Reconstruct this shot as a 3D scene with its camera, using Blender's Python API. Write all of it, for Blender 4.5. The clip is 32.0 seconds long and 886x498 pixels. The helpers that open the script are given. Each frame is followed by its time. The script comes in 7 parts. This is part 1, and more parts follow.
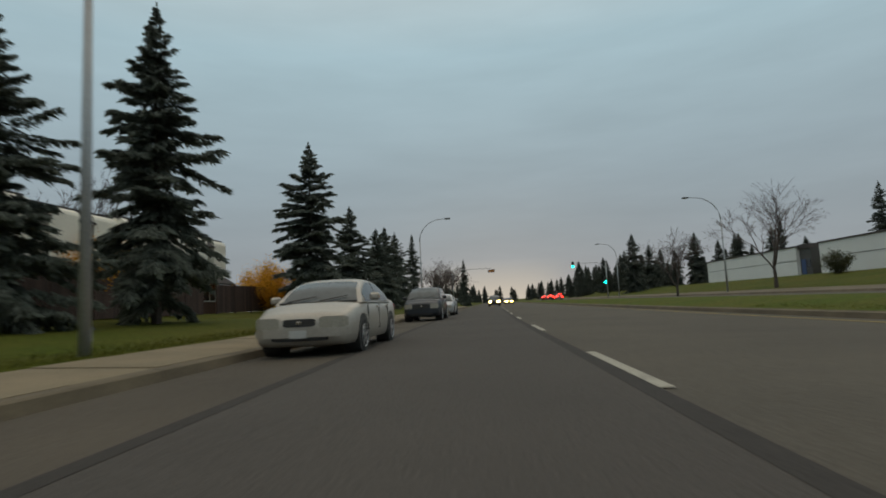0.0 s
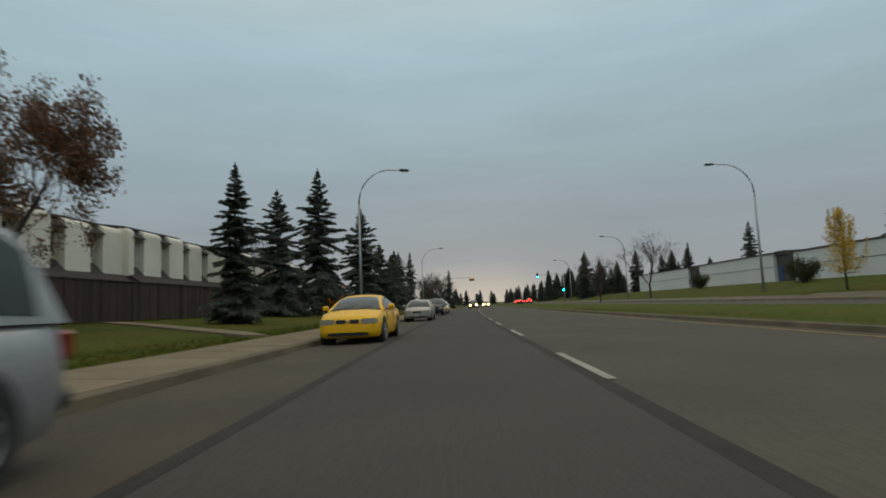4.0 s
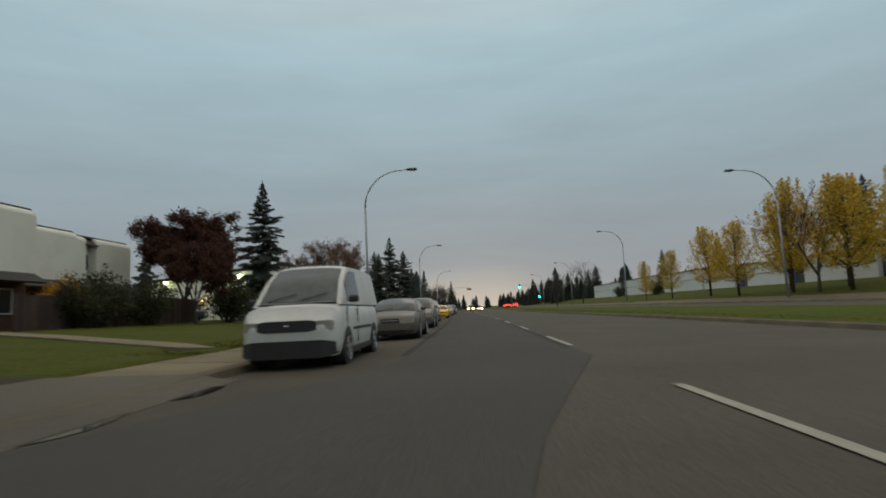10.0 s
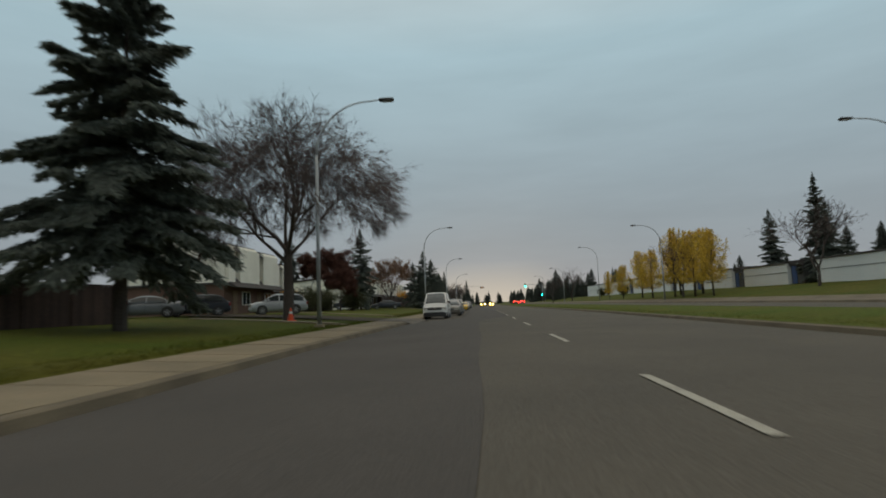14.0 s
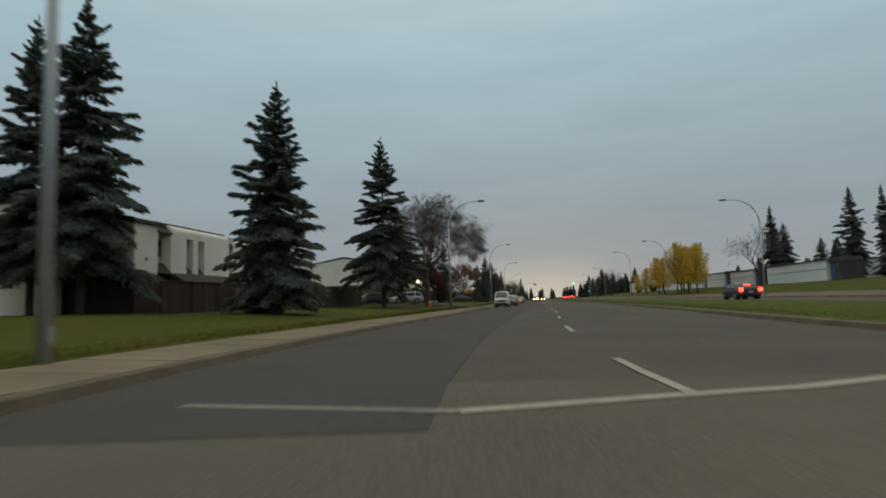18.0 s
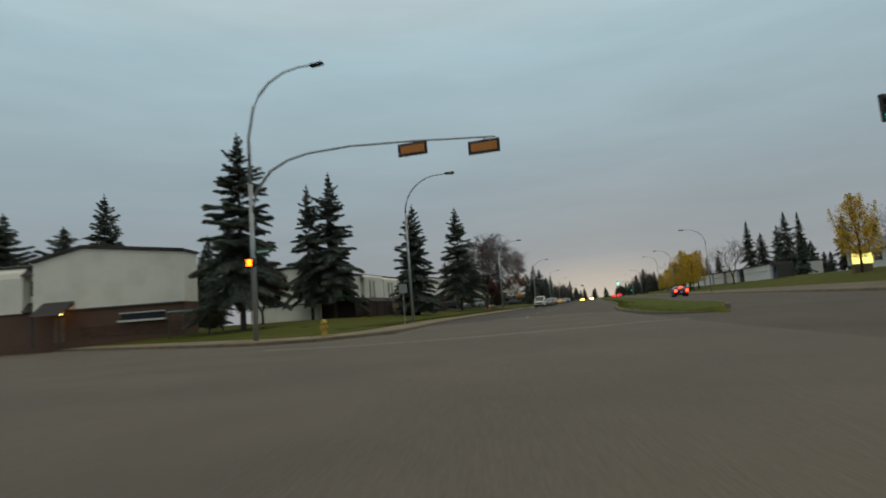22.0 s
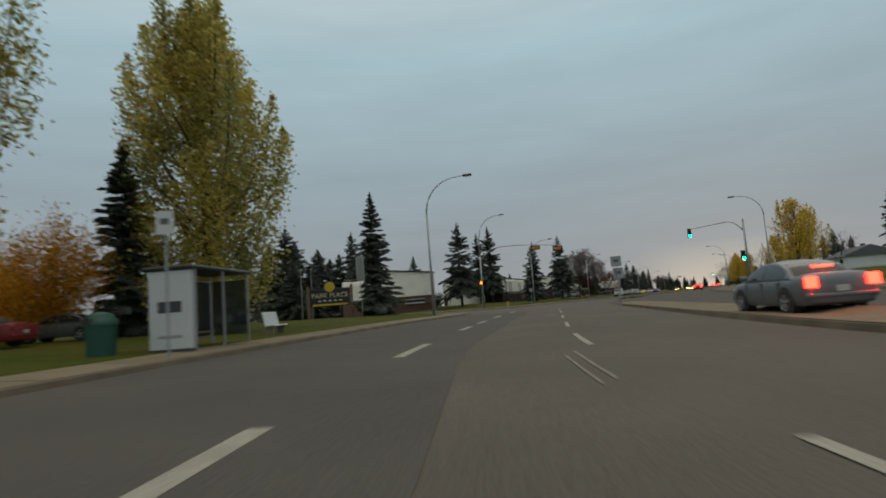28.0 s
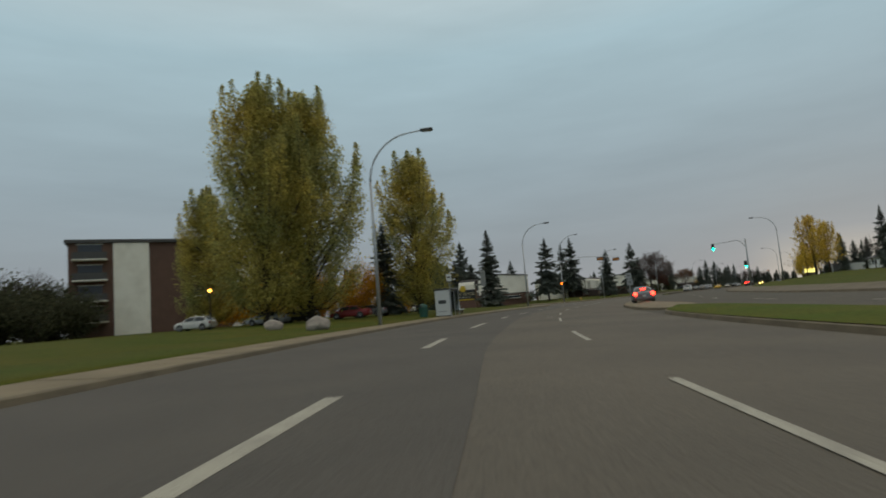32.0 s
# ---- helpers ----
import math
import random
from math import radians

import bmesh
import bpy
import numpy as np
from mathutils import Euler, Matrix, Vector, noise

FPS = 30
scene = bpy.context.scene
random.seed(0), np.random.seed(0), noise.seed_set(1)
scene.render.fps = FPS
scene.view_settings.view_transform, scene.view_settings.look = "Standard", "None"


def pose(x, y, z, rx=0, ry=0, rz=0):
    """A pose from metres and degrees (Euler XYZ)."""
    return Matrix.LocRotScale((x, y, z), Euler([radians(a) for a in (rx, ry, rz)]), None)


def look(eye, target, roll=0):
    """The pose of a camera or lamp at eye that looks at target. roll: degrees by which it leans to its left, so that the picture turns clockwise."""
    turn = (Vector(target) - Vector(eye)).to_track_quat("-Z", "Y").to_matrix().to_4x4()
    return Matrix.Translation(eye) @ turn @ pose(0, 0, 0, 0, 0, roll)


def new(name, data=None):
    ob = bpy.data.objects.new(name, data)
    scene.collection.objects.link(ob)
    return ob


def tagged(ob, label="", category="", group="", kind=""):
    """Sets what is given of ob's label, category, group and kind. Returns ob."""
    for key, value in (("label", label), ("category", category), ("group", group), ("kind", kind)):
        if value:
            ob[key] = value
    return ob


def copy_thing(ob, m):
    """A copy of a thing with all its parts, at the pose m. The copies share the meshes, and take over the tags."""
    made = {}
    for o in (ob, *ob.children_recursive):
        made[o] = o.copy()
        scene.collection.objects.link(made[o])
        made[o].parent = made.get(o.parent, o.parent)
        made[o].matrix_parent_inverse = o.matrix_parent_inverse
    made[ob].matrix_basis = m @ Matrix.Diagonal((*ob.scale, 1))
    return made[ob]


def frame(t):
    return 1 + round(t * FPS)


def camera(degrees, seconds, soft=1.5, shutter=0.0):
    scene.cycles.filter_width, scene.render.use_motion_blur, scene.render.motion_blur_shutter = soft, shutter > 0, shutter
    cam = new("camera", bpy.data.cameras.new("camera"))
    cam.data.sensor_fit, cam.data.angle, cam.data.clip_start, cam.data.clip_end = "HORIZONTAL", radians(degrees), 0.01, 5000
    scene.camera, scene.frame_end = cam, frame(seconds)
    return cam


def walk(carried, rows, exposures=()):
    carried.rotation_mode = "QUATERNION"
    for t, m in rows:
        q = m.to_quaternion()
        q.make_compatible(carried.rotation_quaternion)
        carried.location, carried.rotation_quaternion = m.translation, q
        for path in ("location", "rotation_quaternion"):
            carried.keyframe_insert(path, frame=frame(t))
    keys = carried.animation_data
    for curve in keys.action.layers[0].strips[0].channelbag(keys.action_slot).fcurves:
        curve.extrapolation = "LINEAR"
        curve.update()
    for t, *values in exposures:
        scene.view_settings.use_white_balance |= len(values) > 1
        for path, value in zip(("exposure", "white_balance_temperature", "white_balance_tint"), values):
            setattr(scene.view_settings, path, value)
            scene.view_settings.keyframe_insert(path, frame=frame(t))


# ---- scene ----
cam = camera(77.0, 32.0, soft=1.8, shutter=0.7)
PATH = [
    (0, (0.0, 0.0, 0.816), (-0.168, 1.983, 1.011), -2.9),
    (0.5, (0.109, -2.833, 0.872), (-0.059, -0.85, 1.065), -2.9),
    (1, (0.157, -5.92, 0.914), (-0.003, -3.936, 1.11), -2.7),
    (1.5, (0.251, -9.295, 0.907), (0.087, -7.312, 1.104), -2.5),
    (2, (0.335, -12.892, 0.878), (0.178, -10.908, 1.077), -2.2),
    (2.5, (0.335, -16.38, 0.878), (0.189, -14.395, 1.078), -2.6),
    (3, (0.363, -19.832, 0.889), (0.217, -17.847, 1.088), -2.2),
    (3.5, (0.381, -23.281, 0.947), (0.259, -21.295, 1.147), -2.3),
    (5.5, (0.626, -37.528, 1.053), (0.536, -35.54, 1.253), -2.6),
    (6, (0.551, -41.318, 1.026), (0.441, -39.331, 1.226), -3.0),
    (6.5, (0.443, -45.098, 0.969), (0.317, -43.112, 1.17), -2.2),
    (7, (0.597, -48.471, 0.903), (0.471, -46.485, 1.103), -2.0),
    (7.5, (0.679, -51.941, 0.884), (0.552, -49.955, 1.084), -2.1),
    (8, (0.664, -55.505, 0.906), (0.537, -53.52, 1.112), -2.0),
    (8.5, (0.555, -59.11, 0.979), (0.438, -57.125, 1.187), -1.8),
    (9, (0.404, -62.75, 1.025), (0.294, -60.764, 1.234), -2.3),
    (9.5, (0.268, -66.468, 1.022), (0.17, -64.481, 1.23), -2.0),
    (10, (0.168, -70.294, 1.004), (0.08, -68.308, 1.218), -2.8),
    (10.5, (0.231, -74.126, 1.01), (0.124, -72.141, 1.232), -4.4),
    (11, (0.375, -77.932, 1.006), (0.219, -75.951, 1.23), -3.0),
    (11.5, (0.341, -81.888, 1.015), (0.193, -79.906, 1.239), -3.1),
    (12, (0.332, -85.921, 0.998), (0.18, -83.938, 1.209), -2.3),
    (12.5, (0.487, -90.091, 0.986), (0.343, -88.108, 1.196), -2.5),
    (13, (0.608, -94.295, 0.987), (0.465, -92.311, 1.196), -2.5),
    (13.5, (0.618, -98.466, 1.044), (0.478, -96.481, 1.241), -2.2),
    (14, (0.508, -102.56, 1.099), (0.37, -100.574, 1.298), -2.2),
    (14.5, (0.468, -106.518, 1.113), (0.344, -104.532, 1.316), -3.5),
    (16.5, (0.765, -121.799, 0.999), (0.498, -119.826, 1.189), -2.9),
    (17, (0.877, -125.507, 0.957), (0.57, -123.54, 1.15), -2.2),
    (17.5, (1.164, -129.08, 0.94), (0.855, -127.114, 1.134), -2.3),
    (18, (1.598, -132.759, 0.949), (1.267, -130.795, 1.138), -2.0),
    (18.5, (2.138, -136.573, 0.95), (1.787, -134.615, 1.154), -3.2),
    (19, (2.748, -140.501, 0.96), (2.35, -138.553, 1.172), -3.0),
    (19.5, (3.414, -144.488, 0.981), (2.987, -142.544, 1.177), -2.5),
    (20, (4.135, -148.384, 1.027), (3.69, -146.444, 1.228), -2.9),
    (20.5, (4.963, -152.312, 1.07), (4.486, -150.381, 1.273), -2.8),
    (21, (5.887, -156.428, 1.101), (5.371, -154.505, 1.288), -2.0),
    (21.5, (6.774, -160.813, 1.125), (6.278, -158.886, 1.328), -2.5),
    (22, (7.773, -165.375, 1.057), (7.25, -163.457, 1.271), -4.4),
    (22.5, (8.886, -170.104, 1.018), (8.293, -168.206, 1.23), -4.0),
    (23, (10.131, -174.846, 1.017), (9.511, -172.958, 1.24), -3.5),
    (23.5, (11.439, -179.583, 1.042), (10.795, -177.7, 1.244), -3.7),
    (24, (12.811, -184.445, 1.082), (12.127, -182.576, 1.27), -3.7),
    (24.5, (14.27, -189.288, 1.14), (13.555, -187.429, 1.332), -3.8),
    (25, (15.783, -193.964, 1.21), (15.044, -192.115, 1.398), -3.4),
    (25.5, (17.336, -198.448, 1.224), (16.569, -196.611, 1.422), -3.4),
    (27.5, (23.314, -216.13, 1.003), (22.426, -214.35, 1.204), -4.1),
    (28, (25.027, -220.285, 1.01), (24.126, -218.511, 1.214), -4.4),
    (28.5, (26.843, -224.358, 1.042), (25.89, -222.611, 1.239), -4.7),
    (29, (28.753, -228.419, 1.088), (27.766, -226.691, 1.286), -4.4),
    (29.5, (30.811, -232.44, 1.116), (29.781, -230.739, 1.324), -4.5),
    (30, (32.97, -236.493, 1.123), (31.912, -234.809, 1.333), -3.3),
    (30.5, (35.21, -240.584, 1.102), (34.143, -238.905, 1.307), -3.8),
    (31, (37.567, -244.707, 1.092), (36.475, -243.044, 1.301), -4.6),
    (31.5, (40.016, -248.819, 1.089), (38.887, -247.182, 1.304), -5.7),
    (32, (42.553, -252.937, 1.112), (41.371, -251.337, 1.32), -4.6),
]
walk(cam, [(t, look(eye, target, roll)) for t, eye, target, roll in PATH])

# ---- world and light ----
def make_world():
    w = bpy.data.worlds.new("overcast_dusk")
    scene.world = w
    w.use_nodes = True
    nt = w.node_tree
    nt.nodes.clear()
    n = nt.nodes.new
    out, bg = n("ShaderNodeOutputWorld"), n("ShaderNodeBackground")
    sky = n("ShaderNodeTexSky")
    sky.sky_type, sky.sun_disc = "NISHITA", False
    sky.sun_elevation, sky.sun_rotation = radians(4), radians(0)
    tc, sep = n("ShaderNodeTexCoord"), n("ShaderNodeSeparateXYZ")
    nt.links.new(tc.outputs["Generated"], sep.inputs[0])
    ramp = n("ShaderNodeValToRGB")
    ramp.color_ramp.elements[0].position, ramp.color_ramp.elements[0].color = 0.0, (0.304, 0.322, 0.338, 1)
    ramp.color_ramp.elements[1].position, ramp.color_ramp.elements[1].color = 1.0, (0.95, 0.85, 0.70, 1)
    for p, c in ((0.10, (0.286, 0.326, 0.352, 1)), (0.22, (0.304, 0.378, 0.418, 1)), (0.42, (0.372, 0.505, 0.560, 1)), (0.62, (0.56, 0.63, 0.635, 1))):
        ramp.color_ramp.elements.new(p).color = c
    nt.links.new(sep.outputs["Z"], ramp.inputs[0])
    # long flat cloud bands, stretched along the horizon
    mp, nz, cr = n("ShaderNodeMapping"), n("ShaderNodeTexNoise"), n("ShaderNodeMapRange")
    mp.inputs["Scale"].default_value = (1.6, 1.6, 9.0)
    nz.inputs["Scale"].default_value, nz.inputs["Detail"].default_value, nz.inputs["Roughness"].default_value = 2.2, 6.0, 0.55
    nt.links.new(tc.outputs["Generated"], mp.inputs[0])
    nt.links.new(mp.outputs[0], nz.inputs["Vector"])
    nt.links.new(nz.outputs["Fac"], cr.inputs["Value"])
    cr.inputs["From Min"].default_value, cr.inputs["From Max"].default_value = 0.3, 0.7
    cr.inputs["To Min"].default_value, cr.inputs["To Max"].default_value = 0.95, 1.05
    mul = n("ShaderNodeVectorMath")
    mul.operation = "SCALE"
    nt.links.new(ramp.outputs["Color"], mul.inputs[0])
    nt.links.new(cr.outputs["Result"], mul.inputs["Scale"])
    # the bright warm gap under the clouds where the sun went down, far along the road
    dot = n("ShaderNodeVectorMath")
    dot.operation = "DOT_PRODUCT"
    dot.inputs[1].default_value = (0.0, 0.9995, 0.03)
    nt.links.new(tc.outputs["Generated"], dot.inputs[0])
    gl, lo = n("ShaderNodeMapRange"), n("ShaderNodeMapRange")
    gl.inputs["From Min"].default_value, gl.inputs["From Max"].default_value = 0.988, 1.0
    gl.interpolation_type = "SMOOTHSTEP"
    lo.inputs["From Min"].default_value, lo.inputs["From Max"].default_value = 0.075, 0.0
    nt.links.new(dot.outputs["Value"], gl.inputs["Value"])
    nt.links.new(sep.outputs["Z"], lo.inputs["Value"])
    both = n("ShaderNodeMath")
    both.operation = "MULTIPLY"
    nt.links.new(gl.outputs["Result"], both.inputs[0])
    nt.links.new(lo.outputs["Result"], both.inputs[1])
    mix = n("ShaderNodeMix")
    mix.data_type = "RGBA"
    nt.links.new(both.outputs[0], mix.inputs["Factor"])
    nt.links.new(mul.outputs[0], mix.inputs["A"])
    mix.inputs["B"].default_value = (0.52, 0.50, 0.43, 1)
    add = n("ShaderNodeMix")
    add.data_type, add.blend_type = "RGBA", "ADD"
    add.inputs["Factor"].default_value = 0.0012
    nt.links.new(mix.outputs["Result"], add.inputs["A"])
    nt.links.new(sky.outputs[0], add.inputs["B"])
    nt.links.new(add.outputs["Result"], bg.inputs["Color"])
    bg.inputs["Strength"].default_value = SKY
    nt.links.new(bg.outputs[0], out.inputs[0])
    sun = bpy.data.lights.new("sun", "SUN")
    sun.energy, sun.angle, sun.color = 0.12, radians(25), (1.0, 0.86, 0.7)
    new("sun", sun).matrix_world = look((0, 0, 60), (-10, -80, 0))


SKY = 1.0
make_world()

# ---- materials ----
MATS = {}


def mat(name, col, rough=0.8, vary=0.25, big=1.5, fine=25.0, bump=0.3, metal=0.0, tint=None, tint_at=0.5, piece=0.0, island=0.0, coat=0.0, spec=0.5, thin=0.0):
    """A surface with stains at a large scale and grain at a fine one, in metres."""
    if name in MATS:
        return MATS[name]
    m = bpy.data.materials.new(name)
    MATS[name] = m
    m.use_nodes = True
    nt = m.node_tree
    b = nt.nodes["Principled BSDF"]
    n, link = nt.nodes.new, nt.links.new
    b.inputs["Roughness"].default_value, b.inputs["Metallic"].default_value = rough, metal
    b.inputs["Coat Weight"].default_value = coat
    b.inputs["Specular IOR Level"].default_value = spec
    geo = n("ShaderNodeNewGeometry")
    n1, n2 = n("ShaderNodeTexNoise"), n("ShaderNodeTexNoise")
    for q, s, d in ((n1, big, 4.0), (n2, fine, 3.0)):
        q.inputs["Scale"].default_value, q.inputs["Detail"].default_value = s, d
        link(geo.outputs["Position"], q.inputs["Vector"])
    other = tint or tuple(c * 0.6 for c in col)
    mr = n("ShaderNodeMapRange")
    mr.inputs["From Min"].default_value, mr.inputs["From Max"].default_value = tint_at - 0.18, tint_at + 0.18
    link(n1.outputs["Fac"], mr.inputs["Value"])
    mix = n("ShaderNodeMix")
    mix.data_type = "RGBA"
    mix.inputs["A"].default_value, mix.inputs["B"].default_value = (*col, 1), (*other, 1)
    if tint:
        link(mr.outputs["Result"], mix.inputs["Factor"])
    else:
        sc = n("ShaderNodeMath")
        sc.operation = "MULTIPLY"
        sc.inputs[1].default_value = vary * 1.6
        link(mr.outputs["Result"], sc.inputs[0])
        link(sc.outputs[0], mix.inputs["Factor"])
    val = n("ShaderNodeMapRange")
    val.inputs["From Min"].default_value, val.inputs["From Max"].default_value = 0.3, 0.7
    val.inputs["To Min"].default_value, val.inputs["To Max"].default_value = 1 - vary, 1 + vary
    link(n2.outputs["Fac"], val.inputs["Value"])
    last = val.outputs["Result"]
    for amount, source in ((piece, "obj"), (island, "isl")):
        if amount:
            src = n("ShaderNodeObjectInfo").outputs["Random"] if source == "obj" else geo.outputs["Random Per Island"]
            r = n("ShaderNodeMapRange")
            r.inputs["To Min"].default_value, r.inputs["To Max"].default_value = 1 - amount, 1 + amount
            link(src, r.inputs["Value"])
            mm = n("ShaderNodeMath")
            mm.operation = "MULTIPLY"
            link(last, mm.inputs[0])
            link(r.outputs["Result"], mm.inputs[1])
            last = mm.outputs[0]
    vm = n("ShaderNodeVectorMath")
    vm.operation = "SCALE"
    link(mix.outputs["Result"], vm.inputs[0])
    link(last, vm.inputs["Scale"])
    link(vm.outputs[0], b.inputs["Base Color"])
    if thin:
        tr, ms = n("ShaderNodeBsdfTranslucent"), n("ShaderNodeMixShader")
        ms.inputs["Fac"].default_value = thin
        link(vm.outputs[0], tr.inputs["Color"])
        link(b.outputs[0], ms.inputs[1])
        link(tr.outputs[0], ms.inputs[2])
        link(ms.outputs[0], nt.nodes["Material Output"].inputs["Surface"])
    if bump:
        bp = n("ShaderNodeBump")
        bp.inputs["Strength"].default_value, bp.inputs["Distance"].default_value = bump, 0.02
        link(n2.outputs["Fac"], bp.inputs["Height"])
        link(bp.outputs[0], b.inputs["Normal"])
    return m


def glow(name, col, strength):
    if name in MATS:
        return MATS[name]
    m = bpy.data.materials.new(name)
    MATS[name] = m
    m.use_nodes = True
    b = m.node_tree.nodes["Principled BSDF"]
    b.inputs["Base Color"].default_value = (*col, 1)
    b.inputs["Emission Color"].default_value = (*col, 1)
    b.inputs["Emission Strength"].default_value = strength
    return m


ASPHALT = mat("old_asphalt", (0.108, 0.094, 0.074), 0.92, 0.3, 0.28, 38, 0.8, tint=(0.084, 0.074, 0.060), tint_at=0.52, spec=0.25)
ASPHALT_DARK = mat("newer_asphalt", (0.083, 0.073, 0.064), 0.9, 0.28, 0.33, 42, 0.8, tint=(0.070, 0.062, 0.055), tint_at=0.5, spec=0.25)
ASPHALT_PARK = mat("parking_lane_asphalt", (0.103, 0.086, 0.066), 0.92, 0.3, 0.4, 38, 0.8, tint=(0.078, 0.066, 0.052), tint_at=0.5, spec=0.25)
# Lighter copies of the two asphalts; brighter exposure put into their colour.
ASPHALT_LIGHTENED = mat("lightened_asphalt", (0.140, 0.121, 0.096), 0.92, 0.3, 0.25, 38, 0.8, tint=(0.112, 0.098, 0.080), tint_at=0.52, spec=0.25)
ASPHALT_GREY = mat("grey_asphalt", (0.110, 0.098, 0.084), 0.9, 0.28, 0.3, 42, 0.8, tint=(0.090, 0.081, 0.071), tint_at=0.5, spec=0.25)
CONCRETE = mat("pavement_concrete", (0.225, 0.180, 0.115), 0.9, 0.15, 0.7, 30, 0.3, piece=0.07, tint=(0.17, 0.138, 0.088), tint_at=0.55, spec=0.3)
EARTH = mat("leafy_gravel", (0.070, 0.055, 0.036), 0.95, 0.4, 0.5, 18, 1.0, tint=(0.045, 0.036, 0.026), tint_at=0.5, spec=0.15)
KERB = mat("kerb_concrete", (0.165, 0.133, 0.088), 0.9, 0.16, 0.9, 25, 0.3, piece=0.05, tint=(0.105, 0.085, 0.058), tint_at=0.5, spec=0.3)
GRASS = mat("autumn_lawn", (0.056, 0.074, 0.008), 0.95, 0.42, 0.22, 11, 0.9, tint=(0.090, 0.080, 0.013), tint_at=0.54, spec=0.1)
GRASS_MED = mat("median_grass", (0.064, 0.088, 0.009), 0.95, 0.42, 0.3, 11, 0.9, tint=(0.096, 0.088, 0.014), tint_at=0.56, spec=0.1)
BLADES = mat("grass_blades", (0.062, 0.080, 0.010), 0.9, 0.3, 0.22, 6, 0, tint=(0.105, 0.092, 0.018), tint_at=0.54, island=0.4, spec=0.1, thin=0.4)
PAINT_W = mat("road_paint_white", (0.36, 0.335, 0.27), 0.8, 0.3, 2.4, 30, 0.2, tint=(0.25, 0.23, 0.19), tint_at=0.62)
PAINT_FAINT = mat("worn_road_paint", (0.26, 0.235, 0.19), 0.85, 0.3, 1.6, 30, 0.2, tint=(0.165, 0.145, 0.115), tint_at=0.5)
PAINT_Y = mat("road_paint_yellow", (0.40, 0.29, 0.06), 0.8, 0.2, 3.0, 40, 0.2)
SEAL = mat("tar_seal", (0.052, 0.046, 0.041), 0.9, 0.3, 2, 40, 0.2, spec=0.2)
SPRUCE = mat("spruce_needles", (0.18, 0.20, 0.17), 0.95, 0.25, 0.5, 5, 0, island=0.4, spec=0.03, thin=0.55)
SPRUCE_FAR = mat("far_spruce_needles", (0.120, 0.132, 0.112), 0.95, 0.2, 0.3, 5, 0, island=0.4, spec=0.03, thin=0.45)
BARK = mat("grey_brown_bark", (0.075, 0.058, 0.048), 0.95, 0.3, 2, 14, 0.8)
TWIG = mat("bare_twigs", (0.085, 0.062, 0.055), 0.95, 0.2, 1, 8, 0, island=0.2)
TWIG_RED = mat("reddish_twigs", (0.12, 0.062, 0.05), 0.95, 0.2, 1, 8, 0, island=0.2)
LEAF_RED = mat("dark_red_leaves", (0.11, 0.050, 0.036), 0.7, 0.3, 0.5, 6, 0, island=0.4, spec=0.2, thin=0.4)
LEAF_BROWN = mat("dry_brown_leaves", (0.20, 0.115, 0.07), 0.8, 0.3, 0.5, 6, 0, island=0.4, spec=0.2, thin=0.4)
LEAF_GOLD = mat("golden_leaves", (0.66, 0.46, 0.07), 0.7, 0.25, 0.3, 6, 0, island=0.4, spec=0.2, thin=0.6)
LEAF_OLIVE = mat("olive_yellow_leaves", (0.60, 0.47, 0.11), 0.7, 0.3, 0.16, 6, 0, tint=(0.31, 0.33, 0.14), tint_at=0.5, island=0.4, spec=0.1, thin=0.6)
LEAF_ORANGE = mat("orange_leaves", (0.70, 0.36, 0.035), 0.7, 0.3, 0.4, 6, 0, island=0.4, spec=0.1, thin=0.5)
LEAF_DARK = mat("dark_hedge_leaves", (0.085, 0.088, 0.05), 0.8, 0.3, 0.5, 6, 0, island=0.4, spec=0.05, thin=0.35)
STUCCO = mat("white_stucco", (0.84, 0.80, 0.69), 0.9, 0.10, 0.5, 30, 0.25, tint=(0.72, 0.68, 0.57), tint_at=0.6)
STUCCO_FAR = mat("far_white_siding", (0.74, 0.74, 0.71), 0.9, 0.09, 0.4, 20, 0.2)
BRICK = mat("red_brown_brick", (0.125, 0.070, 0.050), 0.9, 0.2, 0.8, 12, 0.3, piece=0.2)
SHINGLE = mat("dark_roof_shingles", (0.058, 0.050, 0.047), 0.9, 0.25, 1, 16, 0.5)
FENCE = mat("dark_brown_fence_wood", (0.072, 0.044, 0.036), 0.85, 0.3, 1.2, 16, 0.4, piece=0.3)
WOOD_TAN = mat("tan_wood_panel", (0.20, 0.13, 0.08), 0.85, 0.2, 1.2, 20, 0.3)
TRIM = mat("white_trim", (0.70, 0.68, 0.62), 0.7, 0.06, 1, 20, 0.1)
DARK_TRIM = mat("dark_trim", (0.07, 0.066, 0.062), 0.6, 0.15, 1, 20, 0.1)
PANE = mat("window_glass", (0.035, 0.042, 0.05), 0.08, 0.1, 1, 5, 0.0)
CARGLASS = mat("car_glass", (0.030, 0.033, 0.032), 0.1, 0.1, 2, 5, 0.0, spec=0.5)
# Blue-grey base colour stands in for sky reflection and haze on the glass.
SCREEN = mat("car_windscreen", (0.072, 0.088, 0.094), 0.07, 0.15, 1.5, 4, 0.0, spec=0.45)
STEEL = mat("galvanised_steel", (0.36, 0.37, 0.37), 0.45, 0.1, 1.5, 20, 0.1, metal=0.5)
DARKMETAL = mat("dark_painted_metal", (0.045, 0.047, 0.047), 0.5, 0.15, 2, 20, 0.1)
TYRE = mat("tyre_rubber", (0.032, 0.031, 0.030), 0.85, 0.2, 6, 40, 0.2)
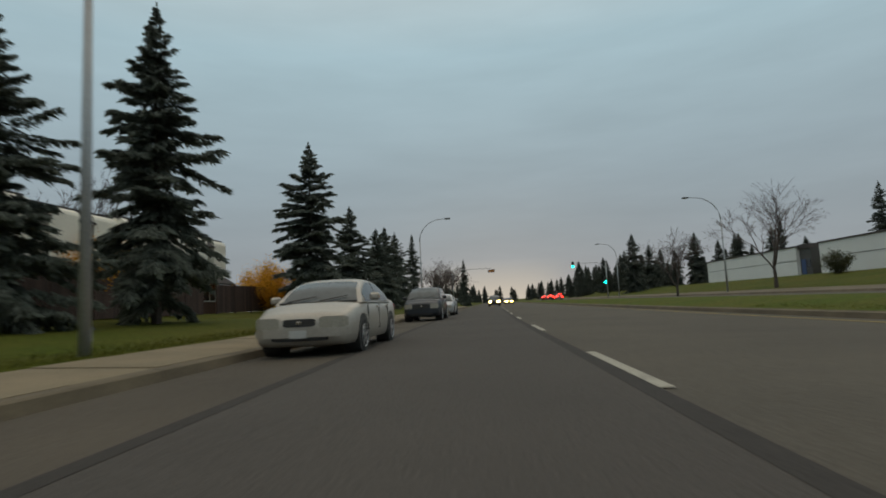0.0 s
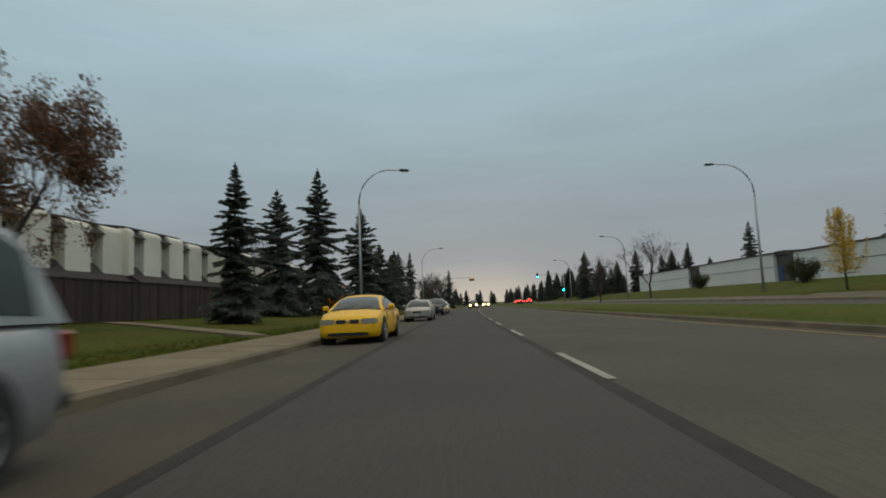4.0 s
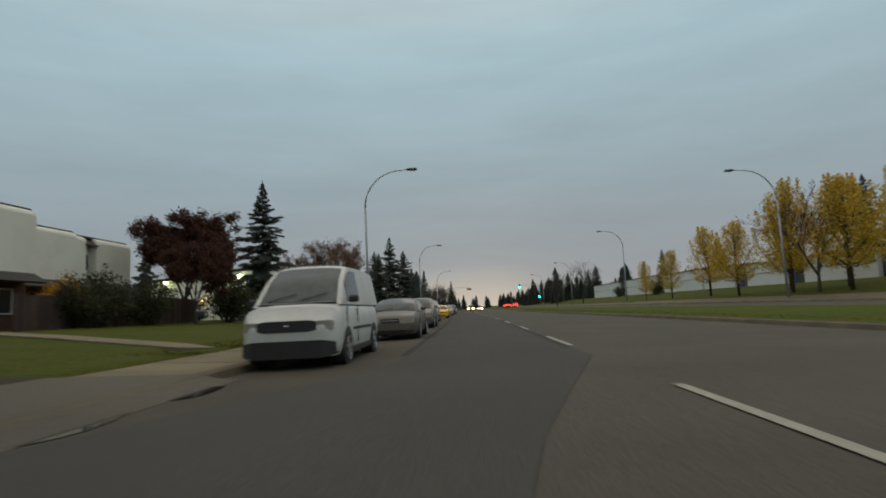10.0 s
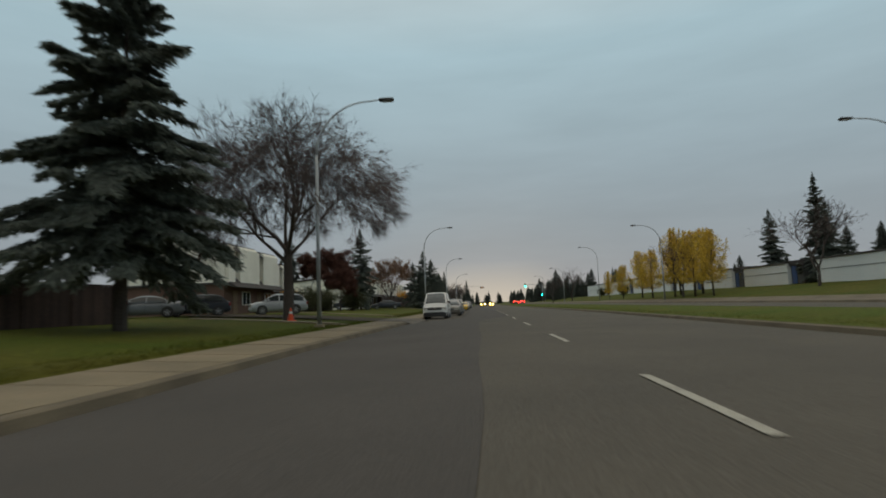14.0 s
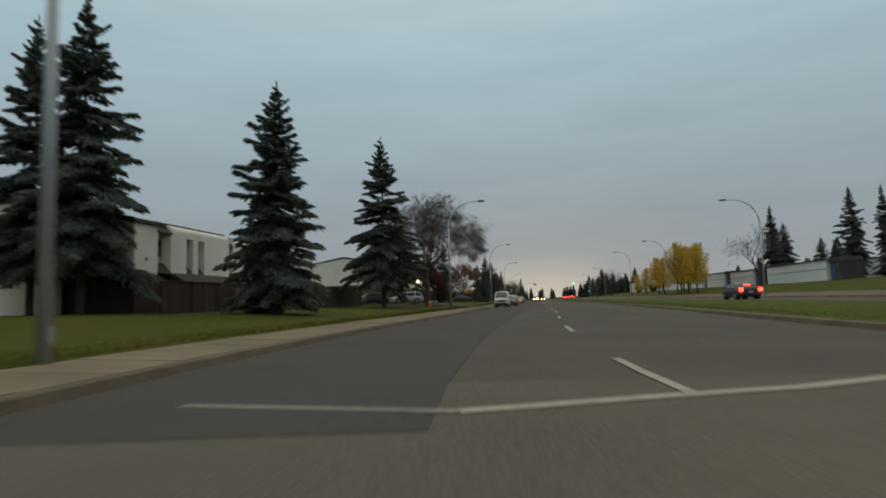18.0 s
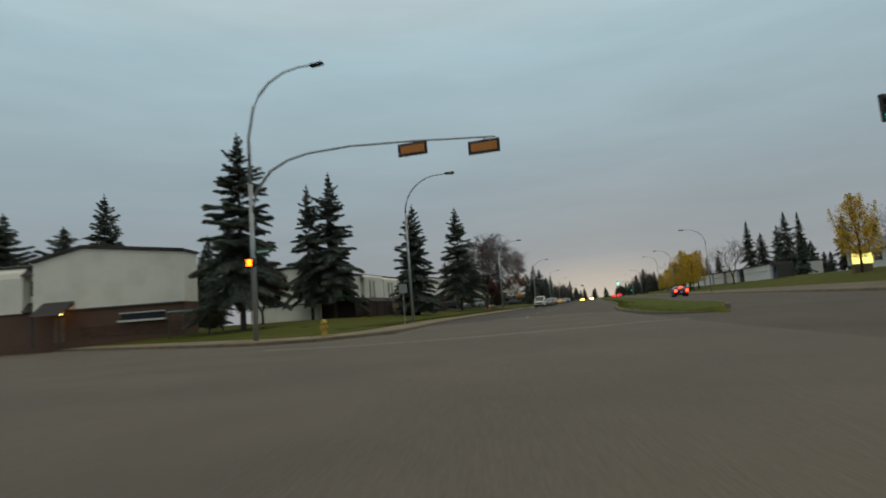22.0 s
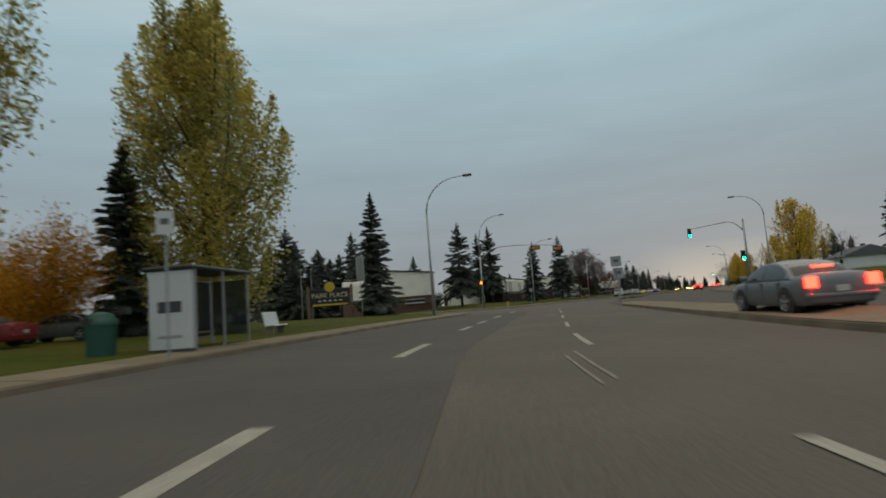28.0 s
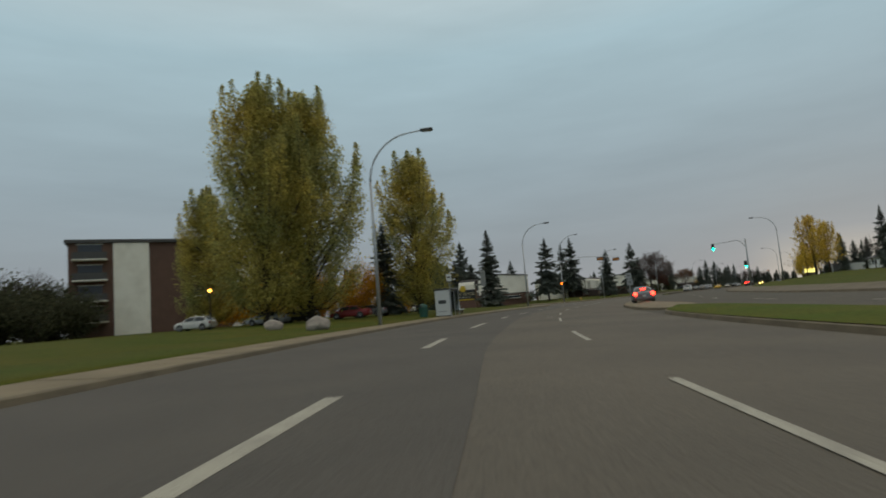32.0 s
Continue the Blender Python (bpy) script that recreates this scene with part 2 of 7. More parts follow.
RIM = mat("alloy_rim", (0.42, 0.42, 0.43), 0.35, 0.1, 6, 30, 0.1, metal=0.6)
BLACKPLASTIC = mat("black_plastic", (0.036, 0.035, 0.034), 0.6, 0.2, 5, 40, 0.1)
CHROME = mat("dull_chrome", (0.5, 0.5, 0.5), 0.2, 0.05, 4, 30, 0, metal=1.0)
LENS = mat("headlight_lens", (0.36, 0.34, 0.29), 0.10, 0.10, 9, 30, 0)
TAIL = mat("tail_lamp_red", (0.25, 0.012, 0.010), 0.2, 0.1, 8, 30, 0)
PLATE = mat("plain_plate", (0.5, 0.5, 0.48), 0.5, 0.05, 8, 30, 0)
ROCK = mat("boulder_stone", (0.30, 0.26, 0.22), 0.9, 0.25, 2, 14, 0.6)


# ---- mesh helpers ----
def mesh_ob(name, verts, faces, material, parent=None, label="", smooth=False):
    me = bpy.data.meshes.new(name)
    me.from_pydata([tuple(v) for v in verts], [], [tuple(f) for f in faces])
    me.materials.append(material)
    if smooth:
        me.polygons.foreach_set("use_smooth", [True] * len(me.polygons))
    ob = new(name, me)
    ob.parent = parent
    if label:
        ob["label"] = label
    return ob


def part(name, bm, material, parent=None, label="", smooth=False):
    me = bpy.data.meshes.new(name)
    bm.to_mesh(me)
    bm.free()
    me.materials.append(material)
    if smooth:
        me.polygons.foreach_set("use_smooth", [True] * len(me.polygons))
    ob = new(name, me)
    ob.parent = parent
    if label:
        ob["label"] = label
    return ob


def thing(name, m, label, category, group=""):
    e = new(name)
    e.matrix_basis = m
    return tagged(e, label, category, group)


def same_mesh(ob, name, m, parent):
    o = new(name, ob.data)
    o.parent, o.matrix_basis = parent, m
    return o


def box(cx, cy, cz, sx, sy, sz, bevel=0.0, bm=None, turn=None):
    own = bm or bmesh.new()
    r = bmesh.ops.create_cube(own, size=1.0)
    m = Matrix.Translation((cx, cy, cz)) @ (turn or Matrix()) @ Matrix.Diagonal((sx, sy, sz, 1))
    bmesh.ops.transform(own, matrix=m, verts=r["verts"])
    if bevel:
        edges = list({e for v in r["verts"] for e in v.link_edges})
        bmesh.ops.bevel(own, geom=edges, offset=bevel, segments=1, affect="EDGES")
    return own


def tube(points, radii, sides=8, bm=None, cap=True):
    """A tapered tube along points."""
    own = bm or bmesh.new()
    rings = []
    for i, p in enumerate(points):
        a, b = Vector(points[max(i - 1, 0)]), Vector(points[min(i + 1, len(points) - 1)])
        d = (b - a).normalized()
        u = d.orthogonal().normalized() if abs(d.z) > 0.95 else d.cross(Vector((0, 0, 1))).normalized()
        v = d.cross(u)
        rings.append([own.verts.new(Vector(p) + float(radii[i]) * (math.cos(k * math.tau / sides) * u + math.sin(k * math.tau / sides) * v)) for k in range(sides)])
    for r0, r1 in zip(rings, rings[1:]):
        for k in range(sides):
            own.faces.new((r0[k], r0[(k + 1) % sides], r1[(k + 1) % sides], r1[k]))
    if cap:
        own.faces.new(rings[0][::-1])
        own.faces.new(rings[-1])
    return own


def prism(outline, a, b, axis="x", bm=None):
    """A solid from a flat outline, pushed along an axis from a to b. For x the outline is (y, z), for y (x, z), for z (x, y)."""
    own = bm or bmesh.new()

    def at(p, w):
        return {"x": (w, p[0], p[1]), "y": (p[0], w, p[1]), "z": (p[0], p[1], w)}[axis]

    r0, r1 = [own.verts.new(at(p, a)) for p in outline], [own.verts.new(at(p, b)) for p in outline]
    n = len(outline)
    for k in range(n):
        own.faces.new((r0[k], r0[(k + 1) % n], r1[(k + 1) % n], r1[k]))
    own.faces.new(r0[::-1])
    own.faces.new(r1)
    bmesh.ops.recalc_face_normals(own, faces=own.faces[:])
    return own


# ---- the road's line and its cross-section ----
LINE = [(1.0, 420), (1.0, 120), (1.0, 40), (1.08, 20), (1.35, 5), (1.68, -9), (2.1, -24), (2.32, -40), (2.38, -58), (2.55, -86), (2.62, -97), (2.38, -112), (2.45, -118), (2.62, -124), (3.05, -128.5), (6.3, -150), (9.5, -165), (12.3, -175), (15.5, -186),
        (18.6, -196.8), (22.5, -209.3), (28.7, -223.6), (34.9, -236), (42.5, -249), (52, -264), (70, -290), (92, -318), (150, -385)]


def smooth_line(points, step=2.0):
    pts = [Vector((*p, 0)) for p in points]
    pts = [2 * pts[0] - pts[1]] + pts + [2 * pts[-1] - pts[-2]]
    out = []
    for a, b, c, d in zip(pts, pts[1:], pts[2:], pts[3:]):
        n = max(2, int((c - b).length / step))
        k = (c - b).length
        m0, m1 = (c - a) * k / max(1e-6, (b - a).length + k), (d - b) * k / max(1e-6, k + (d - c).length)
        for i in range(n):
            t = i / n
            out.append((2 * t**3 - 3 * t**2 + 1) * b + (t**3 - 2 * t**2 + t) * m0 + (-2 * t**3 + 3 * t**2) * c + (t**3 - t**2) * m1)
    return out + [pts[-2]]


SPINE = smooth_line(LINE)
SIDE = []
for i, p in enumerate(SPINE):
    d = (SPINE[min(i + 1, len(SPINE) - 1)] - SPINE[max(i - 1, 0)]).normalized()
    SIDE.append(Vector((-d.y, d.x, 0)))  # to the kerb with the pavement is minus
SPY = np.array([p.y for p in SPINE])
SPX = np.array([p.x for p in SPINE])
SDX, SDY = np.array([s.x for s in SIDE]), np.array([s.y for s in SIDE])


def station(y):
    """Index of the road's line where it passes the given y."""
    return int(np.argmin(np.abs(SPY - y)))


def road_point(i, d, z=0.0):
    p = SPINE[i] + SIDE[i] * d
    return (p.x, p.y, z)


def lerp_table(v, table):
    return float(np.interp(v, [t[0] for t in table], [t[1] for t in table]))


def kerb_d(y):
    return lerp_table(y, [(-400, -10.9), (-185, -10.4), (-170, -8.4), (-150, -7.2), (-128, -6.5), (-110, -6.75), (-80, -6.85), (-60, -6.5), (-10, -5.85), (0, -5.65), (60, -5.3), (400, -5.3)])


def med_near(y):
    return lerp_table(y, [(-400, 4.5), (-172, 4.7), (-143, 5.6), (-125, 6.3), (-100, 6.8), (-60, 7.4), (-20, 7.2), (40, 7.1), (400, 7.0)])


def med_far(y):
    return lerp_table(y, [(-400, 8.2), (-225, 8.0), (-200, 6.7), (-172, 6.4), (-143, 9.2), (-125, 10.6), (-100, 11.6), (400, 11.6)])


def opp_far(y):
    return lerp_table(y, [(-400, 17.0), (-172, 17.0), (-143, 18.5), (-110, 20.2), (400, 20.2)])


def opp_z(y):
    return lerp_table(y, [(-400, 0.12), (-172, 0.12), (-120, 0.30), (400, 0.34)])


def ribbon(name, y0, y1, edges, material, parent=None, step=1):
    """A strip along the road between two y, over the given (offset, height) columns; each may be a function of y."""
    i0, i1 = sorted((station(y0), station(y1)))
    ids = list(range(i0, i1 + 1, step))
    verts, faces = [], []
    n = len(edges)
    for i in ids:
        for d, z in edges:
            y = SPY[i]
            verts.append(road_point(i, d(y) if callable(d) else d, z(y) if callable(z) else z))
    for a in range(len(ids) - 1):
        for k in range(n - 1):
            q = a * n + k
            faces.append((q, q + n, q + n + 1, q + 1))
    return mesh_ob(name, verts, faces, material, parent)


def nearest(x, y):
    """Offset from the road's line and the y of the nearest station."""
    i = int(np.argmin((SPX - x) ** 2 + (SPY - y) ** 2))
    return (x - SPX[i]) * SDX[i] + (y - SPY[i]) * SDY[i], SPY[i]


SDIR = Vector((-0.9, 0.436, 0)).normalized()  # the side street
SMID = Vector((-4.0, -154.0, 0))
SHALF = 8.6


def lawn_height(x, y):
    d, ry = nearest(x, y)
    k, o = kerb_d(ry), opp_far(ry)
    rel = Vector((x, y, 0)) - SMID
    along, across = rel.dot(SDIR), abs(rel.x * SDIR.y - rel.y * SDIR.x)
    left, right = k - d, d - o
    far = max(left, right)
    if along > -2:
        far = min(far, across - SHALF) if left > right else far
    if left > right and -2.4 < (x + 4.0) * 0.436 + (y + 163.4) * 0.9 < 14.5 and ry < -120:
        return -0.12
    if far < (3.2 if ry < -120 else 2.6):
        return -0.12
    if right > left:
        return opp_z(ry) + float(np.interp(far, [0, 3, 8, 15, 25], [0.30, 0.40, 0.95, 1.75, 1.85])) * float(np.interp(ry, [-165, -105], [0.45, 1.0]))
    return float(np.interp(far, [2.2, 5, 9, 15, 30], [0.26, 0.42, 0.66, 0.95, 1.05])) * float(np.interp(ry, [-145, -125], [0.75, 1.0]))


def place_z(x, y):
    return max(lawn_height(x, y), 0.0)


# ---- ground, road, pavement ----
def axis_steps(lo, hi, step, far):
    mid = list(np.arange(lo, hi + 0.01, step))
    grow, v = [], step
    while sum(grow) < far:
        v *= 1.5
        grow.append(v)
    left = [lo - s for s in np.cumsum(grow)][::-1]
    right = [hi + s for s in np.cumsum(grow)]
    return left + mid + right


def make_ground():
    xs, ys = axis_steps(-70, 90, 2.0, 2500), axis_steps(-290, 130, 2.0, 2500)
    verts = [(x, y, lawn_height(x, y) + 0.05 * noise.noise((x * 0.2, y * 0.2, 0))) for y in ys for x in xs]
    n = len(xs)
    faces = [(j * n + i, j * n + i + 1, (j + 1) * n + i + 1, (j + 1) * n + i) for j in range(len(ys) - 1) for i in range(n - 1)]
    g = mesh_ob("ground", verts, faces, GRASS, smooth=True)
    return tagged(g, "autumn lawns and verges, green going brown", "ground", kind="stuff")


make_ground()
road = ribbon("road", 420, -385, [(lambda y: kerb_d(y) + 0.02, 0.0), (-3.0, 0.03), (0, 0.045), (3.0, 0.03), (lambda y: med_near(y) - 0.02, 0.0), (med_far, lambda y: opp_z(y) - 0.03), (opp_far, lambda y: opp_z(y))], ASPHALT)
tagged(road, "worn grey asphalt road with patched lanes and markings", "road", kind="structure")


def road_z(d, y):
    return float(np.interp(d, [kerb_d(y), -3, 0, 3, med_near(y)], [0, 0.03, 0.045, 0.03, 0]))


def band(name, y0, y1, d0, d1, material, lift=0.005):
    """A strip of surface or paint that follows the road's cross-fall."""
    def at(d, y):
        return d(y) if callable(d) else d

    def column(k):
        def off(y):
            a, b = at(d0, y), at(d1, y)
            return min(max([a, -3.0, 0.0, 3.0, b][k], a), b)
        return off, lambda y: road_z(off(y), y) + lift

    return ribbon(name, y0, y1, [column(k) for k in range(5)], material, road)


def patch_left(y):
    return lerp_table(y, [(-400, kerb_d(-400) + 0.03), (-67, kerb_d(-67) + 0.03), (-60, -3.7), (400, -3.7)])


band("parking_lane", 260, -66, lambda y: kerb_d(y) + 0.03, lambda y: patch_left(y), ASPHALT_PARK)
band("dark_lane_patch", 260, -127.6, lambda y: max(patch_left(y), kerb_d(y) + 0.03), lambda y: lerp_table(y, [(-131, -2.25), (-90, -2.2), (-80, -2.2), (-69, -2.3), (-66, -1.7), (-60, -0.15), (400, -0.15)]) + 0.05 * math.sin(y * 0.5), ASPHALT_DARK, 0.009)
# Same asphalt past the crossing, with brighter light put into its colour.
band("pale_lane_surface", -126, -330, lambda y: kerb_d(y) + 0.03, lambda y: med_near(y) - 0.03, ASPHALT_LIGHTENED, 0.004)
band("grey_lane_patch", -174, -330, lambda y: kerb_d(y) + 0.03, lambda y: -2.4 + 0.05 * math.sin(y * 0.4), ASPHALT_GREY, 0.009)
band("tar_seam", 120, -58, -0.24, -0.06, SEAL, 0.011)
band("tar_seam", 120, -58, -3.80, -3.62, SEAL, 0.012)


def dash(name, y0, y1, d, width, material, dy=0.0):
    """One painted dash from y0 to y1."""
    i0, i1 = station(y0), station(y1)
    steps = max(2, abs(i1 - i0))
    pts = []
    for s in np.linspace(0, 1, 3):
        y = y0 + (y1 - y0) * s
        y = y - float(np.interp(-y, -SPY, SDY)) * d
        a, b, c = (float(np.interp(-y, -SPY, q)) for q in (SPX, SDX, SDY))
        pts.append((a, y, b, c))
    z = road_z(d, (y0 + y1) / 2) + 0.014
    verts = [(a + b * (d + w), y + c * (d + w), z) for a, y, b, c in pts for w in (-width / 2, width / 2)]
    return mesh_ob(name, verts, [(2 * k, 2 * k + 1, 2 * k + 3, 2 * k + 2) for k in range(len(pts) - 1)], material, road)


for n_dash in range(26):
    y = 111.5 - n_dash * 8.9 if n_dash < 13 else None
    if y is not None:
        dash("lane_dash", y + 3.2, y, 0.0, 0.13, PAINT_W)
for y0, y1 in ((0.7, -2.6), (-7.4, -10.9), (-16.5, -20.0), (-25.8, -29.3), (-35.2, -38.8), (-44.8, -48.2), (-53.6, -57.5), (-63.9, -67.5), (-74.0, -77.5), (-84.7, -88.2), (-94.7, -98.2), (-104.6, -107.9), (-114.4, -117.5), (-124.3, -127.5)):
    dash("lane_dash", y0, y1, 0.0, 0.13, PAINT_W)
for y0, y1 in ((-174.9, -177.6), (-182.0, -185.8), (-191.5, -194.6), (-199.3, -202.4), (-205.9, -209.3), (-216.2, -219.6), (-225.2, -229.1), (-236.5, -240.1), (-245.9, -249.3), (-254.5, -258.0), (-263.5, -267.0), (-272, -276)):
    dash("lane_dash", y0, y1, 0.0, 0.13, PAINT_W)
for y0, y1 in ((-172.2, -175.6), (-183.0, -187.4), (-192.0, -195.0), (-198.0, -200.7), (-207.1, -210.5), (-216.5, -219.4), (-226.2, -230.8), (-237.4, -240.9), (-247.8, -251.2), (-257, -260), (-266, -269)):
    dash("lane_dash", y0, y1, lerp_table(y0, [(-270, -4.4), (-228, -4.2), (-208, -3.85), (-185, -4.2), (-172, -4.0)]), 0.25, PAINT_W)
for y0 in (-175.2, -186.2, -209.5, -220.8):
    long = 3.2 if y0 > -215 else 1.7
    dash("worn_line", y0 - 1.0, y0 - 1.0 - long, -0.46, 0.055, PAINT_FAINT)
    dash("worn_line", y0 - 1.6, y0 - 1.4 - long, -0.68, 0.045, PAINT_FAINT)
band("edge_line", 60, -20, lambda y: med_near(y) - 0.75, lambda y: med_near(y) - 0.64, PAINT_Y, 0.010)
for y0 in range(-178, -330, -12):
    dash("lane_dash", y0, y0 - 3.5, 11.8, 0.14, PAINT_W).location.z = 0.10


def line_across(name, a, b, width, material):
    p, q = Vector((*a, 0)), Vector((*b, 0))
    s = (q - p).normalized().cross(Vector((0, 0, 1))) * width / 2
    pts = []
    for t in np.linspace(0, 1, 7):
        c = p.lerp(q, t)
        d, ny = nearest(c.x, c.y)
        z = road_z(d, ny) + 0.014
        pts += [(c.x - s.x, c.y - s.y, z), (c.x + s.x, c.y + s.y, z)]
    mesh_ob(name, pts, [(2 * k, 2 * k + 1, 2 * k + 3, 2 * k + 2) for k in range(6)], material, road)


line_across("crossing_line", (-1.9, -127.7), (0.9, -128.1), 0.16, PAINT_FAINT)
line_across("crossing_line", (0.9, -128.1), (4.0, -127.0), 0.2, PAINT_W)
line_across("crossing_line", (4.0, -127.0), (7.6, -124.9), 0.2, PAINT_W)
for a, b in (((-0.4, -143.4), (1.6, -143.5)), ((1.6, -143.5), (3.4, -143.3)), ((3.4, -143.3), (5.2, -142.6)), ((5.2, -142.6), (8.4, -139.9))):
    line_across("crossing_line", a, b, 0.12, PAINT_FAINT)
for a, b in (((-4.6, -146.7), (0.2, -147.3)), ((0.2, -147.3), (3.4, -147.0)), ((3.4, -147.0), (7.3, -145.3)), ((7.3, -145.3), (12.2, -141.4))):
    line_across("crossing_line", a, b, 0.17, PAINT_W)


# side street
def side_street():
    n = SDIR.cross(Vector((0, 0, 1)))
    verts = []
    for s in (-9, 0, 6, 14, 40, 110):
        for w in (-SHALF, 0, SHALF):
            flare = 9.0 if s <= 0 else 5.0 if s == 6 else 2.0 if s == 14 else 0.0
            p = SMID + SDIR * s + n * (w + math.copysign(flare, w) * (w != 0))
            verts.append((p.x, p.y, -0.004 if w else 0.004))
    faces = [(a * 3 + k, a * 3 + k + 1, a * 3 + k + 4, a * 3 + k + 3) for a in range(5) for k in range(2)]
    tagged(mesh_ob("side_street", verts, faces, ASPHALT_LIGHTENED), "worn asphalt side street joining the road", "road", kind="structure")


side_street()


def along(points, step=1.0):
    """Even steps along a polyline: place and the way to its left."""
    pts = [Vector(p) for p in points]
    out, carry = [], 0.0
    for a, b in zip(pts, pts[1:]):
        length = (b - a).length
        s = carry
        while s < length:
            out.append(a.lerp(b, s / length))
            s += step
        carry = s - length
    out.append(pts[-1])
    res = []
    for i, p in enumerate(out):
        d = (out[min(i + 1, len(out) - 1)] - out[max(i - 1, 0)]).normalized()
        res.append((p, Vector((-d.y, d.x, 0))))
    return res


def arc(a, b, c, n=7):
    """A round corner from a to b, bent towards c."""
    a, b, c = Vector(a), Vector(b), Vector(c)
    return [tuple((1 - t) ** 2 * a + 2 * t * (1 - t) * c + t**2 * b) for t in np.linspace(0, 1, n)]


kerb_a = [road_point(i, kerb_d(SPY[i])) for i in range(station(300), station(-138))]
kerb_a += arc(kerb_a[-1], (-10.2, -141.4, 0), (-2.9, -145.2, 0)) + [tuple(Vector((-10.2, -141.4, 0)) + SDIR * 60)]
kerb_b0 = [road_point(i, kerb_d(SPY[i])) for i in range(station(-172), station(-330))]
kerb_b = [tuple(Vector((-4.0, -163.4, 0)) + SDIR * 60)] + arc((-4.0, -163.4, 0), kerb_b0[0], (1.6, -166.2, 0)) + kerb_b0


def sweep(points, profile, step):
    """Faces swept along a line; the profile is (distance to the left of the line, height). Positive distances lie off the road."""
    st = along(points, step)
    verts = [tuple(p + s * d + Vector((0, 0, z))) for p, s in st for d, z in profile]
    n = len(profile)
    faces = [(a * n + k, a * n + k + 1, (a + 1) * n + k + 1, (a + 1) * n + k) for a in range(len(st) - 1) for k in range(n - 1)]
    return verts, faces


def verge(points, sgn, walk_width=2.05, lawn=4.6):
    """Kerb, pavement of slabs and the strip of lawn along a kerb line."""
    walkway = new("pavement")
    tagged(walkway, "beige concrete pavement of slabs beside the kerb", "pavement", kind="structure")
    v, f = sweep(points, [(sgn * d, z) for d, z in ((0.22, 0.13), (walk_width + 0.15, 0.19))], 2.0)
    mesh_ob("slab_bed", v, f, KERB, walkway)
    v, f = sweep(points, [(sgn * d, z) for d, z in ((walk_width + 0.05, 0.10), (walk_width + 0.12, 0.23), (walk_width + lawn * 0.22, 0.27), (walk_width + lawn, 0.27 + lawn * 0.028), (walk_width + lawn + 0.6, -0.15))], 1.5)
    tagged(mesh_ob("lawn_strip", v, f, GRASS, smooth=True), "lawn edge beside the pavement", "grass", kind="structure")
    st = along(points, 1.55)
    for (p, s), (q, r) in zip(st, st[1:]):
        g = 0.012
        a, b = p.lerp(q, g), q.lerp(p, g)
        ring = [a + s * sgn * 0.24, b + r * sgn * 0.24, b + r * sgn * walk_width, a + s * sgn * walk_width]
        if (ring[2] - ring[3]).length < 0.5:
            continue
        tilt = random.uniform(-0.006, 0.006)
        top = [Vector((c.x, c.y, z + tilt)) for c, z in zip(ring, (0.158, 0.158, 0.225, 0.225))]
        verts = [tuple(c) for c in top] + [(c.x, c.y, 0.1) for c in top]
        mesh_ob("slab", verts, [(0, 1, 2, 3), (0, 4, 5, 1), (1, 5, 6, 2), (2, 6, 7, 3), (3, 7, 4, 0)], CONCRETE, walkway)
    edge = new("kerb")
    tagged(edge, "concrete kerb with a gutter, a little dirty", "kerb", kind="structure")
    st = along(points, 3.0)
    for (p, s), (q, r) in zip(st, st[1:]):
        a, b = p.lerp(q, 0.002), q.lerp(p, 0.002)
        prof = ((-0.02, -0.03), (0.03, 0.13), (0.07, 0.15), (0.23, 0.155), (0.23, -0.1))
        verts = [tuple(c + w * sgn * d + Vector((0, 0, z))) for c, w in ((a, s), (b, r)) for d, z in prof]
        k = len(prof)
        mesh_ob("kerb_stone", verts, [(j, j + 1, k + j + 1, k + j) for j in range(k - 1)] + [tuple(range(k)), tuple(range(2 * k - 1, k - 1, -1))], KERB, edge)


def driveway(y_mid, half, length, label):
    """A ramp from the gutter over the kerb and pavement into a lot."""
    ids = [i for i in range(len(SPINE)) if abs(SPY[i] - y_mid) <= half]
    offs = [(-0.45, 0.012), (-0.1, 0.07), (0.12, 0.172), (0.4, 0.182), (2.15, 0.262), (3.2, 0.32), (5.0, 0.47)] + [(5.0 + k * 2.0, None) for k in range(1, int(length / 2))]
    m = len(offs)
    verts = []
    for n_i, i in enumerate(ids):
        for off, z in offs:
            spread = 0.6 * max(0.0, 1.2 - off) * (1 if n_i == 0 else -1 if n_i == len(ids) - 1 else 0)
            x, y, _ = road_point(i, kerb_d(SPY[i]) - off)
            verts.append((x, y + spread, z if z is not None else max(place_z(x, y), 0.45) + 0.09))
    for name, k0, k1, material, what in (("pavement", 0, 4, ASPHALT_LIGHTENED, "worn grey pavement ramp over the lowered kerb"), ("driveway", 4, m - 1, EARTH, label)):
        faces = [(a * m + k, a * m + k + 1, (a + 1) * m + k + 1, (a + 1) * m + k) for a in range(len(ids) - 1) for k in range(k0, k1)]
        tagged(mesh_ob(name, verts, faces, material, smooth=True), what, name, kind="structure")


def strip_height(x, y):
    """Height of the lawn strip beside the pavement."""
    d, ry = nearest(x, y)
    return float(np.interp(kerb_d(ry) - d, [2.1, 2.17, 3.06, 6.65, 7.2], [0.20, 0.23, 0.27, 0.40, 0.0]))


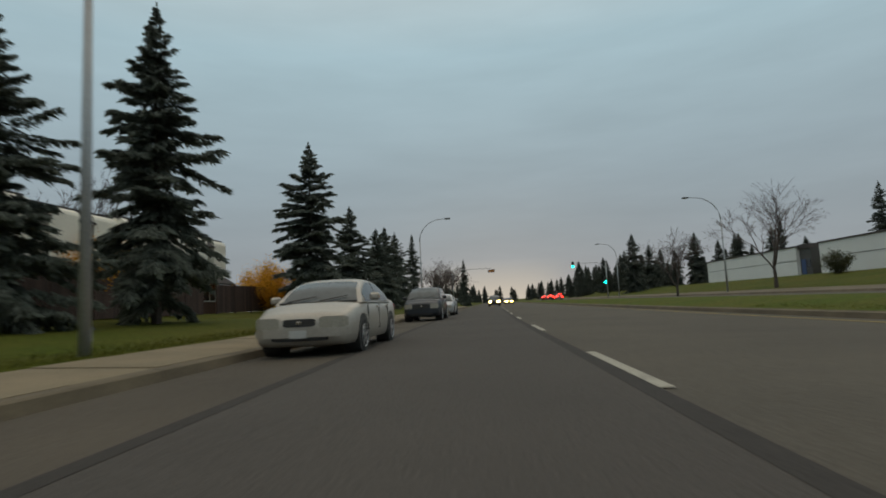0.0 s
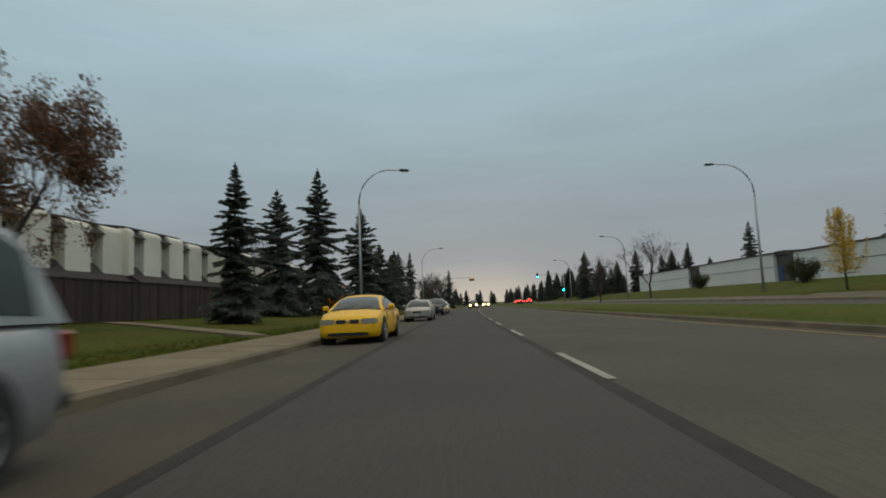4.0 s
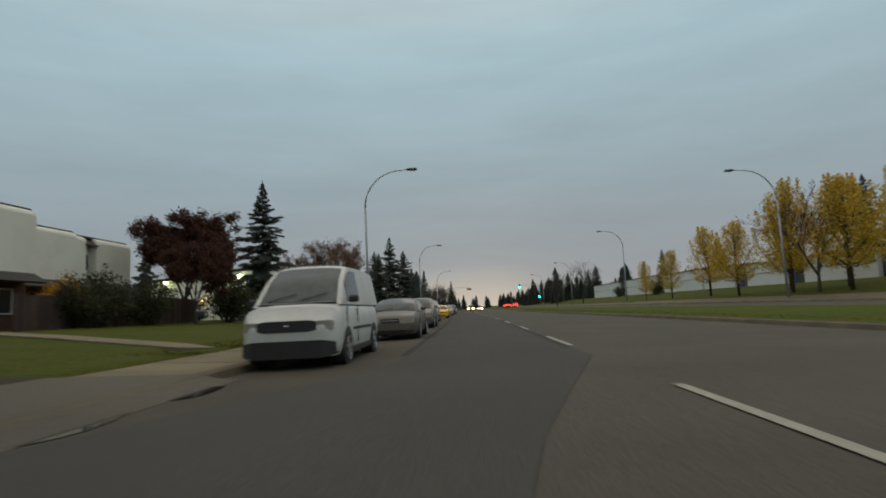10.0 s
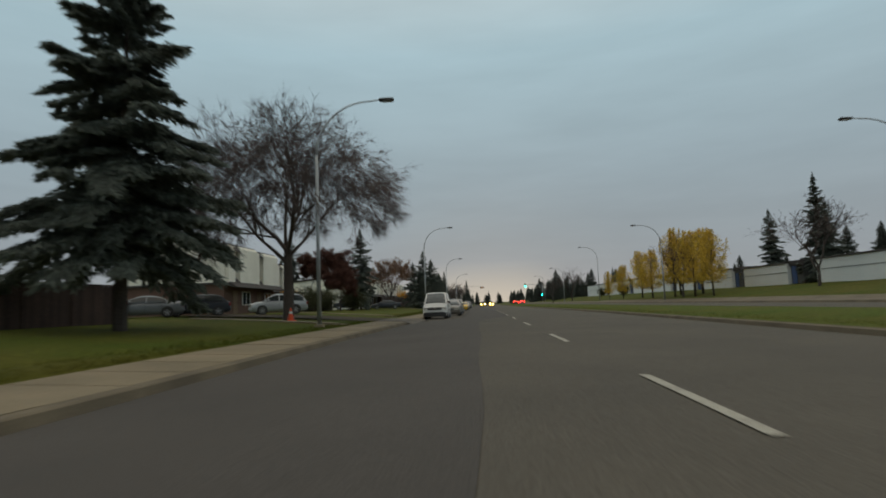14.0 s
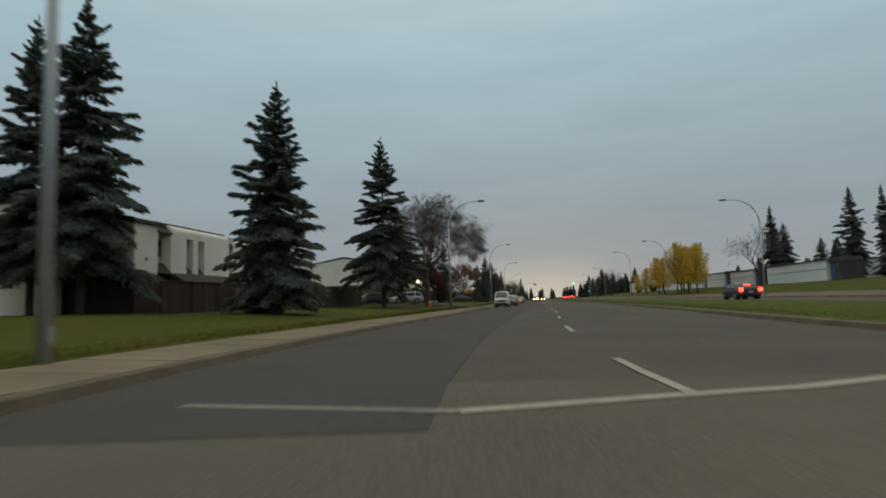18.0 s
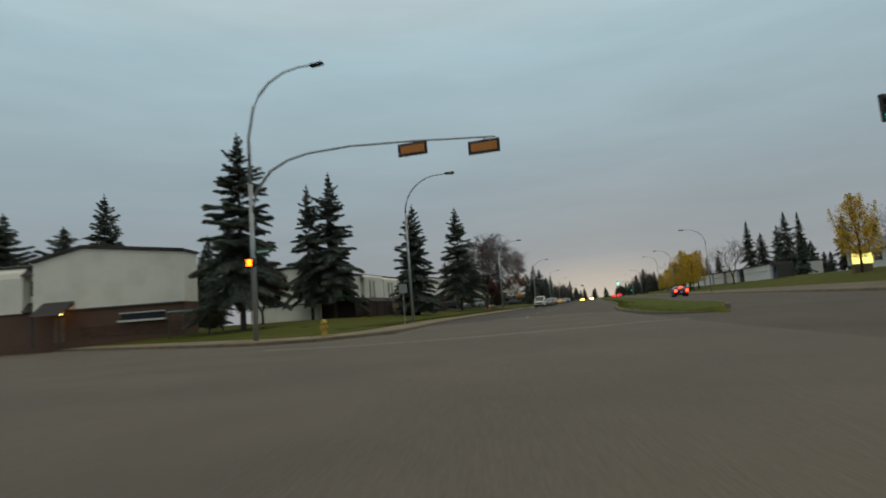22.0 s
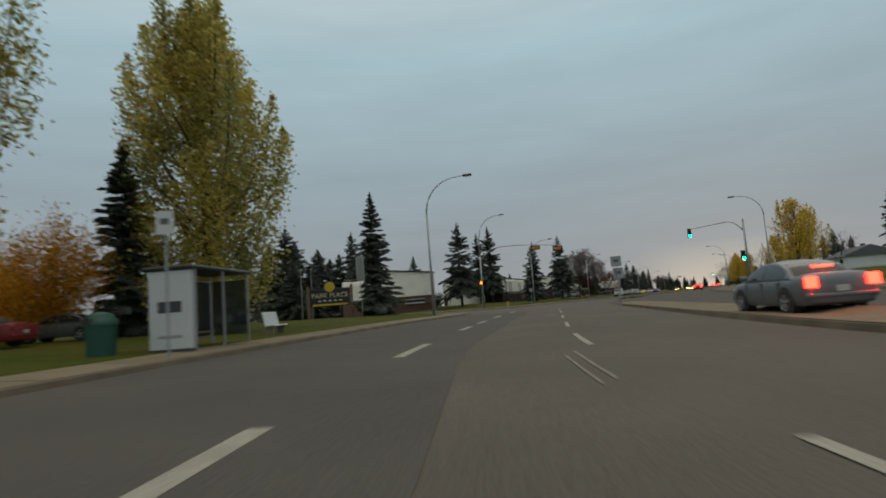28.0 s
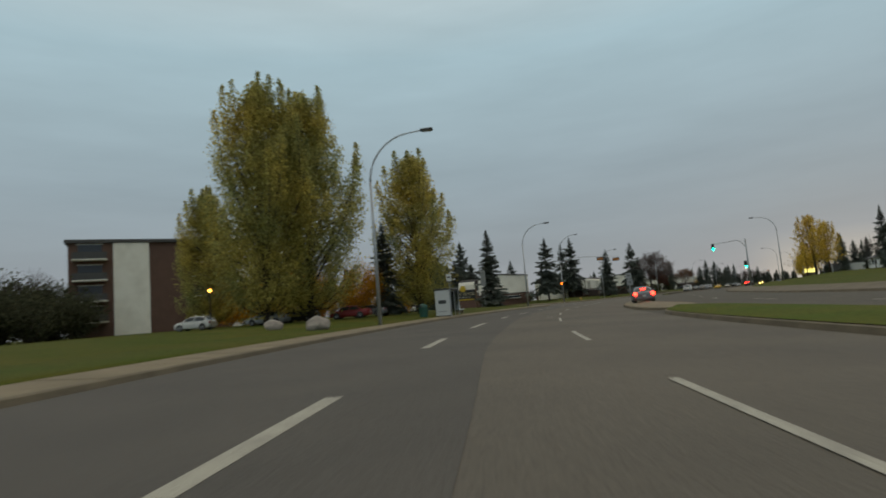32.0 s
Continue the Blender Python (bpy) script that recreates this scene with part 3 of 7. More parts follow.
def garden_path(x0, y0, x1, y1, width):
    a, b = Vector((x0, y0, 0)), Vector((x1, y1, 0))
    s = (b - a).normalized().cross(Vector((0, 0, 1))) * width / 2
    e = new("garden_path")
    tagged(e, "narrow concrete path across the lawn", "path", kind="structure")
    count = int((b - a).length / 1.3)
    for k in range(count):
        p, q = a.lerp(b, (k + 0.02) / count), a.lerp(b, (k + 0.98) / count)
        ring = [p - s, q - s, q + s, p + s]
        top = [(c.x, c.y, max(lawn_height(c.x, c.y) + 0.03, strip_height(c.x, c.y)) + 0.025) for c in ring]
        verts = top + [(x, y, z - 0.2) for x, y, z in top]
        mesh_ob("slab", verts, [(0, 1, 2, 3), (0, 4, 5, 1), (1, 5, 6, 2), (2, 6, 7, 3), (3, 7, 4, 0)], CONCRETE, e)


def puddle(x, y, rx, ry, turn):
    ring = [(x + math.cos(a) * rx * (1 + 0.25 * math.sin(3 * a + x)), y + math.sin(a) * ry * (1 + 0.2 * math.cos(2 * a))) for a in np.linspace(0, math.tau, 22)[:-1]]
    ring = [(x + (px - x) * math.cos(turn) - (py - y) * math.sin(turn), y + (px - x) * math.sin(turn) + (py - y) * math.cos(turn), 0.021) for px, py in ring]
    mesh_ob("puddle", ring, [tuple(range(len(ring)))], WATER, road)


WATER = mat("wet_patch", (0.04, 0.036, 0.032), 0.06, 0.1, 2, 8, 0.0)
driveway(-65.2, 3.3, 30, "brown gravelly driveway with fallen leaves across the lawn")
garden_path(-6.9, -56.0, -21.0, -48.5, 1.1)
garden_path(-6.6, -9.0, -17.0, -1.0, 1.0)
garden_path(-6.7, -73.6, -16.5, -70.6, 1.0)
puddle(-4.0, -64.6, 0.35, 1.3, 0.1)
puddle(-3.7, -62.6, 0.22, 0.8, -0.1)


def near_part(points, y_hi):
    return [p for p in points if p[1] < y_hi]


straight = len([p for p in kerb_a if p[1] > -132])
verge(near_part(kerb_a[:straight], 95), -1)
verge(kerb_a[straight - 1 :], -1, lawn=1.5)
bend_b = len(kerb_b) - len(kerb_b0)
verge(kerb_b[:2], -1, lawn=1.3)
verge(kerb_b[bend_b:], -1)


def corner_walk():
    """The rounded pavement corner across the side street: kerb stones, wedge slabs and the lawn behind."""
    line = kerb_b[1 : bend_b + 1]
    mid = Vector((-5.6, -170.9, 0.225))
    walkway = new("pavement")
    tagged(walkway, "rounded concrete pavement corner beside the side street", "pavement", kind="structure")
    inner = [Vector(p).lerp(Vector((mid.x, mid.y, 0)), 0.035) for p in line]
    ends = []
    for a, b in zip(inner, inner[1:]):
        p, q = a.lerp(b, 0.006), b.lerp(a, 0.006)
        c, d = p.lerp(mid, 0.46), q.lerp(mid, 0.46)
        top = [(p.x, p.y, 0.158), (q.x, q.y, 0.158), (d.x, d.y, 0.225), (c.x, c.y, 0.225)]
        mesh_ob("slab", top + [(x, y, -0.05) for x, y, z in top], [(0, 1, 2, 3), (0, 4, 5, 1), (1, 5, 6, 2), (2, 6, 7, 3), (3, 7, 4, 0)], CONCRETE, walkway)
        ends += [Vector((c.x, c.y, 0.235)), Vector((d.x, d.y, 0.235))]
    west, south = Vector(kerb_b[1]) + SDIR * 14, Vector(kerb_b[bend_b + 4])
    ring = [tuple(west + Vector((-1.1, -1.9, 0.2)))] + [tuple(v) for v in ends] + [tuple(south + Vector((-2.2, 0, 0.2))), tuple(south + Vector((-9, 2, 0.2)))]
    hub = (-7.6, -172.0, 0.52)
    n = len(ring)
    tagged(mesh_ob("lawn_strip", ring + [hub], [(k, (k + 1) % n, n) for k in range(n)], GRASS), "lawn behind the rounded pavement corner", "grass", kind="structure")
    edge = new("kerb")
    tagged(edge, "rounded kerb with dark grit along its face", "kerb", kind="structure")
    st = along(line, 1.2)
    for (p, s), (q, r) in zip(st, st[1:]):
        a, b = p.lerp(q, 0.004), q.lerp(p, 0.004)
        prof = ((0.06, -0.06), (-0.03, 0.13), (-0.08, 0.155), (-0.42, 0.155), (-0.42, -0.1))
        verts = [tuple(c + w * d + Vector((0, 0, z))) for c, w in ((a, s), (b, r)) for d, z in prof]
        k = len(prof)
        mesh_ob("kerb_stone", verts, [(j, j + 1, k + j + 1, k + j) for j in range(k - 1)] + [tuple(range(k)), tuple(range(2 * k - 1, k - 1, -1))], KERB, edge)


corner_walk()
apron = [tuple(Vector(kerb_b[1]) + SDIR * 40)] + list(kerb_b[1 : bend_b + 1]) + [(6.5, -173.5, 0), (7.5, -160, 0), (0, -154, 0), tuple(Vector((0, -154, 0)) + SDIR * 40)]
apron = [(x, y, 0.007) for x, y, z in apron]
tagged(mesh_ob("road_apron", apron + [(0.5, -161.5, 0.007)], [(k, (k + 1) % len(apron), len(apron)) for k in range(len(apron))], ASPHALT_LIGHTENED), "worn asphalt in the mouth of the side street", "road", kind="structure")


def median(y0, y1, label, top, flat=False):
    """A kerbed strip between the two carriageways."""
    e = new("median")
    tagged(e, label, "median", kind="structure")
    ids = list(range(station(y0), station(y1) + 1))
    nose0, nose1 = y0 < 60, y1 > -300
    cols = []
    for n_i, i in enumerate(ids):
        y = SPY[i]
        a, b = med_near(y), med_far(y)
        pinch = 1.0
        if nose1:
            pinch = min(pinch, math.sqrt(min(1.0, (len(ids) - 1 - n_i + 0.05) / 2.5)))
        if nose0:
            pinch = min(pinch, math.sqrt(min(1.0, (n_i + 0.05) / 2.5)))
        m, h = (a + b) / 2, (b - a) / 2 * pinch
        zr = opp_z(y)
        cols.append([(m - h, -0.02), (m - h + 0.05 * pinch, 0.135), (m - h + 0.2 * pinch, 0.15), (m - h * 0.9, 0.16 if flat else 0.17), (m, (0.16 + zr) / 2 + (0 if flat else 0.12)), (m + h - 0.2 * pinch, zr + 0.14), (m + h - 0.04 * pinch, zr + 0.13), (m + h, zr - 0.05)])
    if nose1:
        ids, cols = ids + [ids[-1] + 1], cols + [[(cols[-1][4][0], -0.05)] * 8]
    if nose0:
        ids, cols = [ids[0] - 1] + ids, [[(cols[0][4][0], -0.05)] * 8] + cols
    for name, k0, k1, material in (("kerb_edge", 0, 3, KERB), ("turf" if not flat else "paving", 3, 5, top), ("kerb_edge", 5, 7, KERB)):
        verts = [road_point(i, d, z) for i, c in zip(ids, cols) for d, z in c[k0 : k1 + 1]]
        n = k1 - k0 + 1
        mesh_ob(name, verts, [(a * n + k, (a + 1) * n + k, (a + 1) * n + k + 1, a * n + k + 1) for a in range(len(ids) - 1) for k in range(n - 1)], material, e)
    return e


median(300, -140.5, "grassy median with a pale concrete kerb", GRASS_MED)
median(-172, -226, "narrow concrete median with a kerb", CONCRETE, flat=True)
median(-224, -340, "grassy median with a pale concrete kerb", GRASS_MED)
ids = list(range(station(300), station(-330), 2))
far_edge = [road_point(i, opp_far(SPY[i])) for i in ids]
v, f = sweep(far_edge, [(d, z) for d, z in ((-0.05, 0.0), (0.02, 0.14), (0.2, 0.16), (1.6, 0.2), (3.3, 0.42), (3.6, 0.3))], 3.0)
v = [(x, y, z + opp_z(y)) for x, y, z in v]
tagged(mesh_ob("far_verge", v, f, KERB), "pale concrete kerb and path beyond the far lanes", "kerb", kind="structure")


def grass_tufts():
    """Blades of grass on the lawns beside the pavement and on the median."""
    rng = np.random.default_rng(71)
    count = 90000
    ys = rng.uniform(-132, 34, count)
    off = 2.2 + 7.0 * rng.random(count) ** 1.7
    i = np.clip(np.searchsorted(-SPY, -ys), 0, len(SPY) - 1)
    kd = np.interp(-ys, [-400, -60, 0, 10, 60, 80, 110, 128, 150], [-5.3, -5.3, -5.65, -5.85, -6.5, -6.85, -6.75, -6.8, -7.2])
    lx, ly = SPX[i] + SDX[i] * (kd - off), ys
    z = np.interp(off, [2.1, 2.17, 3.06, 6.65, 9.2], [0.20, 0.23, 0.27, 0.40, 0.62])
    keep = (np.abs(ys + 63.3) > 5.4) & (np.abs(ys + 20) < 200)
    for ax, ay, bx, by in ((-6.9, -56.0, -21.0, -48.5), (-6.6, -9.0, -17.0, -1.0)):
        way = np.array([bx - ax, by - ay]) / math.hypot(bx - ax, by - ay)
        keep &= np.abs((lx - ax) * way[1] - (ly - ay) * way[0]) > 0.62
    lx, ly, z = lx[keep], ly[keep], z[keep]
    my = rng.uniform(-138, 20, 30000)
    j = np.clip(np.searchsorted(-SPY, -my), 0, len(SPY) - 1)
    mn = np.array([med_near(v) for v in my])
    mo = mn + 0.35 + 2.6 * rng.random(len(my))
    lx, ly, z = np.concatenate([lx, SPX[j] + SDX[j] * mo]), np.concatenate([ly, my]), np.concatenate([z, 0.17 + 0.05 * (mo - mn)])
    n = len(lx)
    a, h, w = rng.uniform(0, 6.28, n), rng.uniform(0.03, 0.09, n), rng.uniform(0.006, 0.014, n)
    lean = rng.normal(0, 0.035, (n, 2))
    base = np.stack([lx, ly, z - 0.015], 1)
    side = np.stack([np.cos(a) * w, np.sin(a) * w, np.zeros(n)], 1)
    tip = base + np.stack([lean[:, 0], lean[:, 1], h + 0.015], 1)
    v = np.stack([base - side, base + side, tip], 1).reshape(-1, 3)
    f = np.arange(3 * n).reshape(-1, 3)
    tagged(mesh_ob("grass_tufts", v.tolist(), f.tolist(), BLADES), "short autumn grass blades on the lawns", "grass", kind="stuff")


grass_tufts()


# ---- trees ----
def spruce_meshes(seed, h, r, bare=0.05, dense=1.0, full=0.5):
    """Trunk and crown of a spruce: whorls of drooping boughs, each a fan of needle sprays. full: 0 a plain cone, 1 a crown that widens soon below its tip."""
    rng = np.random.default_rng(seed)
    bm = tube([(0, 0, -0.3), (0.03, 0, h * 0.3), (0, 0.04, h * 0.7), (0, 0, h)], [0.012 * h + 0.06, 0.009 * h + 0.04, 0.004 * h, 0.005], 7)
    verts, faces = [], []
    z = h * bare
    while z < h * 0.985:
        t = (z - h * bare) / (h * (1 - bare))
        down = 1 - z / h
        plump = float(np.interp(down, [0, 0.04, 0.10, 0.25, 0.45, 0.65, 0.85, 0.95], [0.0, 0.06, 0.17, 0.50, 0.82, 1.0, 0.92, 0.65]))
        cone_like = (1 - t) ** 0.9 * (1.0 if t > 0.1 else 0.8 + t * 2)
        reach = r * (full * plump + (1 - full) * cone_like) + 0.03 + 0.07 * min(1.0, 8 * down)
        count = int(4 + 3.0 * min(1.0, 1.6 * down) + rng.random())
        off = rng.uniform(0, 6.28)
        up, sag = -0.10 + 0.75 * t * t, 0.40 - 0.26 * t
        for k in range(count):
            az = off + k * 6.283 / count + rng.normal(0, 0.28)
            lump = math.sin(1.7 * az + z * 0.55 + seed) + 0.8 * math.sin(3.1 * az - z * 1.1 + 2 * seed)
            ln = reach * rng.uniform(0.62, 1.16) * (1 + 0.15 * lump)
            if rng.random() < 0.18:
                ln *= rng.uniform(0.45, 0.7)
            c, s = math.cos(az), math.sin(az)
            tilt = up + rng.normal(0, 0.22)
            z1 = z + rng.normal(0, 0.030 * h) * min(1.0, 1.6 * down)
            nspray = int((16 + ln * 46) * dense)
            for q in range(nspray):
                u = 0.06 + 0.96 * ((q + rng.random()) / nspray) ** 0.8
                px = ln * u
                pz = z1 + ln * (tilt * u - sag * u * u + 0.30 * max(0.0, u - 0.68))
                wide = 0.23 * ln * math.sin(min(1.0, u * 1.15 + 0.10) * 2.75)
                side = rng.uniform(-1, 1) * (abs(wide) + 0.05)
                bx, by = c * px - s * side, s * px + c * side
                size = rng.uniform(0.14, 0.30) / math.sqrt(dense) * (0.62 + 0.045 * h) * (0.40 + 0.60 * min(1.0, 2.6 * down))
                turn = 1.1 * side / (abs(wide) + 0.05) + rng.normal(0, 0.25)
                fx, fy = c * math.cos(turn) - s * math.sin(turn), s * math.cos(turn) + c * math.sin(turn)
                droop = rng.uniform(0.3, 1.5) * (1.05 - 0.7 * t)
                pz -= 0.16 * abs(side) + rng.uniform(0.0, 0.13) * ln * (1 - t) * (1 - 0.6 * u)
                n0 = len(verts)
                wx, wy = -fy * 0.25 * size, fx * 0.25 * size
                verts += [(bx - fx * size * 0.5, by - fy * size * 0.5, pz + 0.04), (bx + wx, by + wy, pz - 0.35 * droop * size), (bx + fx * size, by + fy * size, pz - droop * size), (bx - wx, by - wy, pz - 0.55 * droop * size - 0.03)]
                faces += [(n0, n0 + 1, n0 + 2), (n0, n0 + 2, n0 + 3)]
        z += h * rng.uniform(0.017, 0.033) * (1.0 if down > 0.3 else 0.75)
    for q in range(60):
        z, a = h * (0.93 + 0.075 * q / 60), rng.uniform(0, 6.28)
        c, s, out = math.cos(a), math.sin(a), 0.16 * (1.005 - z / h) / 0.075 + 0.03
        n0 = len(verts)
        verts += [(0, 0, z), (c * out - s * 0.03, s * out + c * 0.03, z + 0.10), (c * out + s * 0.03, s * out - c * 0.03, z + 0.14)]
        faces.append((n0, n0 + 1, n0 + 2))
    return bm, verts, faces


def spruce_kind(seed, h, r, bare=0.05, dense=1.0, full=0.5):
    bm, verts, faces = spruce_meshes(seed, h, r, bare, dense, full)
    e = thing("spruce", Matrix(), "tall dark green spruce tree with drooping boughs", "tree", "spruce trees")
    part("trunk", bm, BARK, e, "grey-brown trunk")
    mesh_ob("crown", verts, faces, SPRUCE, e, "dark needles")
    return e


def plant(kind, used, x, y, h, base, spin, wide=1.0, z=None):
    m = Matrix.Translation((x, y, place_z(x, y) - 0.05 if z is None else z)) @ Matrix.Rotation(spin, 4, "Z")
    s = h / base
    if used:
        o = copy_thing(kind, m)
    else:
        o, kind.matrix_basis = kind, m
    o.scale = (s * wide, s * wide, s)
    return o


def grow(kinds, places, label_for=None):
    """Plants a list of (kind number, x, y, height, width)."""
    used = set()
    for n, (k, x, y, h, wide) in enumerate(places):
        e, base = kinds[k]
        o = plant(e, k in used, x, y, h, base, n * 1.7 + k, wide)
        used.add(k)
        if label_for and label_for(h):
            o["label"] = label_for(h)


spruces = [(spruce_kind(11, 13.0, 2.5, 0.10, 1.4, 0.9), 13.0), (spruce_kind(12, 15.0, 2.9, 0.13, 1.2, 0.6), 15.0), (spruce_kind(13, 10.0, 2.6, 0.03), 10.0), (spruce_kind(14, 12.0, 3.2, 0.08, 1.5), 12.0), (spruce_kind(15, 13.0, 2.1, 0.04, 1.6, 0.15), 13.0), (spruce_kind(16, 15.0, 3.3, 0.21, 2.0, 0.75), 15.0)]
SPRUCE_AT = [
    (1, -12.6, 20.0, 12.6, 1.0), (3, -14.2, 14.3, 9.6, 1.05), (0, -12.6, 38.2, 12.2, 1.15), (2, -12.0, 47, 9.0, 1.1), (2, -13.0, 68, 10.0, 1.1), (2, -12.0, 58, 8.5, 1.2), (4, -11.2, 0.0, 8.0, 1.25),
    (0, -14.0, 81, 11, 1.1), (4, -13.0, 92, 12, 1.0),
    (1, -16.5, -25.8, 11.4, 1.05), (0, -43, 21.4, 16.4, 1.0), (5, -12.2, -83.8, 15.7, 1.0), (0, -12.1, -104.9, 12.7, 0.98), (4, -13.9, -103.5, 7.5, 1.3),
    (5, -20.6, -108.7, 16.6, 0.85), (5, -23.2, -109.0, 15.4, 0.75), (5, -18.8, -127.9, 15.6, 1.0), (4, -9.6, -169.2, 13.8, 1.25), (0, -67, -95, 22.4, 1.0), (1, -89, -97, 21.8, 0.9), (2, -20.5, -170, 7.2, 1.1),
    (3, -49.5, -123.5, 14.0, 1.3), (2, -47, -119, 12.5, 1.4), (2, -54, -121, 13.5, 1.3), (3, -60, -118, 16.5, 1.2), (3, -58, -128, 17.5, 1.25), (2, -63, -124, 15, 1.3), (2, -24, -163, 7.5, 1.3), (1, -66, -112, 15.5, 0.9), (3, -27, -164, 12.5, 1.2), (2, -33, -161, 11, 1.2), (4, -6.6, -199.6, 12.0, 1.3), (0, -22, -176, 9, 1.0), (1, -26, -180, 10, 0.9), (2, -31, -183, 9, 1.0),
    (1, -47.0, -96.0, 13.5, 1.1), (3, -41.5, -104.0, 9.5, 1.3), (2, -46.0, -108.0, 9.0, 1.4), (3, -53.0, -101.0, 10.5, 1.3), (1, 58, 12.2, 15.5, 1.0), (4, 38.5, -37.2, 12.4, 1.0), (0, 42, -33, 10.0, 1.0), (1, 39.3, -58.4, 11.2, 0.85), (4, 39.5, -64.5, 10.2, 0.85), (0, 45, -66, 9, 0.9), (4, 44, -50, 9, 0.9),
    (4, -6.5, 131, 11, 1.0), (0, 46, 34, 9.5, 1.1), (1, 50, 75, 11.5, 0.9), (4, 44, 88, 9.5, 0.9), (0, 47, 97, 9.0, 1.0), (3, -58, -120, 16, 0.9), (0, 52, -112, 13, 1.0), (4, 57, -118, 13, 0.9), (0, 66, -98, 14, 1.0), (1, 47, -119, 12, 0.8),
]
grow(spruces, SPRUCE_AT, lambda h: "tall dark spruce with a pointed top on the lawn" if h > 12 else "short dense dark spruce on the lawn" if h < 8.6 else "")


def limbs(seed, height, spread, levels, rad, rise=0.35, first=0.22, split=(3, 5), sides=(8, 6, 5, 4, 3, 3), fan=5):
    """Trunk with limbs as tubes: returns the trunk, the limbs and the twig ends."""
    rng = np.random.default_rng(seed)
    big, small, ends = bmesh.new(), [], []

    def branch(p, d, ln, r, depth):
        pts, q, dd = [p], p.copy(), d.copy()
        steps = 4 if depth < 2 else 3
        for _ in range(steps):
            dd = (dd + Vector(rng.normal(0, 0.12 if depth else 0.03, 3)) + Vector((0, 0, 0.05 if depth < 3 else -0.02))).normalized()
            q = q + dd * (ln / steps)
            pts.append(q.copy())
        radii = list(np.linspace(r, r * 0.62, steps + 1))
        if depth < 2:
            tube(pts, radii, sides[depth], big, cap=False)
        else:
            small.append((pts, radii, sides[min(depth, 5)]))
        if depth >= levels:
            ends.append((pts[-1], dd))
            return
        n = int(rng.integers(split[0], split[1] + 1))
        for k in range(n):
            at = 0.45 + 0.55 * (k + rng.random()) / n if depth else 0.72 + 0.28 * (k + 1) / n
            s = min(at, 1.0) * steps
            i = min(int(s), steps - 1)
            base = pts[i].lerp(pts[i + 1], s - i)
            az = rng.uniform(0, 6.283) if depth else k * 6.283 / n + rng.normal(0, 0.3)
            u = dd.orthogonal().normalized()
            side = (Matrix.Rotation(az, 3, dd) @ u)
            out = spread * rng.uniform(0.7, 1.3)
            nd = (dd + side * out + Vector((0, 0, rise * 0.3))).normalized()
            branch(base, nd, ln * rng.uniform(0.58, 0.82) * (1.9 if depth == 0 else 1.0), r * 0.62 * rng.uniform(0.7, 1.0), depth + 1)

    branch(Vector((0, 0, -0.3)), Vector((0, 0, 1)), height * first + 0.3, rad, 0)
    # balance the crown over the trunk and bring it to its height and radius
    allp = np.array([tuple(p) for pts, _, _ in small for p in pts])
    cx, cy, cz = allp.mean(axis=0)
    kz = height / allp[:, 2].max()

    def even(p):
        return Vector((p.x - cx * p.z / cz, p.y - cy * p.z / cz, p.z * kz))

    for v in big.verts:
        v.co = even(v.co)
    small = [([even(p) for p in pts], radii, k) for pts, radii, k in small]
    ends = [(even(p), d) for p, d in ends]
    verts, faces = [], []
    for p, d in ends:
        for _ in range(fan):
            w = (d + Vector(rng.normal(0, 0.5, 3))).normalized()
            n0, q = len(verts), p + w * rng.uniform(0.25, 0.75) * height * 0.075
            s = w.orthogonal().normalized() * 0.012
            verts += [tuple(p - s), tuple(p + s), tuple(q)]
            faces.append((n0, n0 + 1, n0 + 2))
    for pts, radii, k in small:
        n0 = len(verts)
        for p, r in zip(pts, radii):
            r = max(r, 0.012)
            for a in range(3):
                verts.append((p.x + r * math.cos(a * 2.09), p.y + r * math.sin(a * 2.09), p.z + 0.5 * r * math.sin(a * 2.09 + 1)))
        for i in range(len(pts) - 1):
            for a in range(3):
                faces.append((n0 + 3 * i + a, n0 + 3 * i + (a + 1) % 3, n0 + 3 * i + 3 + (a + 1) % 3, n0 + 3 * i + 3 + a))
    return big, verts, faces, ends


def leaf_cloud(points, per, size, reach, seed, flat=0.5):
    """Small leaves scattered round the twig ends."""
    rng = np.random.default_rng(seed)
    p = np.repeat(np.array([tuple(q) for q in points]), per, axis=0)
    p = p + rng.normal(0, reach, p.shape)
    n = len(p)
    a = rng.normal(0, 1, (n, 3))
    a /= np.linalg.norm(a, axis=1)[:, None]
    b = np.cross(a, rng.normal(0, 1, (n, 3)))
    b /= np.linalg.norm(b, axis=1)[:, None] + 1e-9
    s = size * rng.uniform(0.6, 1.3, n)[:, None]
    v = np.stack([p - a * s, p + b * s * 0.62, p + a * s, p - b * s * 0.62], 1).reshape(-1, 3)
    i = np.arange(n)[:, None] * 4
    return v.tolist(), np.concatenate([i, i + 1, i + 2, i + 3], 1).tolist()


def bare_tree(seed, height, spread, levels, rad, label, twig, leaves=None, per=0, **more):
    big, v, f, ends = limbs(seed, height, spread, levels, rad, **more)
    top = max(p[2] for p in v)
    e = thing("bare_tree" if not leaves else "broadleaf_tree", Matrix(), label, "tree")
    part("trunk", big, BARK, e, "grey-brown trunk and limbs", smooth=True)
    mesh_ob("branch_crown", v, f, twig, e, "fine bare branches")
    if leaves:
        lv, lf = leaf_cloud([p for p, d in ends], per, 0.075, 0.19, seed)
        mesh_ob("crown", lv, lf, leaves, e, "thin autumn leaves")
    return e, top


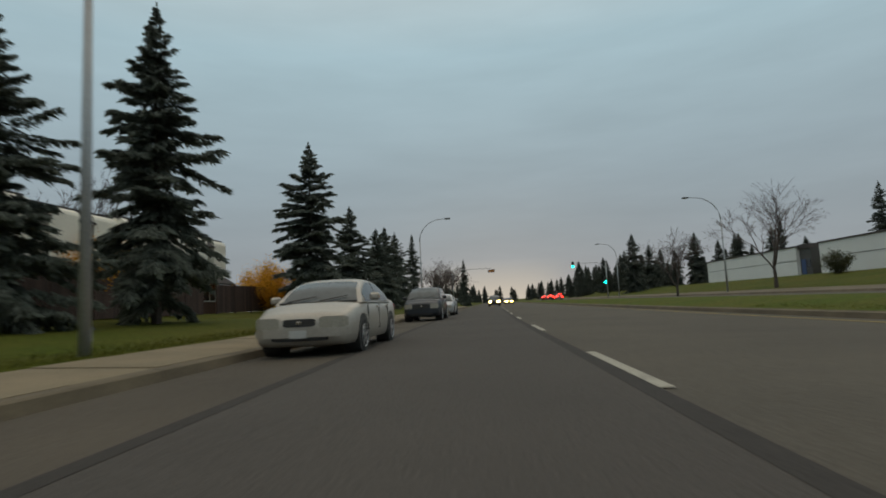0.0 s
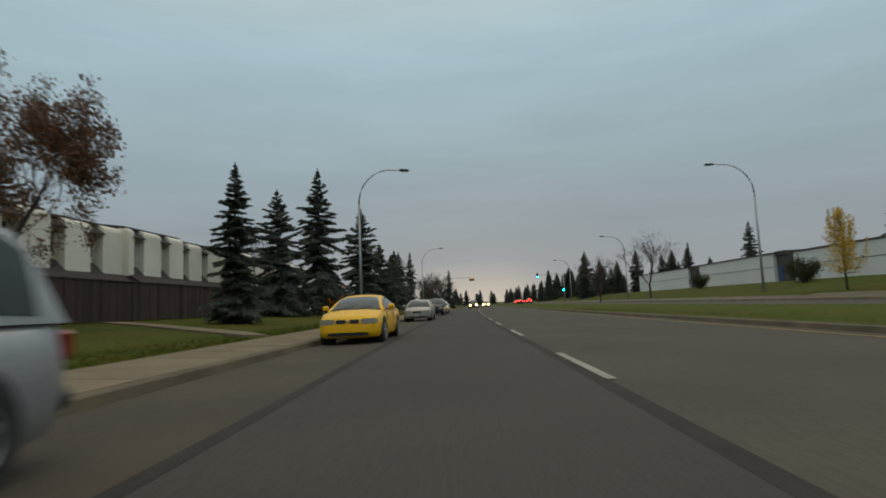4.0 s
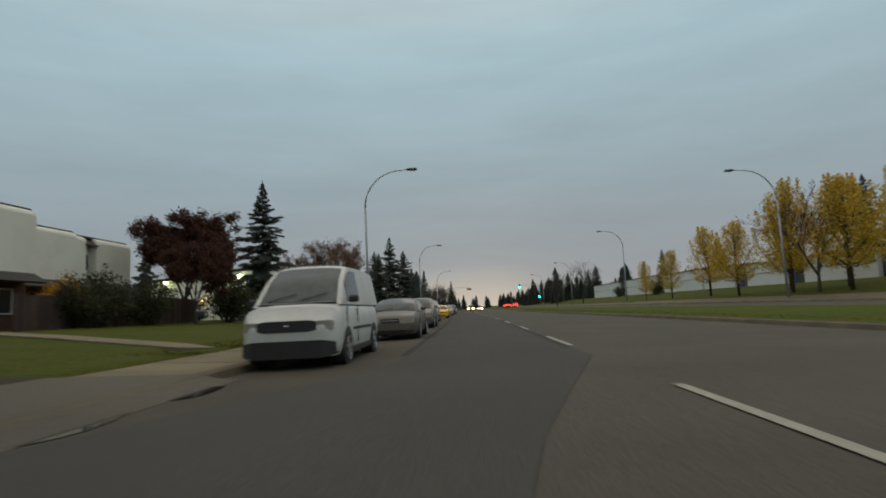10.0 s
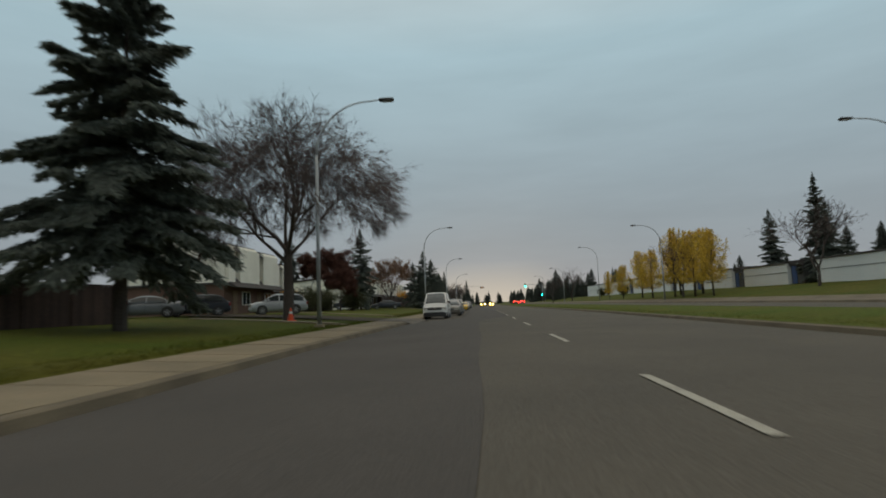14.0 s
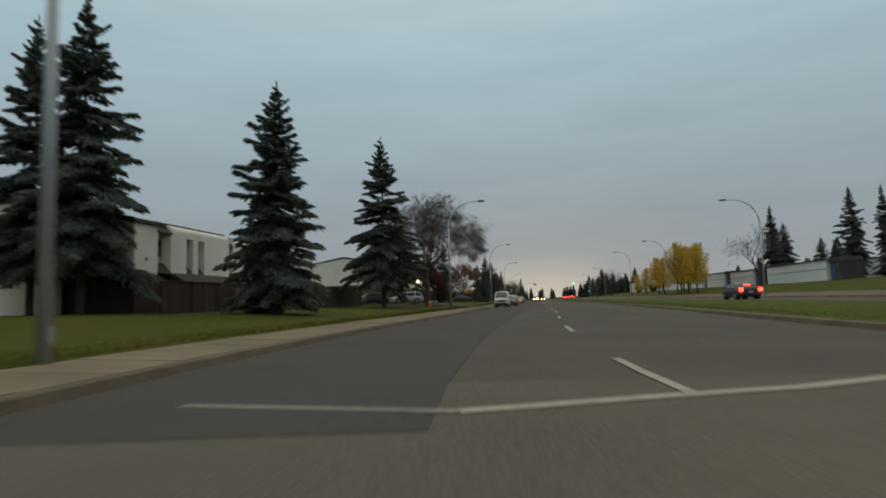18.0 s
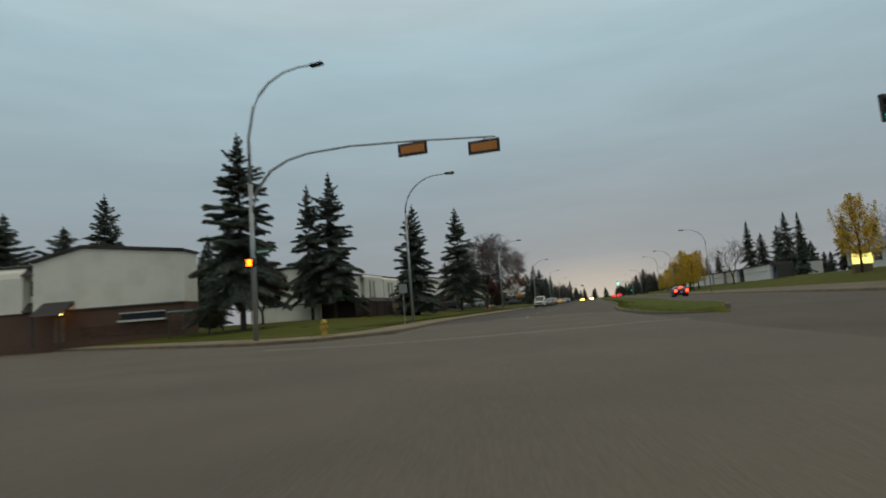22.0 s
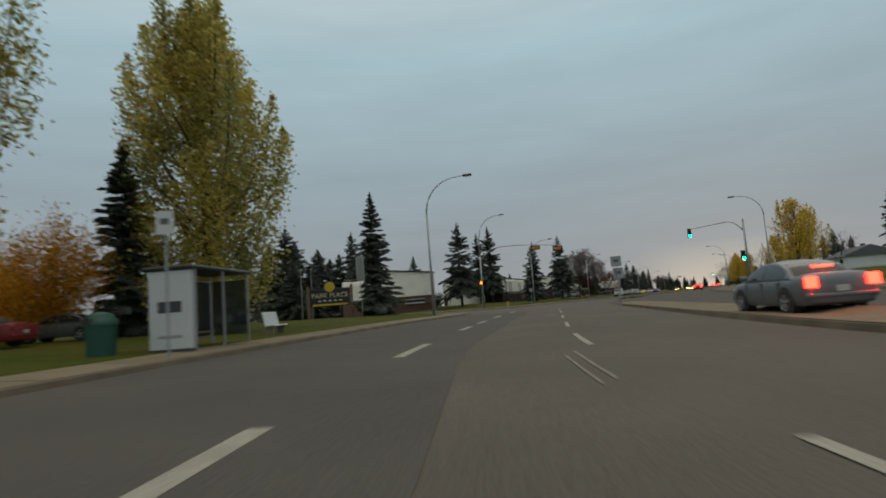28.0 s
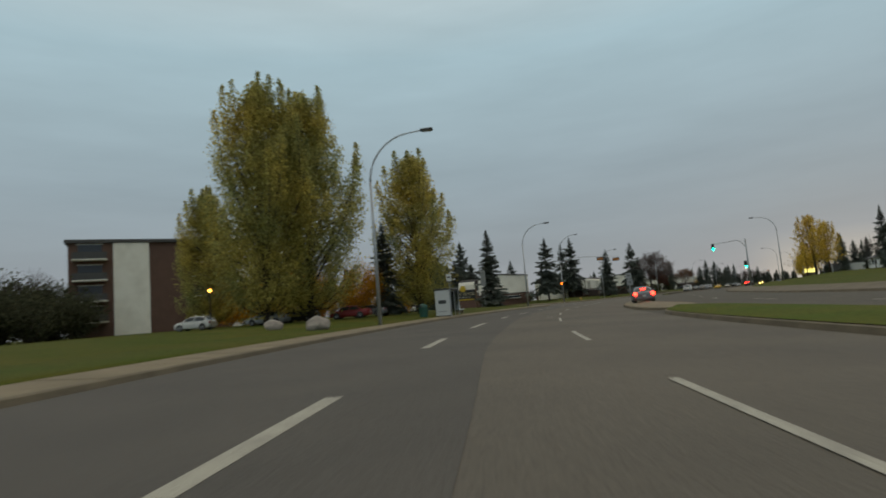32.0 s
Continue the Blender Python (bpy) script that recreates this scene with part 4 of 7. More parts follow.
def put(ob, base, x, y, h, spin, wide=1.0, z=None):
    ob.matrix_basis = Matrix.Translation((x, y, place_z(x, y) - 0.05 if z is None else z)) @ Matrix.Rotation(spin, 4, "Z")
    s = h / base
    ob.scale = (s * wide, s * wide, s)
    return ob


def elm_tree(seed, height, radius, fork, label):
    """A bare elm: a stout trunk that parts into limbs, which fan out and fork again and again into a dome of fine twigs."""
    rng = np.random.default_rng(seed)
    big, fine, ends = bmesh.new(), [], []
    tube([(0, 0, -0.3), (0.02, 0, 0.25), (0.05, 0.02, fork * 0.5), (0.0, 0.0, fork)], [0.46, 0.34, 0.29, 0.31], 10, big, cap=False)

    def limb(p, d, ln, r, depth):
        pts = [p]
        for k in range(4):
            away = Vector((p.x, p.y, 0))
            pull = Vector((0, 0, 0.03 if depth < 2 else -0.045)) + (away.normalized() * 0.03 if away.length > 0.1 else Vector())
            d = (d + pull + Vector(rng.normal(0, 0.075 if depth < 3 else 0.11, 3))).normalized()
            pts.append(pts[-1] + d * ln / 4)
        radii = list(np.linspace(r, r * 0.68, 5))
        if depth < 3:
            tube(pts, radii, 7 - depth, big, cap=False)
        else:
            fine.append((pts, radii))
        if depth == 7:
            ends.append((pts[-1], d))
            return
        for k in range(3 if rng.random() < 0.45 or depth < 2 else 2):
            u = d.orthogonal().normalized()
            side = Matrix.Rotation(rng.uniform(0, 6.283), 3, d) @ u
            out = rng.uniform(0.10, 0.22) if k == 0 else rng.uniform(0.38, 0.75)
            at = pts[-1] if k == 0 else pts[int(rng.integers(2, 5))]
            limb(at, (d + side * out).normalized(), ln * rng.uniform(0.70, 0.88), r * (0.66 if k == 0 else 0.50), depth + 1)

    for k in range(7):
        az = k * 2.4 + rng.normal(0, 0.2)
        lean = radians((10, 44, 58, 30, 62, 48, 24)[k])
        d = Vector((math.cos(az) * math.sin(lean), math.sin(az) * math.sin(lean), math.cos(lean)))
        limb(Vector((0, 0, fork - 0.9 * rng.random())), d, 3.2 * rng.uniform(0.85, 1.1), 0.19 * rng.uniform(0.75, 1.05), 0)
    allp = np.array([tuple(p) for p, _ in ends])
    kr = radius / np.quantile(np.hypot(allp[:, 0], allp[:, 1]), 0.95)
    kz = (height - fork) / (np.quantile(allp[:, 2], 0.995) - fork)

    def even(p):
        return Vector((p.x * kr, p.y * kr, p.z if p.z < fork else fork + (p.z - fork) * kz)) if p.z > fork - 1 else p

    for v in big.verts:
        v.co = even(v.co)
    verts, faces = [], []
    for pts, radii in fine:
        n0 = len(verts)
        for p, r in zip(pts, radii):
            q, r = even(p), max(r, 0.011)
            verts += [(q.x + r * math.cos(a * 2.09), q.y + r * math.sin(a * 2.09), q.z + 0.5 * r * math.sin(a * 2.09 + 1)) for a in range(3)]
        for i in range(len(pts) - 1):
            for a in range(3):
                faces.append((n0 + 3 * i + a, n0 + 3 * i + (a + 1) % 3, n0 + 3 * i + 3 + (a + 1) % 3, n0 + 3 * i + 3 + a))
    for p, d in ends:
        q0 = even(p)
        for _ in range(9):
            w = (d + Vector(rng.normal(0, 0.38, 3)) + Vector((0, 0, -0.12))).normalized()
            n0, q = len(verts), q0 + w * rng.uniform(0.3, 0.95)
            side = w.orthogonal().normalized() * 0.010
            verts += [tuple(q0 - side), tuple(q0 + side), tuple(q)]
            faces.append((n0, n0 + 1, n0 + 2))
    e = thing("bare_tree", Matrix(), label, "tree")
    part("trunk", big, BARK, e, "grey-brown trunk and limbs", smooth=True)
    mesh_ob("branch_crown", verts, faces, TWIG, e, "fine bare branches")
    return e, height


ELM = elm_tree(31, 12.7, 7.1, 4.2, "large bare elm with a broad rounded crown on the lawn")
put(*ELM, -10.9, -70.6, 12.7, 0.6)
RED = bare_tree(32, 9, 0.55, 5, 0.18, "bare tree with some dry reddish leaves remaining", TWIG_RED, LEAF_BROWN, 26, split=(3, 4))
put(*RED, -15.2, -9.6, 9.2, 1.0, 0.9)
DARKRED = bare_tree(33, 8, 0.6, 5, 0.18, "rounded tree with dark red leaves beside the town houses", TWIG_RED, LEAF_RED, 150, split=(3, 4), first=0.15)
put(*DARKRED, -19.8, -31.8, 8.2, 2.0, 1.15)
o = copy_thing(DARKRED[0], pose(-16.5, -37, place_z(-16.5, -37), 0, 0, 100))
o.scale = tuple(DARKRED[0].scale[k] * 0.62 for k in range(3))
o = copy_thing(DARKRED[0], pose(-23.5, -118.2, place_z(-23.5, -118.2), 0, 0, 200))
o.scale = tuple(DARKRED[0].scale[k] * 0.8 for k in range(3))
FARBARE = bare_tree(34, 10, 0.55, 5, 0.2, "bare tree with a spreading crown beside the road", TWIG, split=(3, 4))
put(*FARBARE, 24.2, 50.1, 9.8, 0.3, 1.0)
for x, y, h, a in ((21, 66, 8.5, 2), (-9.5, 95, 8.6, 1.6), (-8.2, 109, 9.0, 2.6), (-12.5, 118, 9.0, 1), (-12, 134, 10, 3), (-13, 150, 9.5, 4), (-11, 168, 10.5, 5), (27, -26, 9, 2.2), (-25, 33, 10, 2.5), (-34, -84, 9, 1.5), (46, -78, 9, 0.4), (-29, 4, 9, 2.7), (33, -46, 9.5, 1.3), (-60, -231, 13, 0.3), (-63, -226, 12, 1.3), (-58, -223, 11.5, 2.3), (-66, -220, 12.5, 3.3), (-70, -229, 13, 4.3)):
    o = copy_thing(FARBARE[0], pose(x, y, place_z(x, y) - 0.05, 0, 0, a * 57))
    s = h / FARBARE[1]
    o.scale = (s, s, s)


def poplar(seed, height, width, label, leaf, per, shoots=230, low=0.05, spires=12):
    """A poplar: a trunk with steep limbs and many upswept, tapering leafy shoots, whose tips give the crown its spiky outline."""
    rng = np.random.default_rng(seed)
    e = thing("poplar_tree", Matrix(), label, "tree", "poplar trees")
    big = tube([(0, 0, -0.3), (0.1, 0, height * 0.35), (-0.1, 0.05, height * 0.7), (0, 0, height * 0.95)], [0.014 * height, 0.010 * height, 0.006 * height, 0.015], 8)
    heights, spans = [low, 0.10, 0.22, 0.38, 0.55, 0.72, 0.86, 0.95, 1.0], [0.50, 0.72, 0.90, 1.0, 1.0, 0.90, 0.66, 0.38, 0.05]
    lumps = [(rng.uniform(0, 6.28), rng.uniform(0.1, 0.95), rng.uniform(0.75, 1.18)) for _ in range(14)]
    pts, reach = [], []
    for k in range(shoots):
        f = low + 0.06 + (0.94 - low) * ((k + rng.random()) / shoots) ** 0.92
        az = k * 2.39996 + rng.normal(0, 0.3)
        bulge = 1.0
        for la, lf, lk in lumps:
            near = math.exp(-((f - lf) / 0.13) ** 2) * max(0.0, math.cos(az - la)) ** 2
            bulge *= 1 + (lk - 1) * near
        rad = width * float(np.interp(f, heights, spans)) * bulge * (1.0 if k % 3 else rng.uniform(0.2, 0.8)) * rng.uniform(0.58, 0.95)
        ln = height * rng.uniform(0.13, 0.24) * (1.05 - 0.35 * f)
        d = Vector((math.cos(az), math.sin(az), 0))
        tip = d * rad + Vector((0, 0, height * f))
        root = d * rad * rng.uniform(0.22, 0.5) + Vector((0, 0, max(height * low, height * f - ln)))
        knee = d * rad * 0.92 + Vector((0, 0, (root.z * 0.55 + tip.z * 0.45)))
        if k % 4 == 0:
            base = Vector((0, 0, max(height * low, root.z - rad * 0.7)))
            tube([base, root, knee.lerp(root, 0.3), tip.lerp(knee, 0.4)], [0.0034 * height, 0.0026 * height, 0.0016 * height, 0.006], 4, big, cap=False)
        u = np.sqrt(rng.random(per)) * 0.5 + rng.random(per) * 0.5
        a, m, b = np.array(root), np.array(knee), np.array(tip)
        pts.append((1 - u)[:, None] ** 2 * a + 2 * (u * (1 - u))[:, None] * m + u[:, None] ** 2 * b)
        reach.append(width * (0.125 * (1 - u) ** 0.8 + 0.018))
    for k in range(spires):
        az = k * 2.39996 + rng.normal(0, 0.35) + 0.6
        f = (0.62, 0.80, 0.93, 0.70, 0.99, 0.86, 0.55, 0.97, 0.75, 0.90, 0.66, 0.45)[k % 12] * rng.uniform(0.97, 1.03)
        rad = width * (float(np.interp(f, heights, spans)) * 0.92 + 0.10)
        d = Vector((math.cos(az), math.sin(az), 0))
        tip = d * rad + Vector((0, 0, height * min(1.0, f + 0.045)))
        root = d * rad * 0.35 + Vector((0, 0, max(height * low, height * (f - 0.38))))
        knee = d * rad * 1.05 + Vector((0, 0, root.z * 0.5 + tip.z * 0.5))
        tube([Vector((0, 0, max(height * low, root.z - rad * 0.5))), root, (root + 2 * knee + tip) / 4, tip], [0.0045 * height, 0.0038 * height, 0.0022 * height, 0.006], 5, big, cap=False)
        u = rng.random(per * 6) ** 1.25
        a, m, b = np.array(root), np.array(knee), np.array(tip)
        pts.append((1 - u)[:, None] ** 2 * a + 2 * (u * (1 - u))[:, None] * m + u[:, None] ** 2 * b)
        reach.append(width * (0.14 * (1 - u) ** 0.75 + 0.010))
    part("trunk", big, BARK, e, "pale grey trunk and steep limbs", smooth=True)
    p, reach = np.concatenate(pts), np.concatenate(reach)
    p = p + rng.normal(0, 1, p.shape) * reach[:, None]
    p[:, 2] = np.maximum(p[:, 2], height * low * 0.6)
    lv, lf = leaf_cloud(p.tolist(), 1, 0.105 if height > 12 else 0.075, 0.01, seed)
    mesh_ob("crown", lv, lf, leaf, e, "thinning autumn leaves")
    return e, height


POP_L = poplar(41, 20, 3.9, "tall poplar with olive and yellow autumn leaves", LEAF_OLIVE, 170, 190)
put(*POP_L, -3.6, -196.4, 21.6, 0.3, 1.4)
POP_M = poplar(42, 20, 4.8, "very tall broad poplar with olive and yellow leaves", LEAF_OLIVE, 180, 250, spires=16)
put(*POP_M, -7.0, -217.5, 26.5, 1.2, 0.95)
for kind, x, y, h, a, w in ((POP_M, -6.4, -212.0, 26.6, 2.0, 1.03), (POP_L, -20.0, -216.0, 17.0, 0.4, 1.35)):
    o = copy_thing(kind[0], pose(x, y, place_z(x, y) - 0.05, 0, 0, a * 57))
    s = h / kind[1]
    o.scale = (s * w, s * w, s)
POP_Y = poplar(43, 9, 2.3, "young poplar with golden yellow leaves beside the far lanes", LEAF_GOLD, 58, 100, low=0.2, spires=9)
put(*POP_Y, 27.3, -22.0, 9.8, 0.0)
for x, y, h, w in ((26.6, -14, 7.6, 1.3), (27.3, -5.8, 8.0, 1.25), (26.5, 4, 6.4, 1.1), (27.5, -29, 8.6, 1.3), (27.4, -35.0, 8.0, 1.1), (26, 13, 5.8, 0.9), (35.4, -113, 12.8, 1.35), (37.5, -107, 11.0, 1.2), (33, -101, 8.0, 1.2), (29.5, -18, 8.6, 1.4), (30, -25, 9.0, 1.3)):
    o = copy_thing(POP_Y[0], pose(x, y, place_z(x, y) - 0.05, 0, 0, (x * 40 + y * 17) % 360))
    s = h / POP_Y[1]
    o.scale = (s * w, s * w, s)


def bush(seed, r, h, leaf, label, name="bush"):
    rng = np.random.default_rng(seed)
    e = thing(name, Matrix(), label, "bush", "bushes")
    stems = bmesh.new()
    pts = []
    for k in range(26):
        az, out = rng.uniform(0, 6.28), r * math.sqrt(rng.random())
        top = Vector((math.cos(az) * out, math.sin(az) * out, h * (1 - 0.5 * (out / r) ** 2) * rng.uniform(0.7, 1.05)))
        tube([(0.1 * math.cos(az), 0.1 * math.sin(az), -0.1), tuple(top * 0.6), tuple(top)], [0.03, 0.02, 0.006], 3, stems, cap=False)
        pts += [top * q for q in (0.35, 0.55, 0.75, 0.9, 1.0)]
    part("woody_stem", stems, BARK, e)
    lv, lf = leaf_cloud(pts, 120 if r > 2 else 40, 0.085 if r > 2 else 0.07, 0.14 * r, seed)
    mesh_ob("foliage", lv, lf, leaf, e)
    return e


BUSH_O = bush(51, 3.4, 6.5, LEAF_ORANGE, "large bushy tree with bright orange leaves", "orange_tree")
BUSH_O.matrix_basis = pose(-7.4, -203.4, place_z(-7.4, -203.4))
BUSH_O.scale = (0.85, 0.85, 1.05)
for x, y, s in ((-12.5, -206, 1.0), (-20, -203, 1.2), (-16, -211.5, 0.9), (-27, -209, 1.0), (-33, -203, 1.1), (-25, -198, 1.0), (-12, -190, 0.5), (-21.5, 14, 0.5), (-18.6, 24.5, 0.6), (-24, 24, 0.55), (-16.5, 41, 0.6), (-20, 46, 0.6), (-21.0, -42.2, 0.42)):
    copy_thing(BUSH_O, pose(x, y, place_z(x, y), 0, 0, x * 37)).scale = (s, s, s)
BUSH_D = bush(52, 1.7, 2.4, LEAF_DARK, "dark dense garden shrub")
BUSH_D.matrix_basis = pose(-17.5, -40.5, place_z(-17.5, -40.5))
for x, y, s in ((-18.5, -43.5, 1.1), (-16, -33.5, 1.2), (-39.0, -121.5, 1.5), (-43, -121, 1.7), (-30, -117, 1.2), (33, 30, 1.0), (34, 58, 0.9), (-50, -229, 2.8), (-51, -224, 3.0), (-48, -232, 2.6), (-49.5, -219.5, 2.6), (-54, -235, 3.6), (-57, -227, 3.8), (-46, -226.5, 2.4), (-59, -240, 3.8), (-55, -221, 3.4)):
    copy_thing(BUSH_D, pose(x, y, place_z(x, y), 0, 0, x * 37)).scale = (s, s, s)


def far_woods():
    """Distant rows of spruce and bare trees that nobody could count."""
    rng = np.random.default_rng(61)
    _, sv, sf = spruce_meshes(62, 11.0, 2.4, 0.02, 0.35)
    sv, sf = np.array(sv), np.array(sf)
    keep = np.arange(0, len(sf), 1)
    allv, allf, n0 = [], [], 0
    spots = [(rng.uniform(28, 62), rng.uniform(112, 260), rng.uniform(0.6, 1.1)) for _ in range(46)]
    spots += [(rng.uniform(18, 40), rng.uniform(150, 300), rng.uniform(0.5, 0.9)) for _ in range(24)]
    spots += [(rng.uniform(-40, -9), rng.uniform(170, 330), rng.uniform(0.5, 0.95)) for _ in range(30)]
    spots += [(rng.uniform(-75, -38), rng.uniform(-60, 90), rng.uniform(0.7, 1.0)) for _ in range(16)]
    spots += [(rng.uniform(50, 100), rng.uniform(-110, 110), rng.uniform(0.5, 0.85)) for _ in range(32)]
    spots += [(rng.uniform(-130, -80), rng.uniform(-235, -120), rng.uniform(0.6, 0.95)) for _ in range(34)]
    spots += [(rng.uniform(-30, 40), rng.uniform(330, 420), rng.uniform(0.7, 1.0)) for _ in range(30)]
    for x, y, s in spots:
        if abs(x - 8) < 14 and y < 330:
            continue
        c, q = math.cos(x), math.sin(x)
        v = sv * s
        v = np.stack([v[:, 0] * c - v[:, 1] * q + x, v[:, 0] * q + v[:, 1] * c + y, v[:, 2] + place_z(x, y)], 1)
        allv.append(v)
        allf.append(sf + n0)
        n0 += len(v)
    ob = mesh_ob("far_trees", np.concatenate(allv).tolist(), np.concatenate(allf).tolist(), SPRUCE_FAR)
    tagged(ob, "distant dark rows of spruce behind the houses", "woods", kind="stuff")


far_woods()


# ---- street furniture ----
def lamp_post(label="galvanised street lamp with a curved arm, unlit"):
    """Origin at the foot, arm towards +x. 11 m high."""
    e = thing("street_lamp", Matrix(), label, "street lamp", "street lamps")
    part("pole", tube([(0, 0, 0), (0, 0, 4), (0, 0, 8.2)], [0.105, 0.088, 0.068], 10), STEEL, e, "tapered steel pole", smooth=True)
    arm = [(0, 0, 8.2)] + [(2.55 * (1 - math.cos(a)) * 1.0, 0, 8.2 + 2.55 * math.sin(a)) for a in np.linspace(0.12, 1.42, 9)] + [(3.15, 0, 10.80)]
    part("arm", tube(arm, list(np.linspace(0.066, 0.034, len(arm))), 8), STEEL, e, "curved steel arm", smooth=True)
    bm = box(3.45, 0, 10.80, 0.72, 0.30, 0.15, 0.05)
    part("lamp_head", bm, DARKMETAL, e, "grey lamp head")
    part("lens", box(3.50, 0, 10.715, 0.46, 0.22, 0.03, 0.01), LENS, e)
    part("base_plate", box(0, 0, 0.05, 0.42, 0.42, 0.16, 0.03), CONCRETE, e, "concrete footing")
    part("hand_hole_cover", box(0.10, 0, 0.62, 0.02, 0.10, 0.24, 0.005), STEEL, e)
    return e


LAMP = lamp_post()
LAMPS = [(-6.8, 8.8, 0.95, 30), (-6.8, -32.2, 0.98, 2), (-7.2, 57, 0.86, 2), (-7.2, -76.8, 1.0, 3), (-5.9, -125.3, 1.05, 8), (0.4, -174.6, 1.2, 14), (14.7, -223.5, 1.30, 27), (29, -252, 1.2, 32)]
for n, (x, y, s, a) in enumerate(LAMPS):
    o = LAMP if n == 0 else copy_thing(LAMP, Matrix())
    o.matrix_basis = Matrix.Translation((x, y, place_z(x, y) * 0.9)) @ Matrix.Rotation(radians(a), 4, "Z") @ Matrix.Rotation(radians(0.4), 4, "X")
    o.scale = (s, s, s)
for x, y, s, a in ((23.3, 57.9, 0.95, 180), (26.4, 24.9, 1.1, 180), (24.6, -26, 1.0, 180), (24.5, -70.7, 0.98, 180), (30.5, -125.5, 1.2, 195), (52.5, -209, 1.1, 210), (22.9, 104, 0.95, 180)):
    o = copy_thing(LAMP, pose(x, y, place_z(x, y), 0, 0, a))
    o.scale = (s, s, s)

GREEN = glow("green_signal_light", (0.0, 1.0, 0.52), 12.0)
RED = glow("red_signal_light", (1.0, 0.06, 0.03), 2.5)
AMBERHAND = glow("orange_walk_signal", (1.0, 0.16, 0.004), 6.0)
SIGNALBACK = mat("orange_signal_backing", (0.55, 0.20, 0.035), 0.6, 0.15, 3, 30, 0.1)
SIGNALBODY = mat("dark_signal_housing", (0.018, 0.018, 0.016), 0.5, 0.15, 4, 30, 0.1)
SIGNBOARD = mat("street_name_green", (0.02, 0.12, 0.07), 0.5, 0.1, 4, 30, 0.05)


FARGREEN = glow("bright_green_lamp", (0.0, 1.0, 0.50), 40.0)


def signal_head(parent, x, y, z, turn, lit=True, wide=False, back=False, lens=None):
    """Three lamps in a housing; the lit side faces -y before the turn."""
    m = Matrix.Translation((x, y, z)) @ Matrix.Rotation(turn, 4, "Z")
    h = new("signal_head")
    h.parent, h.matrix_basis = parent, m
    if wide:
        part("housing", box(0, 0.1, 0, 1.15, 0.22, 0.40, 0.03), SIGNALBACK if back else SIGNALBODY, h, "orange-backed housing" if back else "dark housing")
        part("face", box(0, -0.03, 0, 0.98, 0.05, 0.24, 0.01), SIGNALBODY, h)
        if back:
            part("back_plate", box(0, 0.235, 0, 1.42, 0.03, 0.62, 0.01), SIGNALBODY, h, "dark back plate")
            part("back_panel", box(0, 0.262, 0, 1.16, 0.03, 0.38, 0.01), SIGNALBACK, h, "orange back panel")
    else:
        part("housing", box(0, 0.1, 0, 0.46, 0.22, 1.25, 0.03), SIGNALBODY, h, "dark housing")
    for k in range(3):
        p = (-0.34 + 0.34 * k, 0) if wide else (0, 0.40 - 0.40 * k)
        bm = bmesh.new()
        bmesh.ops.create_circle(bm, cap_ends=True, radius=0.20, segments=12)
        bmesh.ops.transform(bm, matrix=Matrix.Translation((p[0], -0.065 if wide else -0.02, p[1])) @ Matrix.Rotation(radians(90), 4, "X"), verts=bm.verts)
        part("lamp", bm, (lens or GREEN) if (lit and k == 2) else DARKMETAL, h, "lit green lamp" if lit and k == 2 else "")
        visor = tube([(p[0], -0.02, p[1]), (p[0], -0.09 if lit and k == 2 else -0.2, p[1])], [0.202, 0.202], 10, cap=False)
        part("visor", visor, SIGNALBODY, h)
    return h


def signal_mast(x, y, height, reach, turn, heads, label, lamp=True, low=True):
    """Mast with an arm towards +x before the turn."""
    e = thing("traffic_signal", Matrix.Translation((x, y, place_z(x, y))) @ Matrix.Rotation(turn, 4, "Z"), label, "traffic signal", "traffic signals")
    part("pole", tube([(0, 0, 0), (0, 0, height)], [0.14, 0.11], 10), STEEL, e, "steel mast", smooth=True)
    arm = [(0, 0, height - 1.5)] + [(reach * t, 0, height - 1.5 + 1.5 * math.sin(min(1, t * 4.0) * 1.57)) for t in (0.06, 0.14, 0.25, 0.45, 0.75, 1.0)]
    if reach:
        part("arm", tube(arm, list(np.linspace(0.085, 0.04, len(arm))), 8), STEEL, e, "long steel arm", smooth=True)
    part("base_plate", box(0, 0, 0.06, 0.5, 0.5, 0.18, 0.03), CONCRETE, e)
    for hx, hz, wide, lit, back, tw in heads:
        signal_head(e, hx, 0.0, hz, tw, lit, wide, back)
    return e


# over the far lanes of the road and at the crossing far along it
mast = signal_mast(23.3, 116, 7.6, 6.6, radians(180), [], "steel mast with green traffic signals over the far lanes")
signal_head(mast, 6.6, 0, 7.4, radians(180), True, lens=FARGREEN)
signal_head(mast, 0.25, 0, 3.9, radians(180), True, lens=FARGREEN)
mast = signal_mast(-8.5, 122, 7.6, 8.6, 0, [], "steel mast with signals seen from behind")
signal_head(mast, 8.5, 0, 7.0, radians(180), False, True, True)
